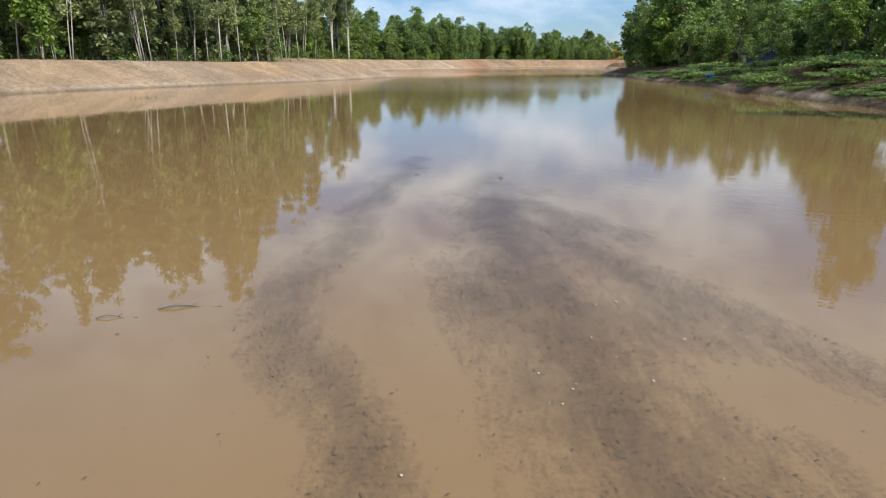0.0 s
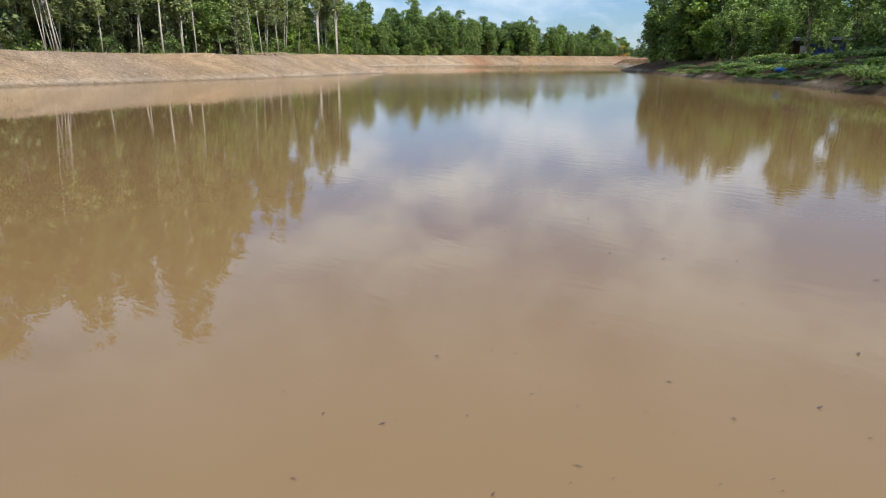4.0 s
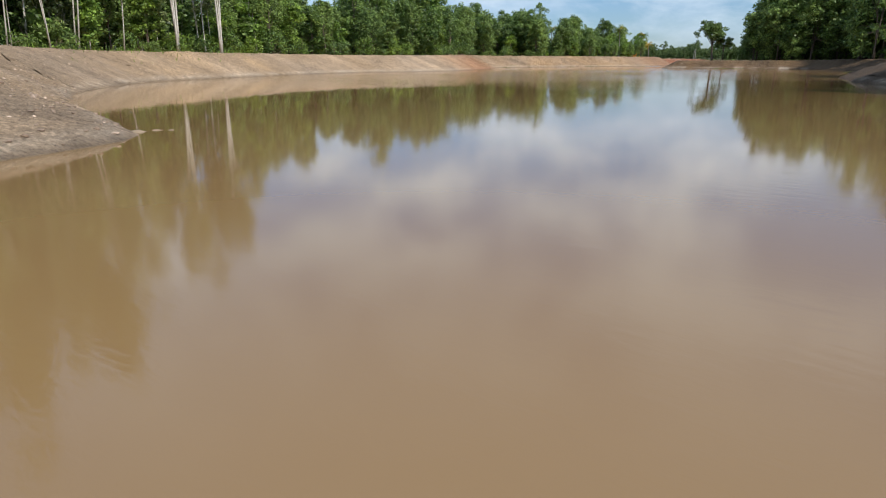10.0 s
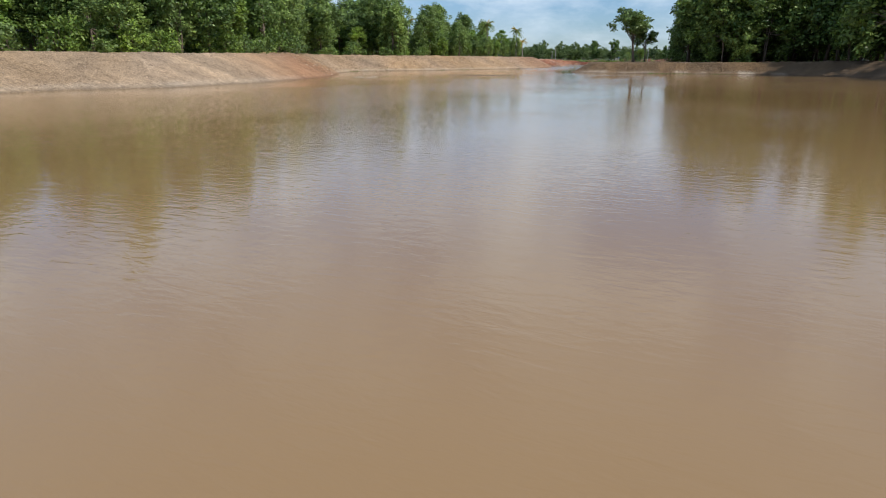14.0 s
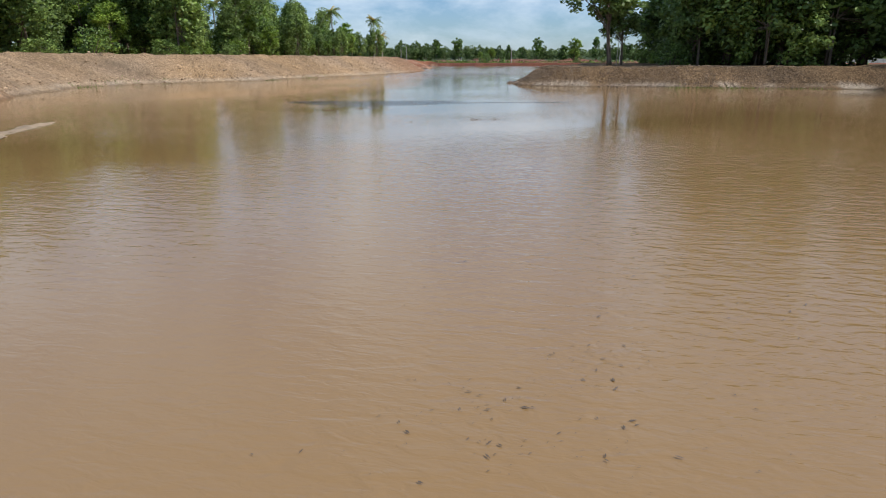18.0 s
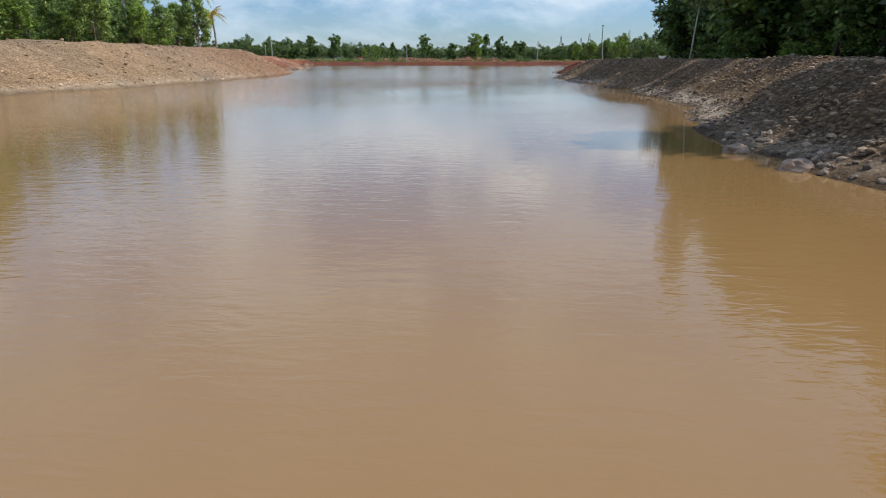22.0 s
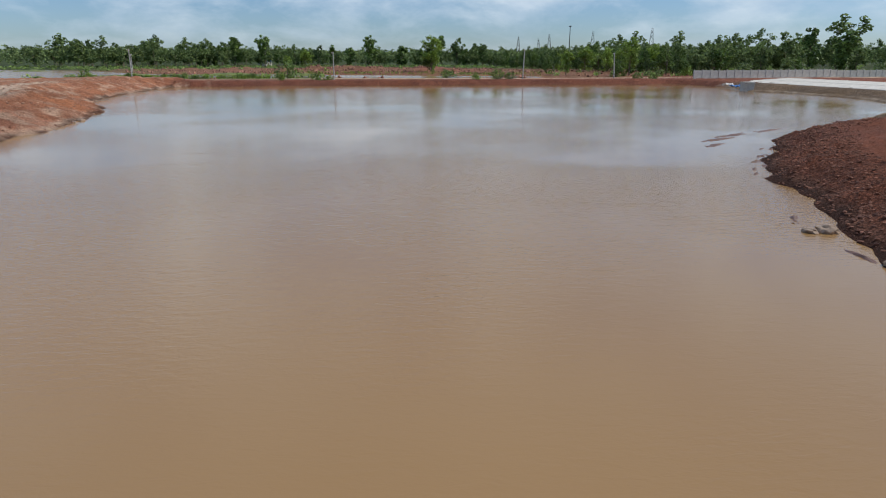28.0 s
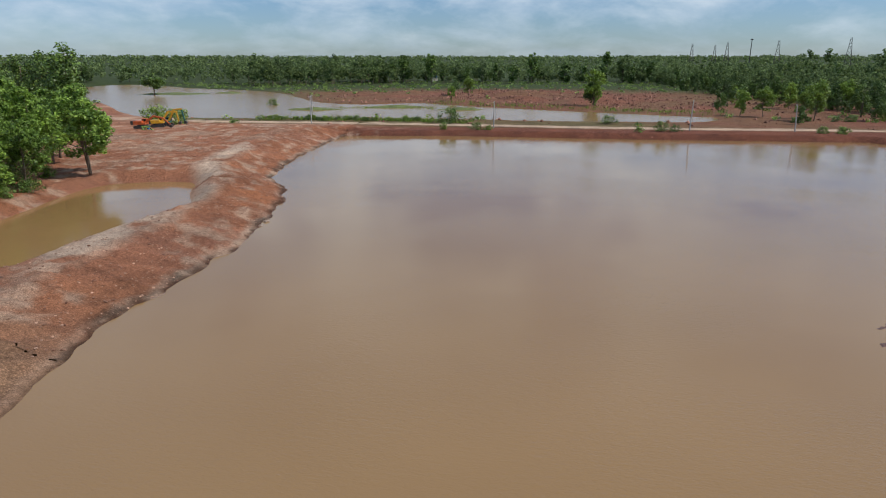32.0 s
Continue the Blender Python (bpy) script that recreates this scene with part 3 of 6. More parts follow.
def lie(x, y):
    """Height and soil colour of the ground at places, and the distance from the lake's shore."""
    x, y = np.asarray(x, float), np.asarray(y, float)
    d, k = from_line(x, y, SHORE)
    crest, run, behind, toe, rough = TRAITS[k].T
    bench = np.where(toe > 0.05, 0.2, 0.0)
    up = np.clip((d - toe) / run, 0, 1)
    lip = layered(x * 0.16, y * 0.16, 3, 3)
    z = bench * np.clip(d / np.maximum(toe, 0.05), 0, 1) + (crest - bench) * (1.06 * up - 0.06 * up**6) + 0.13 * lip * np.clip(up * 1.5 - 0.5, 0, 1)
    past = np.clip((d - run - toe - 4) / 14, 0, 1)
    z = z * (1 - past) + (behind + 0.35 * layered(x * 0.06, y * 0.06, 9, 3)) * past
    rills = layered(x * 0.9 + 0.35 * y, y * 0.9 - 0.35 * x, 17, 4)
    z = z + rough * 2.2 * rills * np.clip(d / 0.8, 0, 1)
    clods = np.maximum(layered(x * 2.3, y * 2.3, 23, 3) - 0.12, 0)
    z = z + 3.0 * rough * clods * np.clip(d, 0, 1) * (1 - 0.6 * past)
    z = np.where(d < 0, np.maximum(0.32 * d, -1.6), z)
    # marks left by the digger's bucket, slanting down the smoothed slope
    run_s = along(x, y, k)
    scrape = layered((run_s + 0.75 * d) * 0.85, d * 0.10 + 40, 201, 4)
    bucket = grainy((run_s + 0.75 * d) * 0.42, d * 0.02, 207)
    slope_only = np.clip(d / 1.0 - 0.2, 0, 1) * np.clip((run + toe + 0.8 - d) / 1.0, 0, 1)
    z = z + (0.11 * scrape + 0.06 * (bucket - 0.5)) * slope_only
    colour = SOIL[k] * (1 - past)[:, None] + LAND[k] * past[:, None]
    colour = colour * (1 + slope_only * (0.30 * scrape + 0.16 * (bucket - 0.5)))[:, None]
    patch = layered(x * 0.11, y * 0.11, 211, 3)
    colour = colour * (1 + np.stack([0.10 * patch, 0.02 * patch, -0.14 * patch], 1))
    # pale dried rim along the water and the lake's orange stretch
    tide = np.clip(1 - np.abs(d - 0.2 - 0.55 * np.maximum(toe, 0.35)) / (0.4 + 0.3 * toe), 0, 1) * (0.35 + 0.9 * (layered(x * 0.5, y * 0.5, 31, 3) + 0.25)).clip(0, 1) * np.where(SHORE_ZONE[k] == 6, 0.15, 1.0)
    colour = colour + (np.array([0.60, 0.50, 0.39]) - colour) * (np.where(SHORE_ZONE[k] == 7, np.clip(tide * 3.0 * np.clip(0.5 + 2.4 * layered(x * 0.35, y * 0.35, 33, 3), 0, 1), 0, 0.9), 0.85 * tide) * (toe > 0.05))[:, None]
    rust = np.clip(1 - np.hypot(x - 11, y - 222) / 24, 0, 1) * np.clip(1 - d / 9, 0, 1)
    colour = colour + (np.array(ORANGE) - colour) * np.clip(rust * 1.6, 0, 0.85)[:, None]
    warm = np.clip((y - 292) / 22, 0, 1) * np.clip((352 - y) / 20, 0, 1) * (x < 110) * np.clip(1 - d / 14, 0, 1)
    colour = colour + (np.array([0.36, 0.19, 0.115]) - colour) * (0.8 * warm)[:, None]
    cape = (SHORE_ZONE[k] == 3) | (SHORE_ZONE[k] == 6)
    wet = np.clip((1 - np.abs(d) / np.where(cape, 0.9 + 1.4 * layered(x * 0.3, y * 0.3, 37, 3), np.where(SHORE_ZONE[k] == 7, 0.45, 0.25)).clip(0.3, 3)) * 1.6, 0, 1)
    colour = colour * (1 - np.where(cape, 0.72, 0.45) * wet)[:, None]
    # farmland north of the road
    north = (y - 436 - (157 - x) * 0.78) * 0.79
    field = np.clip((north - 9) / 10, 0, 1) * (x > 130)
    heaps = np.maximum(layered(x * 0.07, y * 0.07, 51, 5) + 0.05, 0) * 4.5 * np.exp(-(((x - 262) / 70) ** 2) - ((y - 540) / 85) ** 2)
    z = z * (1 - field) + (0.9 + heaps + 0.25 * layered(x * 0.3, y * 0.3, 53, 3)) * field
    dug = np.exp(-(((x - 275) / 115) ** 2) - ((y - 530) / 110) ** 2).clip(0, 0.75) / 0.75
    scrub = np.clip((layered(x * 0.045, y * 0.045, 61, 4) + 0.12) * 4, 0, 1)
    dug = np.maximum(dug, np.exp(-(((x - 292) / 60) ** 2) - ((y - 415) / 50) ** 2).clip(0, 0.6) / 0.6)
    soil = np.array([0.21, 0.088, 0.056]) * dug[:, None] + np.array([0.10, 0.115, 0.045]) * (1 - dug)[:, None]
    soil = soil + (np.array([0.13, 0.14, 0.06]) - soil) * (0.22 * scrub)[:, None]
    colour = colour * (1 - field)[:, None] + soil * field[:, None]
    # yard of bare earth beside the lake
    yard = np.exp(-(((x - 128) / 26) ** 2) - ((y - 440) / 42) ** 2)
    pale = np.clip((layered(x * 0.12, y * 0.12, 71, 4) - 0.02) * 3.5, 0, 1)
    earth = np.array(RED) * (1 - 0.55 * pale)[:, None] + np.array([0.40, 0.30, 0.22]) * (0.55 * pale)[:, None]
    away = np.clip((d - 5) / 8, 0, 1) * np.clip(yard * 2.2, 0, 1) * (1 - field)
    colour = colour * (1 - away)[:, None] + earth * away[:, None]
    # pale track along the crest of the berm
    lime = np.clip(layered(x * 0.55 + 0.2 * y, y * 0.55 - 0.2 * x, 83, 5) * 3.2 - 0.25, 0, 1) * np.clip(yard * 3 + (SHORE_ZONE[k] == 3), 0, 1) * (1 - field)
    colour = colour + (np.array([0.52, 0.37, 0.27]) - colour) * (0.75 * lime)[:, None]
    berm = np.clip(1.4 - np.abs(d - 8.6) / 2.2, 0, 1) * np.clip((y - 325) / 20, 0, 1) * (x < 130) * np.clip((430 - y) / 10, 0, 1)
    berm = berm * np.clip(layered(x * 0.35, y * 0.35, 81, 4) * 2.2 + 0.8, 0, 1)
    colour = colour + (np.array([0.60, 0.46, 0.35]) - colour) * (0.9 * berm)[:, None]
    # scrub takes over the bare soil further from the eastern shores
    grown = np.clip((d - 26 - 14 * layered(x * 0.05, y * 0.05, 87, 3)) / 12, 0, 1) * (SHORE_ZONE[k] >= 5) * (1 - field)
    colour = colour + (np.array(FLOOR) - colour) * grown[:, None]
    # far land lifts a little
    far = np.hypot(x - 100, y - 297)
    z = z + 0.008 * np.maximum(far - 420, 0)
    woods = np.clip((far - 330) / 60, 0, 1)
    colour = colour * (1 - woods)[:, None] + np.array([0.05, 0.07, 0.025]) * woods[:, None]
    # waters behind the banks
    dp, _ = from_line(x, y, POND_LINE)
    z = np.minimum(z, np.where(dp < 14, POND_Z + np.where(dp > 0, 0.62, 0.4) * dp, 1e9))
    df, _ = from_line(x, y, FLOOD_LINE)
    z = np.minimum(z, np.where(df < 16, FLOOD_Z + np.where(df > 0, 0.10, 0.3) * df, 1e9))
    # the sandy road
    dr, _ = from_line(x, y, ROAD_LINE, False)
    on = np.clip((4.2 - dr) / 1.2, 0, 1)
    z = z * (1 - on) + (1.15 + 0.05 * layered(x * 0.8, y * 0.8, 91, 2)) * on
    sandy = np.clip((2.7 - dr + 0.8 * layered(x * 0.4, y * 0.4, 95, 3)) / 0.5, 0, 1)
    colour = colour * (1 - sandy)[:, None] + np.array([0.56, 0.41, 0.30]) * sandy[:, None]
    return z, np.clip(colour, 0.01, 1), d


def ground_z(x, y):
    return float(lie(np.array([x]), np.array([y]))[0][0])


# how gravelly each stretch of shore is
GRIT = (0.30, 0.34, 0.55, 0.4, 0.5, 0.6, 0.8, 0.85, 0.4, 0.4)


def sheet(name, x0, x1, y0, y1, step, keep, drop=0.0, label="", reach=16):
    """A piece of the ground on a square grid; keep(d, x, y) tells which cells belong to it."""
    xs, ys = np.arange(x0, x1 + step / 2, step), np.arange(y0, y1 + step / 2, step)
    gx, gy = np.meshgrid(xs, ys)
    cx, cy = (gx[:-1, :-1] + step / 2).ravel(), (gy[:-1, :-1] + step / 2).ravel()
    rows, cols = np.divmod(np.arange(len(cx)), len(xs) - 1)
    bx, by = np.meshgrid(np.arange(x0 - 4, x1 + 8, 4.0), np.arange(y0 - 4, y1 + 8, 4.0))
    block = np.abs(from_line(bx.ravel(), by.ravel(), SHORE)[0].reshape(bx.shape) - 7.5) < reach
    maybe = block[((cy - y0 + 4) / 4).round().astype(int), ((cx - x0 + 4) / 4).round().astype(int)]
    cx, cy, rows, cols = cx[maybe], cy[maybe], rows[maybe], cols[maybe]
    d, k = from_line(cx, cy, SHORE)
    take = keep(d, cx, cy, SHORE_ZONE[k])
    corner = rows[take] * len(xs) + cols[take]
    faces = np.stack([corner, corner + 1, corner + 1 + len(xs), corner + len(xs)], 1)
    used, back_ = np.unique(faces, return_inverse=True)
    faces = back_.reshape(-1, 4)
    vx, vy = gx.ravel()[used], gy.ravel()[used]
    z, colour, _ = lie(vx, vy)
    me = bpy.data.meshes.new(name)
    me.vertices.add(len(vx))
    me.vertices.foreach_set("co", np.stack([vx, vy, z - drop], 1).astype(np.float32).ravel())
    me.loops.add(faces.size)
    me.loops.foreach_set("vertex_index", faces.astype(np.int32).ravel())
    me.polygons.add(len(faces))
    me.polygons.foreach_set("loop_start", np.arange(0, faces.size, 4, dtype=np.int32))
    me.polygons.foreach_set("use_smooth", [True] * len(faces))
    me.update(calc_edges=True)
    paint = me.color_attributes.new("soil", "FLOAT_COLOR", "POINT")
    paint.data.foreach_set("color", np.column_stack([colour, np.ones(len(colour))]).astype(np.float32).ravel())
    d, k = from_line(vx, vy, SHORE)
    slant = np.where(SHORE_ZONE[k] < 3, 0.75, 0.1)
    brink = TRAITS[k][:, 1] + TRAITS[k][:, 3]
    grit = np.array(GRIT)[SHORE_ZONE[k]] * np.where(d < TRAITS[k][:, 3] + 0.1, 0.3, 1.0) * np.clip(1 - (d - brink - 0.6) / 2, 0.35, 1)
    lines = me.attributes.new("drag", "FLOAT_VECTOR", "POINT")
    lines.data.foreach_set("vector", np.stack([along(vx, vy, k) + slant * d, d, grit], 1).astype(np.float32).ravel())
    me.materials.append(EARTH)
    return tagged(new(name, me), label, name.split("_")[0], kind="structure")


def near_shore(d):
    return (d > -2.2) & (d < 17)


sheet("bank_southwest", -70, 10, 0, 130, 0.36, lambda d, x, y, k: near_shore(d) & (k == 0), 0, "long sloping bank of smoothed beige earth")
sheet("bank_west", -55, 24, 100, 234, 0.38, lambda d, x, y, k: near_shore(d) & (k == 1), 0, "sloping bank of smoothed beige earth")
sheet("bank_northwest", -5, 110, 205, 345, 0.38, lambda d, x, y, k: near_shore(d) & (k == 2), 0, "sloping bank of tan stony earth turning orange")
sheet("bank_cape", 70, 175, 318, 480, 0.45, lambda d, x, y, k: (d > -2.2) & (d < 44) & (k == 3) & (y > 318), 0, "red earth berm with pale tracks on its crest", 40)
sheet("bank_road", 140, 275, 350, 460, 0.5, lambda d, x, y, k: near_shore(d) & (k == 4), 0, "low dark red embankment under the sandy road")
sheet("bank_basin", 150, 265, 290, 375, 0.6, lambda d, x, y, k: near_shore(d) & (k == 5), 0, "low muddy brown shore of the far basin")
sheet("bank_spit", 105, 200, 270, 325, 0.35, lambda d, x, y, k: near_shore(d) & (k == 6), 0, "low spit of churned dark red earth")
sheet("bank_east", 50, 130, 205, 300, 0.32, lambda d, x, y, k: near_shore(d) & (k == 7), 0, "bank of coarse dark brown gravel with a pale muddy toe")
sheet("bank_bay", 25, 105, 135, 235, 0.6, lambda d, x, y, k: near_shore(d) & (k == 8), 0, "shaded bank of dark earth under trees")
sheet("bank_southeast", 8, 60, 0, 155, 0.5, lambda d, x, y, k: near_shore(d) & (k == 9), 0, "overgrown dark earth bank below the trees")


def ground_sheet():
    """One sheet to the horizon: fine in the middle, wide cells far out."""
    xs = np.concatenate([np.linspace(-3600, -260, 14), np.arange(-220, 460, 4.0), np.linspace(500, 4200, 14)])
    ys = np.concatenate([np.linspace(-3000, -160, 10), np.arange(-120, 860, 4.0), np.linspace(900, 4600, 16)])
    gx, gy = np.meshgrid(xs, ys)
    z, colour, d = lie(gx.ravel(), gy.ravel())
    behind_cape = (SHORE_ZONE[from_line(gx.ravel(), gy.ravel(), SHORE)[1]] == 3) & (d < 40) & (gy.ravel() < 474)
    z = np.where(d < 15, np.minimum(z - 0.35, np.where(d < 6, -1.6, 9)), z - np.where(behind_cape, 0.6, 0.02))
    w, h = len(xs), len(ys)
    c = (np.arange(h - 1)[:, None] * w + np.arange(w - 1)[None]).ravel()
    me = bpy.data.meshes.new("ground")
    me.from_pydata(np.stack([gx.ravel(), gy.ravel(), z], 1).tolist(), [], np.stack([c, c + 1, c + 1 + w, c + w], 1).tolist())
    me.polygons.foreach_set("use_smooth", [True] * len(me.polygons))
    paint = me.color_attributes.new("soil", "FLOAT_COLOR", "POINT")
    paint.data.foreach_set("color", np.column_stack([colour, np.ones(len(colour))]).astype(np.float32).ravel())
    me.materials.append(EARTH)
    tagged(new("ground", me), "flat land of red soil and scrub reaching the horizon", "ground", kind="structure")


ground_sheet()


def water_sheet(name, line, z, label, grow=1.5, mat=WATER):
    """A flat water surface a little wider than its shore line, under the banks."""
    mid = line.mean(0)
    reach = line - mid
    line = line + grow * reach / np.hypot(reach[:, 0], reach[:, 1])[:, None]
    bm = bmesh.new()
    vs = [bm.verts.new((*p, z)) for p in line]
    bm.faces.new(vs)
    bm.normal_update()
    if bm.faces[:][0].normal.z < 0:
        bmesh.ops.reverse_faces(bm, faces=bm.faces[:])
    bmesh.ops.triangulate(bm, faces=bm.faces[:])
    ob = part(name, bm, mat)
    return tagged(ob, label, "water", kind="structure")


def lake():
    bm = bmesh.new()
    bmesh.ops.create_grid(bm, x_segments=1, y_segments=1, size=1.0)
    bmesh.ops.scale(bm, vec=(165, 245, 1), verts=bm.verts)
    bmesh.ops.translate(bm, vec=(105, 205, 0), verts=bm.verts)
    return tagged(part("water_lake", bm, WATER), "calm muddy brown lake mirroring trees and clouds", "water", kind="structure")


lake()
water_sheet("water_pond", POND_LINE, POND_Z, "small muddy pond behind the red berm")
water_sheet("water_flood", FLOOD_LINE, FLOOD_Z, "shallow flood water beyond the sandy road", 6.0, WATER_WINDY)

# ---- plants ----


def leaf_quads(centres, size, spread, droop=0.0, per=40, flat=0.4, seed=0, long=1.9):
    """Leaf sprays: quads scattered round cluster centres, (n, 4, 3)."""
    r = np.random.default_rng(seed)
    c = np.repeat(np.asarray(centres, float), per, 0)
    off = r.normal(size=c.shape)
    off /= np.maximum(np.linalg.norm(off, axis=1), 1e-6)[:, None]
    off *= (r.random(len(c)) ** 0.45)[:, None]
    p = c + off * np.asarray(spread)
    u = r.normal(size=c.shape)
    u[:, 2] = u[:, 2] * flat - droop
    # each leaf turns its face outwards and up from its spray
    face = off + 0.55 * r.normal(size=c.shape) + np.array([0, 0, 0.45])
    face /= np.maximum(np.linalg.norm(face, axis=1), 1e-6)[:, None]
    u -= 0.8 * face * (u * face).sum(1)[:, None]
    u /= np.maximum(np.linalg.norm(u, axis=1), 1e-6)[:, None]
    w = np.cross(u, face + 0.15 * r.normal(size=c.shape))
    w /= np.maximum(np.linalg.norm(w, axis=1), 1e-6)[:, None]
    s = size * (0.55 + 0.9 * r.random(len(c)))[:, None]
    a, b = u * s * long * 0.5, w * s * 0.5
    return np.stack([p - a, p + b - 0.1 * a, p + a, p - b - 0.1 * a], 1)


def crown_points(n, height, low, radius, shape, seed):
    """Cluster centres of a crown: uneven, gathered on the outside and on boughs."""
    r = np.random.default_rng(seed)
    out = []
    lobes = [(r.uniform(0, 2 * math.pi), r.uniform(0.25, 0.75), r.uniform(0.15, 0.95), r.uniform(0.26, 0.56)) for _ in range(8)]
    while len(out) < n:
        a, f, up, size = lobes[r.integers(len(lobes))]
        v = r.normal(size=3)
        v = v / np.linalg.norm(v) * r.random() ** 0.4 * size
        x, y, t = f * math.cos(a) + v[0], f * math.sin(a) + v[1], up + 0.75 * v[2]
        if not -0.02 < t < 1.05:
            continue
        if shape == "spire":
            wide = 0.72 + 0.4 * math.sin(math.pi * min(max(t, 0.02), 0.98)) - 0.12 * t
        elif shape == "umbrella":
            wide = 0.45 + 0.75 * t if t < 0.7 else 1.25 - 0.8 * (t - 0.7) / 0.3
        else:
            wide = math.sqrt(max(0.05, 1 - (1.7 * t - 0.75) ** 2)) + 0.1
        out.append((x * radius * wide, y * radius * wide, low + t * (height - low)))
    return np.array(out)


def tree(name, height, low, radius, girth, leaf, bark, shape="round", clusters=70, per=36, size=0.34, spread=0.8, droop=0.0, stems=1, lean=0.03, seed=0, limbs=12, label="", category="tree"):
    r = np.random.default_rng(seed)
    top = new(name)
    tagged(top, label, category)
    pts = crown_points(clusters, height, low, radius, shape, seed)
    wood = []
    tips = []
    for stem in range(stems):
        a = r.uniform(0, 2 * math.pi)
        bend = r.uniform(0.5, 1.4) * lean * height
        open_ = (0.05 + 0.09 * height * 0.12) * (stems > 1)
        line = []
        for n in range(9):
            t = n / 8
            sway = 0.017 * height * math.sin(5 * t + a)
            line.append((open_ * math.cos(a + stem * 2.1) * (0.3 + 6 * t) * 0.4 + bend * t * t * math.cos(a) + sway, open_ * math.sin(a + stem * 2.1) * (0.3 + 6 * t) * 0.4 + bend * t * t * math.sin(a), -0.3 + t * height * 0.9))
        radii = [girth * (1.25 if n == 0 else 1.0) * (1 - 0.86 * n / 8) / math.sqrt(stems) for n in range(9)]
        wood.append(tube(line, radii, 8))
        tips.append(line)
    for n in range(limbs):
        goal = pts[r.integers(len(pts))]
        line = tips[n % stems]
        t = min(0.8, max(0.3, (goal[2] / height) * r.uniform(0.55, 0.8)))
        f = t * 8
        k = int(f)
        root = Vector(line[k]).lerp(Vector(line[min(k + 1, 8)]), f - k)
        mid = root.lerp(Vector(goal), 0.55) + Vector((0, 0, 0.06 * height * r.random()))
        g = girth * (1 - 0.86 * t) * 0.55 / math.sqrt(stems)
        wood.append(tube([root, mid, goal], [g, g * 0.6, g * 0.2], 5, False))
    part("trunk", merged(wood), bark, top, smooth=True)
    crown = new("crown", quads_mesh("crown", leaf_quads(pts, size, (spread, spread, spread * 0.75), droop, per, 0.5, seed + 5), leaf))
    crown.parent = top
    return top


def shrub(name, height, radius, leaf, clusters, per, size, seed, label, category="shrub"):
    r = np.random.default_rng(seed)
    top = tagged(new(name), label, category)
    pts = np.stack([r.normal(0, radius * 0.5, clusters), r.normal(0, radius * 0.5, clusters), height * r.random(clusters) ** 0.8], 1)
    pts[:, 2] *= np.clip(1.15 - np.hypot(pts[:, 0], pts[:, 1]) / (radius * 1.6), 0.2, 1)
    if height < 0.6:
        runner = sorted((tuple(p) for p in pts[:7]), key=lambda p: math.atan2(p[1], p[0]))
        stalks = [tube([(0, 0, -0.1)] + [(x, y, 0.4 * z) for x, y, z in runner], [0.012] * 8, 4)]
    else:
        stalks = [tube([(0.1 * x, 0.1 * y, -0.2), (0.5 * x, 0.5 * y, 0.5 * z), (x, y, z)], [0.03 * height**0.5, 0.02 * height**0.5, 0.006], 4, False) for x, y, z in pts[:9]]
    part("stem", merged(stalks), BARK_DARK, top)
    ob = new("foliage", quads_mesh("foliage", leaf_quads(pts, size, (radius * 0.36, radius * 0.36, height * 0.2), 0.1, per, 0.7, seed + 3), leaf))
    ob.parent = top
    return top


def palm(name, height, fronds, length, leaf, old, seed, label):
    r = np.random.default_rng(seed)
    top = tagged(new(name), label, "palm tree")
    a = r.uniform(0, 6.28)
    line = [(0.055 * height * (n / 9) ** 2 * math.cos(a), 0.055 * height * (n / 9) ** 2 * math.sin(a), -0.3 + (height + 0.3) * n / 9) for n in range(10)]
    part("trunk", tube(line, [0.24 if n == 0 else 0.17 - 0.006 * n for n in range(10)], 9), BARK_PALM, top, smooth=True)
    tip = np.array(line[-1])
    for f in range(fronds):
        yaw, rise = f * 2.399 + r.uniform(-0.2, 0.2), r.uniform(-0.55, 1.15)
        quads, spine = [], []
        for n in range(13):
            t = n / 12
            bend = rise - 1.75 * t * t
            reach = length * (t - 0.1 * t * t) * max(0.35, math.cos(rise * 0.75))
            spine.append(tip + np.array([math.cos(yaw) * reach, math.sin(yaw) * reach, length * (math.sin(rise) * t - 0.62 * t * t * (1.1 - 0.3 * rise))]))
        side = np.array([-math.sin(yaw), math.cos(yaw), 0])
        for n in range(1, 13):
            p, q = spine[n - 1], spine[n]
            for k in range(2):
                s = p + (q - p) * k * 0.5
                wide = length * 0.24 * math.sin(math.pi * min(0.97, 0.12 + 0.85 * n / 12))
                for sign in (-1, 1):
                    e = s + side * sign * wide * r.uniform(0.8, 1.1) + (q - p) * 0.9 + np.array([0, 0, -wide * r.uniform(0.35, 0.8)])
                    h = (q - p) * 0.2
                    quads.append([s - h, s + h, e + h * 0.2, e - h * 0.2])
        leaf_mesh = quads_mesh("frond", np.array(quads), old if (f % 5 == 4 or old is leaf) else leaf)
        ob = new("frond", leaf_mesh)
        ob.parent = top
    nuts = [Vector(tip) + Vector((0.25 * math.cos(k * 1.3), 0.25 * math.sin(k * 1.3), -0.25 - 0.06 * (k % 2))) for k in range(5)]
    bm = bmesh.new()
    for p in nuts:
        bmesh.ops.create_icosphere(bm, subdivisions=1, radius=0.13, matrix=Matrix.Translation(p))
    part("coconuts", bm, LEAF_YELLOW, top)
    return top


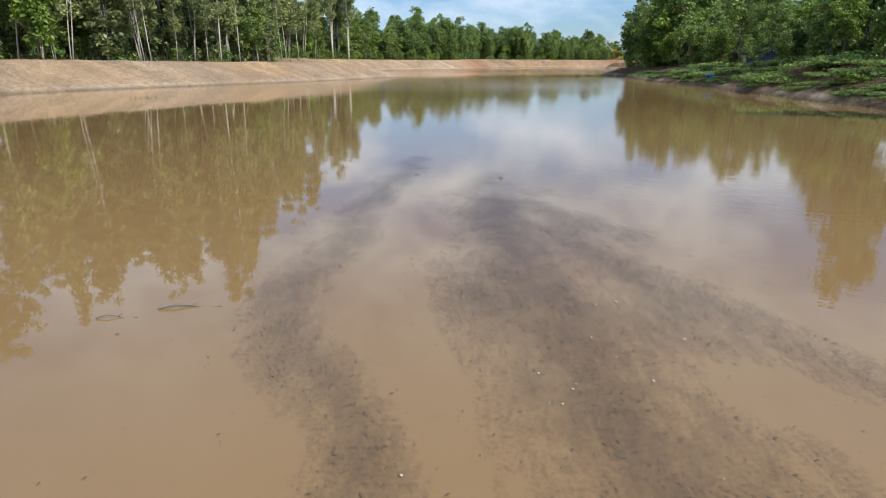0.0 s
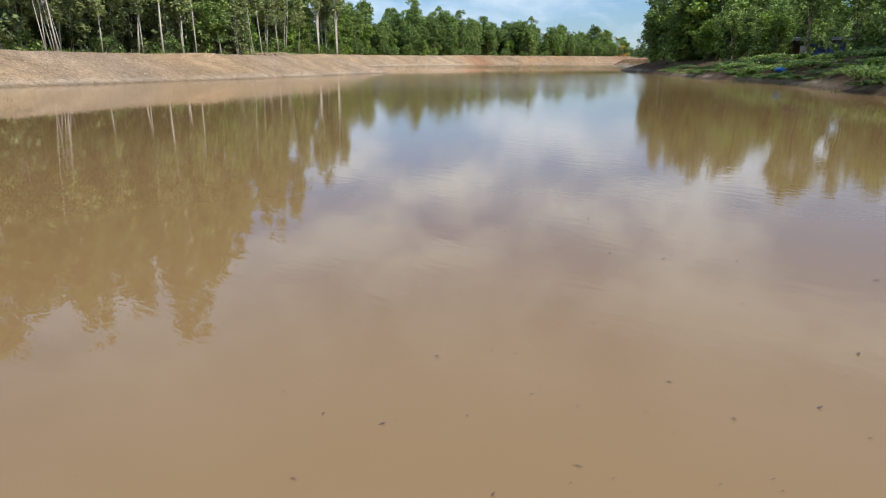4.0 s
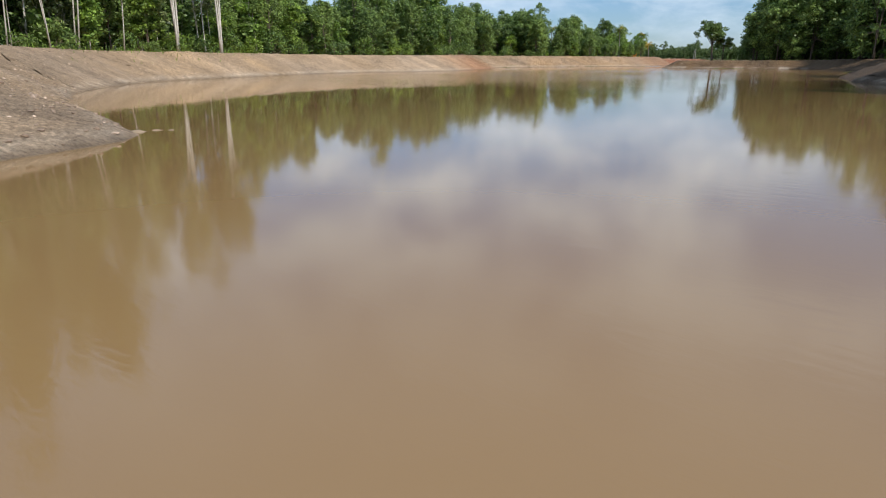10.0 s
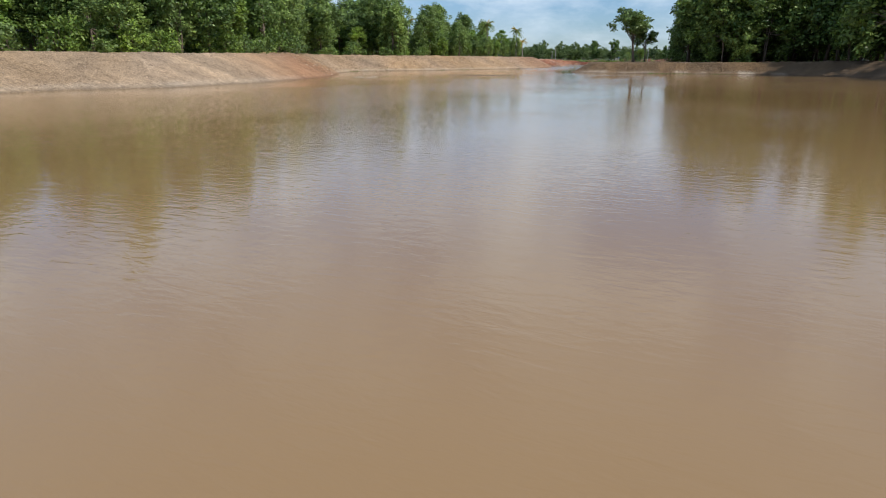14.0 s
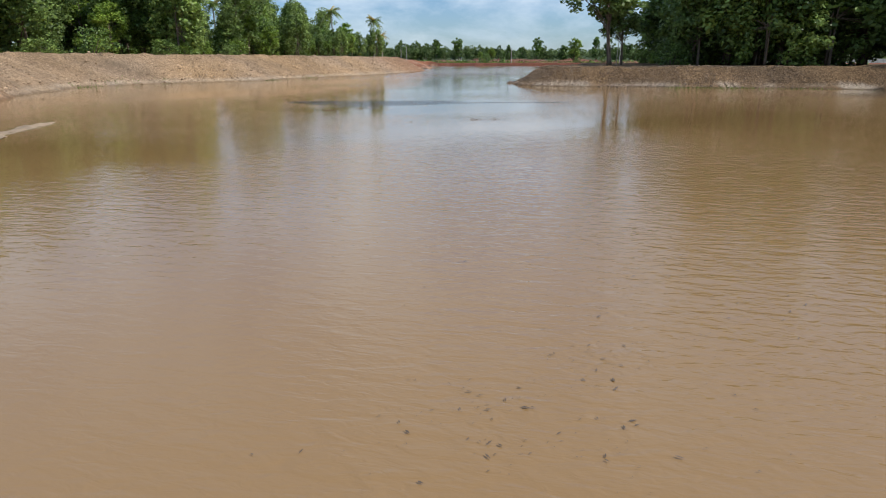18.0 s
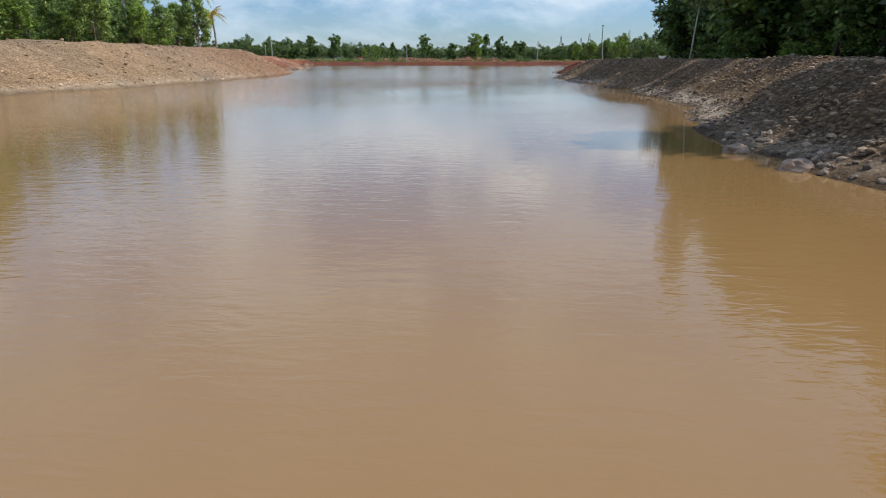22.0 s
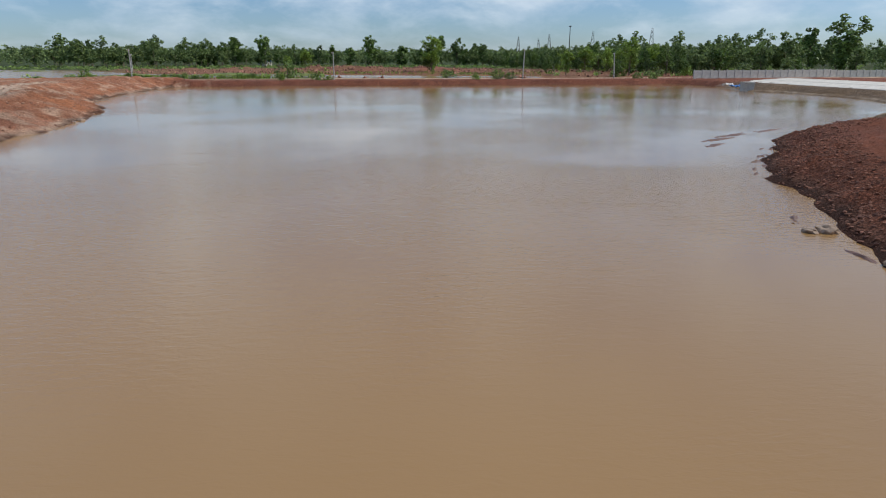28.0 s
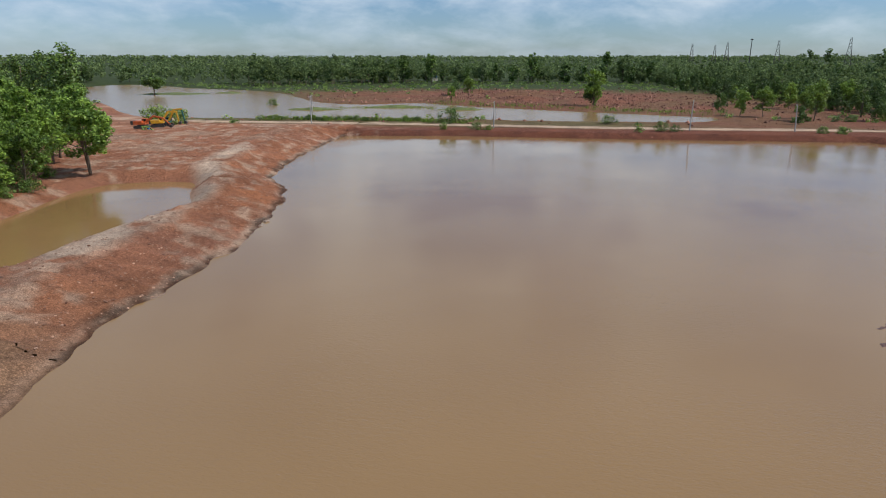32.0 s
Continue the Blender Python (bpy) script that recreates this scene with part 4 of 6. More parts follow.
def put(proto, x, y, size=1.0, turn=None, sink=0.0, label="", group=""):
    """A copy of a plant on the ground."""
    m = Matrix.LocRotScale((x, y, ground_z(x, y) - sink), Euler((0, 0, rng.uniform(0, 6.28) if turn is None else turn)), None)
    made = copy_thing(proto, m)
    made.scale = (size, size, size * rng.uniform(0.84, 1.14))
    if label or group:
        tagged(made, label, group=group)
    return made


STORE = []


def proto(ob):
    STORE.append(ob)
    return ob


YOUNG_GUMS = [proto(tree("young_gum", 8.5 + 1.5 * n, 0.4, 2.1, 0.06, LEAF_GUM if n else LEAF_POND, BARK_PALE, "spire", 60, 30, 0.26, 0.7, 0.5, 2, 0.05, 140 + n, 6, "young gum sapling with leaves down to the ground", "gum tree")) for n in range(3)]
GUMS = [proto(tree("gum_tree", 22 + 2.2 * n, 1.2 + 1.9 * n, 2.9, 0.10, LEAF_GUM, BARK_PALE, "spire", 150, 42, 0.22, 0.85, 0.55, 1 + (n == 1), 0.07, 100 + n, 12, "tall slender gum tree with pale bark", "gum tree")) for n in range(4)]
SPLIT_GUM = proto(tree("gum_tree", 24, 9, 3.0, 0.22, LEAF_GUM, BARK_PALE, "spire", 80, 28, 0.30, 0.8, 0.5, 3, 0.05, 120, 10, "gum tree with several white stems on the bank", "gum tree"))
BROADS = [proto(tree("broadleaf_tree", 12.5 + 1.0 * n, 0.1 + 0.2 * n, 4.0 + 0.5 * n, 0.18, LEAF_BROAD, BARK_DARK, "umbrella" if n == 2 else "round", 120, 52, 0.27, 1.05, 0.1, 1 + n % 2, 0.04, 200 + n, 12, "dense green broadleaf tree", "tree")) for n in range(4)]
DARKS = [proto(tree("shade_tree", 13.0 + n, 0.5, 4.4, 0.26, LEAF_DARK, BARK_DARK, "round", 110, 48, 0.28, 1.1, 0.15, 2, 0.05, 300 + n, 14, "dark dense shade tree on the bank", "tree")) for n in range(2)]
BRIGHTS = [proto(tree("young_tree", 8.0 + n, 1.0, 3.0, 0.13, LEAF_BRIGHT, BARK_DARK, "round", 75, 48, 0.22, 0.8, 0.2, 2, 0.05, 330 + n, 8, "young bright green tree with light foliage", "tree")) for n in range(2)]
LONE = proto(tree("lone_tree", 11.5, 5.2, 4.1, 0.26, LEAF_BROAD, BARK_DARK, "round", 100, 44, 0.26, 0.8, 0.1, 1, 0.03, 350, 14, "lone tree with a bare trunk and rounded crown", "tree"))
BUSHES = [proto(shrub("bush", 2.2 + 0.5 * n, 1.6 + 0.2 * n, (LEAF_BROAD, LEAF_BRIGHT, LEAF_DARK)[n], 26, 44, 0.15, 400 + n, "leafy green bush rooted in bare soil")) for n in range(3)]
CREEPER = proto(shrub("creeper", 0.42, 1.3, LEAF_BROAD, 30, 44, 0.085, 410, "low green creeper spreading over the bank"))
TUFT = proto(shrub("grass_tuft", 0.5, 0.55, GRASS, 10, 34, 0.10, 415, "small tuft of bright green grass", "grass"))

# gum plantation on the west bank
known = [(-37.4, 93.2), (-30.8, 98.6), (-32.8, 134.3), (-29.0, 143.7)]
for x, y in known:
    put(GUMS[int(abs(x)) % 4], x, y, 1.0, group="gum plantation")
for x, y in [(-25.1, 156.6), (-22.2, 162.2)]:
    put(SPLIT_GUM, x, y, 0.95, group="gum plantation")
BARE_GUMS = [proto(tree("gum_tree", 21 + 2 * n, 4.0 + 2.2 * n, 2.4, 0.055 + 0.015 * n, LEAF_GUM, BARK_PALE, "spire", 80, 28, 0.26, 0.8, 0.6, 1 + (n == 2), 0.09, 150 + n, 8, "slender gum tree with a bare white trunk", "gum tree")) for n in range(3)]
WEST_EDGE = glide(SHORE_SPUR[1:] + SHORE_WEST, 1.0)
spots = []


def set_back(x, y):
    """The bare spur in front of the plantation."""
    return 70 < y < 126 and x > -26


while len(spots) < 190:
    p = WEST_EDGE[rng.integers(len(WEST_EDGE))]
    x = p[0] - rng.uniform(7.5, 50)
    y = p[1] + rng.uniform(-4, 10)
    if not 28 < y < 168:
        continue
    d = from_line(np.array([x]), np.array([y]), SHORE)[0][0]
    if d < 7.5 or set_back(x, y) or (d < 12 and rng.random() < 0.5) or any((x - a) ** 2 + (y - b) ** 2 < 3.2 for a, b in spots):
        continue
    spots.append((x, y))
    put(GUMS[rng.integers(4)], x, y, rng.uniform(0.72, 1.0) * (0.82 if y < 80 else 1.0), group="gum plantation")
for n in range(58):
    p = WEST_EDGE[rng.integers(len(WEST_EDGE))]
    x, y = p[0] - rng.uniform(6, 14), p[1] + rng.uniform(-4, 8)
    if 28 < y < 172 and not set_back(x, y) and 6.8 < from_line(np.array([x]), np.array([y]), SHORE)[0][0] < 12:
        put(BARE_GUMS[n % 3], x, y, rng.uniform(0.75, 1.0) * (0.85 if y < 80 else 1.0), group="gum plantation")
for n in range(260):
    p = WEST_EDGE[rng.integers(len(WEST_EDGE))]
    x, y = p[0] - rng.uniform(9, 46), p[1] + rng.uniform(-4, 8)
    if 25 < y < 172 and not set_back(x, y) and from_line(np.array([x]), np.array([y]), SHORE)[0][0] > 9:
        put(YOUNG_GUMS[n % 3] if n % 6 else BROADS[1], x, y, rng.uniform(0.6, 1.0), group="plantation undergrowth")
for n in range(45):
    p = WEST_EDGE[rng.integers(len(WEST_EDGE))]
    x, y = p[0] - rng.uniform(11, 22), p[1] + rng.uniform(-4, 8)
    if 25 < y < 172 and not set_back(x, y) and from_line(np.array([x]), np.array([y]), SHORE)[0][0] > 11.5:
        put(BUSHES[n % 3], x, y, rng.uniform(0.5, 1.2), group="plantation undergrowth")


PALM_SPOTS = [(76.5, 336.5), (81.5, 325.0), (85.5, 329.5), (47.0, 319.0)]


def belt(line, near, far, count, kinds, lo, hi, gap, group, top=1e9):
    """Trees scattered on the land side of a line of shore."""
    done, tries = [], 0
    edge = glide(line, 1.0)
    way = np.gradient(edge, axis=0)
    left = np.stack([-way[:, 1], way[:, 0]], 1) / np.hypot(way[:, 0], way[:, 1])[:, None]
    while len(done) < count and tries < count * 30:
        tries += 1
        k = rng.integers(len(edge))
        x, y = edge[k] + left[k] * rng.uniform(near, far) + rng.uniform(-1.5, 1.5, 2)
        if any((x - a) ** 2 + (y - b) ** 2 < gap * gap for a, b in done):
            continue
        d = from_line(np.array([x]), np.array([y]), SHORE)[0][0]
        if 52 < y < 92 and 20 < x < 40 and kinds[0] is not CREEPER and group != "southeast woods":
            continue
        if d < max(near - 1.5, 4.5 if kinds[0] is not CREEPER else 0.6) or from_line(np.array([x]), np.array([y]), POND_LINE)[0][0] < 2 or from_line(np.array([x]), np.array([y]), ROAD_LINE, False)[0][0] < 5:
            continue
        if any((x - a) ** 2 + (y - b) ** 2 < 30 for a, b in PALM_SPOTS) and group == "west woods":
            continue
        # the lone tree stands clear of the eastern woods
        if group == "east woods" and (math.atan2(x - 3.5, y - 123.1) < radians(33.2) or math.atan2(x - 21.2, y - 190.5) < radians(48.2)):
            continue
        # a clearing in front of the grey shelter
        if 186 < y < 210 and abs((x - 6.5) * 0.959 + (y - 136.6) * 0.2835) < 1.3 and group.startswith("west"):
            continue
        done.append((x, y))
        # the woods get lower towards the red cape
        east = math.degrees(math.atan2(x - 21, y - 190))
        low = float(np.interp(east, [8, 9.2, 9.8, 12.6, 13.2, 14.4, 15.4, 19.6, 20.2, 22.0, 22.5, 24, 30], [1.0, 0.95, 0.42, 0.42, 0.95, 0.9, 0.5, 0.5, 0.36, 0.36, 0.48, 0.44, 0.36])) if y > 262 and group == "west woods" else 1.0
        put(kinds[rng.integers(len(kinds))], x, y, low * rng.uniform(lo, hi), group=group)


belt(SHORE_WEST[2:] + SHORE_NORTHWEST[:3], 8, 22, 64, BROADS + BRIGHTS + DARKS[:1], 0.48, 0.94, 2.2, "west woods")
belt(SHORE_WEST[2:] + SHORE_NORTHWEST[:3], 16, 46, 44, BROADS + DARKS, 0.62, 0.92, 3.0, "west woods")
belt(SHORE_NORTHWEST[2:], 9, 30, 90, BROADS + BRIGHTS + DARKS[:1], 0.7, 1.05, 2.2, "west woods")
belt(SHORE_NORTHWEST[2:-2], 18, 50, 46, DARKS + BROADS, 0.8, 1.05, 3.2, "west woods")
belt(SHORE_WEST[1:] + SHORE_NORTHWEST[:3], 7.2, 12, 60, BUSHES + BUSHES + YOUNG_GUMS[:1], 0.5, 1.3, 1.3, "west bank bushes")
belt(SHORE_NORTHWEST[:9], 7.5, 12, 26, BUSHES, 0.5, 1.0, 1.5, "west bank bushes")
EDGE = [(76, 236), (87, 246.5), (99, 260.5), (114, 273.5), (132, 287), (147, 295)]
belt(EDGE[::-1], 1.0, 14, 90, DARKS + DARKS + BROADS, 0.95, 1.3, 2.0, "east woods")
belt(EDGE[::-1], 10, 34, 40, DARKS + BROADS, 1.05, 1.4, 3.4, "east woods")
belt([(86, 224), (80, 232), (76, 238)][::-1], 0, 12, 10, BROADS, 0.75, 1.0, 2.4, "east woods")
belt(EDGE[2:][::-1], -0.5, 3.5, 22, DARKS + BROADS[:1], 0.8, 1.05, 2.0, "east woods")
belt(EDGE[::-1], -1.5, 4, 26, BUSHES, 0.5, 1.0, 1.6, "east bank bushes")
belt(SHORE_BAY, 5, 26, 44, BROADS + BRIGHTS + DARKS[:1], 0.8, 1.15, 3.0, "bay woods")
belt(SHORE_SOUTHEAST[:11], 7, 24, 64, BROADS + BRIGHTS + BRIGHTS, 0.34, 0.56, 2.4, "southeast woods")
belt(SHORE_SOUTHEAST[:5], 4.8, 9, 15, DARKS + BROADS, 0.62, 0.85, 2.6, "southeast woods")
for n in range(22):
    put(BUSHES[n % 3], 268 + 6.2 * n + rng.uniform(-2, 2), 398 - 2.6 * n + rng.uniform(-2, 2), rng.uniform(0.6, 1.4), group="roadside bushes")
for x, y, s, k in [(33.5, 55.5, 1.08, 0), (36.0, 60.5, 0.66, 1), (37.5, 66, 0.6, 0), (41.5, 76, 0.55, 1), (36.5, 92, 0.55, 0), (34.5, 98, 0.55, 1), (44, 86, 0.6, 0), (45, 80, 0.58, 1), (34.2, 88.8, 0.4, 0), (33.2, 91.8, 0.42, 1)]:
    put(BROADS[1 + 2 * k] if y > 62 else DARKS[k], x, y, s, group="southeast woods")
for x, y, s in [(31.8, 95, 0.6), (39.2, 74.5, 0.6), (41, 72, 0.65), (32.6, 104.5, 0.85), (33.5, 110, 0.8), (41.5, 88.5, 0.7), (43.5, 73, 0.8)]:
    put(BRIGHTS[int(x) % 2], x, y, s, group="southeast woods")
put(GUMS[2], 34.0, 117.0, 0.58)
put(BRIGHTS[0], 34.0, 98.0, 1.15, group="southeast woods")
put(BRIGHTS[1], 37.5, 70.5, 0.72, group="southeast woods")
put(BROADS[1], 34.6, 84.5, 0.48, group="southeast woods")
belt(SHORE_SOUTHEAST[5:12], 2.2, 8, 75, [CREEPER, CREEPER, TUFT], 0.6, 1.5, 0.8, "bank creepers")
belt(SHORE_SOUTHEAST[5:12], 0.5, 3.6, 75, [CREEPER, CREEPER, TUFT], 0.3, 0.7, 0.7, "bank creepers")
belt(SHORE_SOUTHEAST[4:12], -0.1, 1.6, 90, [CREEPER, CREEPER, TUFT], 0.35, 0.7, 0.6, "bank creepers")
belt(SHORE_SOUTHEAST[5:12], 1.6, 7, 55, [CREEPER, CREEPER, TUFT], 0.35, 0.8, 0.9, "bank creepers")
belt(SHORE_SOUTHEAST[:5], 5, 9, 10, BUSHES, 0.4, 0.9, 1.6, "bank bushes")
put(LONE, 70.7, 241.7, 1.0)
put(LONE, 74.2, 243.4, 0.55)
put(DARKS[0], 26.5, 21.0, 1.0, group="southeast woods")
put(GUMS[0], 97.8, 267.8, 0.62)

# coconut palms
PALM = proto(palm("coconut_palm", 9.4, 20, 3.1, LEAF_PALM, LEAF_YELLOW, 500, "tall coconut palm on the bank"))
PALM_OLD = proto(palm("coconut_palm", 6.4, 16, 2.8, LEAF_YELLOW, LEAF_YELLOW, 501, "shorter coconut palm with yellowing fronds"))
put(PALM, 76.5, 336.5, 1.12)
put(PALM, 81.5, 325.0, 0.84)
put(PALM_OLD, 85.5, 329.5, 0.85)
put(PALM, 47.0, 319.0, 1.05)

# trees round the pond and in the fields
POND_TREE = proto(tree("pond_tree", 12.5, 2.6, 4.8, 0.26, LEAF_POND, BARK_DARK, "round", 150, 44, 0.26, 0.85, 0.25, 2, 0.05, 360, 16, "broad light green tree standing at the pond", "tree"))
put(POND_TREE, 103.2, 395.5, 1.0)
for x, y, s in [(92.2, 379.8, 0.72), (96.0, 387.2, 0.6), (88.6, 376.5, 0.8), (97, 403, 0.8), (90.5, 386, 0.9), (93, 393, 0.75), (86, 386, 0.8), (89, 404, 0.9), (99, 409, 0.85), (83, 376, 0.9), (78, 397, 1.1), (92, 417, 1.0), (72, 402, 1.1), (92, 455, 1.1), (90, 384, 1.0), (94, 408, 0.9), (86, 396, 1.1), (80, 410, 1.1), (100, 415, 0.8), (88, 422, 1.1), (76, 388, 1.0), (95, 436, 0.9), (84, 440, 1.2)]:
    put(POND_TREE if s < 1 else BROADS[int(x) % 4], x, y, s, group="pond trees")
for n in range(46):
    x, y = rng.uniform(76, 98), rng.uniform(377, 414)
    if from_line(np.array([x]), np.array([y]), POND_LINE)[0][0] > 1.5:
        put(BUSHES[n % 3], x, y, rng.uniform(0.5, 1.1), group="pond undergrowth")
for n in range(24):
    put(DARKS[n % 2], rng.uniform(58, 104), rng.uniform(436, 600), rng.uniform(0.9, 1.35), group="pond trees")
for x, y, s in [(275.3, 395.5, 1.15), (274.5, 417.1, 0.8), (277, 411.6, 1.1), (279, 427.7, 0.6), (281, 402, 0.8), (291, 388, 0.9), (300, 396, 1.0), (318.9, 402.9, 1.2), (323, 413, 1.1), (310, 424, 1.0), (316, 450, 1.0), (264, 393, 0.5), (262, 465.6, 1.3), (264, 467.5, 1.0), (259, 541, 1.0), (246, 533, 0.7), (236, 518, 0.6), (330, 440, 1.1), (300, 440, 0.8)]:
    put(BRIGHTS[int(x) % 2] if int(x) % 3 else DARKS[0], x, y, s if int(x) % 3 else s * 0.7, group="field trees")
for x, y, s in [(171, 540, 1.1), (224, 420, 1.0), (213, 399.5, 0.6), (218.5, 397.8, 0.8), (221, 396, 0.6), (249.3, 374.2, 0.9), (246, 376.5, 0.7), (178.2, 427.6, 0.6), (185.0, 423.4, 0.75), (187.0, 421.6, 0.6), (188.6, 442.2, 1.4), (126, 470, 2.0), (121, 473, 1.8)]:
    put(BUSHES[int(x) % 3], x, y, s, group="roadside bushes")
for n in range(46):
    t = rng.uniform(0, 1)
    x, y = 150 + 36 * t + rng.uniform(-1, 1), 478 - 27 * t + rng.uniform(-1, 1)
    put(BUSHES[n % 3], x, y, rng.uniform(0.3, 0.65), group="roadside bushes")


FAR_TREES = [proto(tree("woodland_tree", h, low, wide, 0.2, LEAF_FAR if n % 2 else LEAF_DARK, BARK_DARK, shape, 60, 26, 0.52, spread, 0.05, 1 + n % 2, 0.04, 700 + n, 8, label, "tree")) for n, (h, low, wide, shape, spread, label) in enumerate([
    (11.0, 0.5, 4.8, "round", 1.1, "round-crowned woodland tree at the field's edge"),
    (13.5, 1.0, 4.6, "round", 1.0, "tall leafy woodland tree at the field's edge"),
    (15.0, 4.5, 4.8, "umbrella", 0.9, "tall woodland tree with a flat layered crown"),
    (9.0, 0.2, 4.8, "round", 1.1, "low spreading woodland tree at the field's edge"),
    (13.5, 0.8, 3.2, "spire", 0.9, "slim upright woodland tree at the field's edge"),
    (12.0, 2.4, 3.9, "umbrella", 0.9, "woodland tree with a bare trunk and open crown")])]


def far_woods():
    """Distant woodland: single trees along its edge, and behind them one mass of trunks and leaf sprays."""
    r = np.random.default_rng(77)
    kinds = []
    for k in range(6):
        h = 9.0 + 1.1 * k
        pts = crown_points(24, h, 2.0 + 0.4 * k, 4.2, ("round", "umbrella", "round", "spire")[k % 4], 600 + k)
        kinds.append((leaf_quads(pts, 0.6, (1.2, 1.2, 0.9), 0.0, 16, 0.5, 640 + k), h))
    spots_, front = [], []
    while len(spots_) + len(front) < 900:
        a = radians(r.uniform(-40, 78))
        far = 190 + 330 * r.random()
        x, y = 100 + far * math.sin(a), 297 + far * math.cos(a)
        edge_ = 300 + 190 * max(0, math.cos(a - 0.30)) ** 2 * (a > -0.15) + 40 * math.sin(9 * a) - 150 * max(0, a - 0.75)
        if far > edge_ and not flooded(x, y):
            one = (x, y, r.uniform(0.55, 1.1) if r.random() > 0.1 else r.uniform(1.2, 1.45))
            (front if far < edge_ + 26 and a > -0.1 else spots_).append(one)
    for n in range(110):
        spots_.append((r.uniform(205, 330), r.uniform(700, 760), r.uniform(0.8, 1.3)))
    for n in range(430):
        t = r.uniform(0, 1)
        out = r.uniform(0, 45)
        one = (295 + 150 * t + out, 385 + 190 * t + r.uniform(-20, 35), r.uniform(0.45, 0.92))
        (front if out < 22 else spots_).append(one)
    zs = lie(np.array([p[0] for p in spots_]), np.array([p[1] for p in spots_]))[0]
    leaves, stems = [], []
    for (x, y, s), z in zip(spots_, zs):
        quads, h = kinds[r.integers(6)]
        a = r.uniform(0, 6.28)
        turn = np.array([[math.cos(a), -math.sin(a), 0], [math.sin(a), math.cos(a), 0], [0, 0, 1]])
        leaves.append((quads @ turn.T) * s + np.array([x, y, z]))
        stems.append((x, y, z, h * s))
    ob = new("woods", quads_mesh("woods", np.concatenate(leaves), LEAF_FAR))
    tagged(ob, "distant belt of mixed green woodland", "woodland", kind="stuff")
    poles = np.array([[(x - 0.14, y, z - 0.3), (x + 0.14, y, z - 0.3), (x + 0.08, y, z + h * 0.6), (x - 0.08, y, z + h * 0.6)] for x, y, z, h in stems])
    trunk = new("trunks", quads_mesh("trunks", poles, BARK_DARK))
    trunk.parent = ob
    for x, y, s in front:
        put(FAR_TREES[r.integers(6)], x, y, s * (0.68 if math.atan2(x - 100, y - 297) > 0.88 else 1.0), group="woodland edge")


def horizon_woods():
    """Woodland from half a kilometre out to the horizon, as one canopy of large sprays."""
    r = np.random.default_rng(78)
    near_kinds = [leaf_quads(crown_points(13, 9 + 0.6 * k, 1.5, 5.0, "round", 660 + k), 0.85, (1.6, 1.6, 1.1), 0.0, 13, 0.5, 670 + k, 1.4) for k in range(5)]
    far_kinds = [leaf_quads(crown_points(8, 9 + 0.6 * k, 1.5, 5.2, "round", 680 + k), 1.5, (1.9, 1.9, 1.2), 0.0, 7, 0.5, 690 + k, 1.3) for k in range(5)]
    a = np.radians(r.uniform(-62, 88, 4600))
    far = 470 + 2300 * r.random(4600) ** 1.7
    x, y = 100 + far * np.sin(a), 297 + far * np.cos(a)
    dry = from_line(x, y, FLOOD_LINE)[0] > 6
    x, y, far = x[dry], y[dry], far[dry]
    z = lie(x, y)[0]
    out = []
    for n in range(len(x)):
        t = r.uniform(0, 6.28)
        turn = np.array([[math.cos(t), -math.sin(t), 0], [math.sin(t), math.cos(t), 0], [0, 0, 1]])
        out.append(((near_kinds if far[n] < 800 else far_kinds)[r.integers(5)] @ turn.T) * r.uniform(0.75, 1.2) * (1.0 if far[n] < 1100 else 1.5) + np.array([x[n], y[n], z[n]]))
    ob = new("far_woods", quads_mesh("far_woods", np.concatenate(out), LEAF_HORIZON))
    tagged(ob, "unbroken green woodland reaching to the horizon", "woodland", kind="stuff")


def flooded(x, y):
    return from_line(np.array([x]), np.array([y]), FLOOD_LINE)[0][0] < 5


far_woods()
horizon_woods()

# ---- built things ----


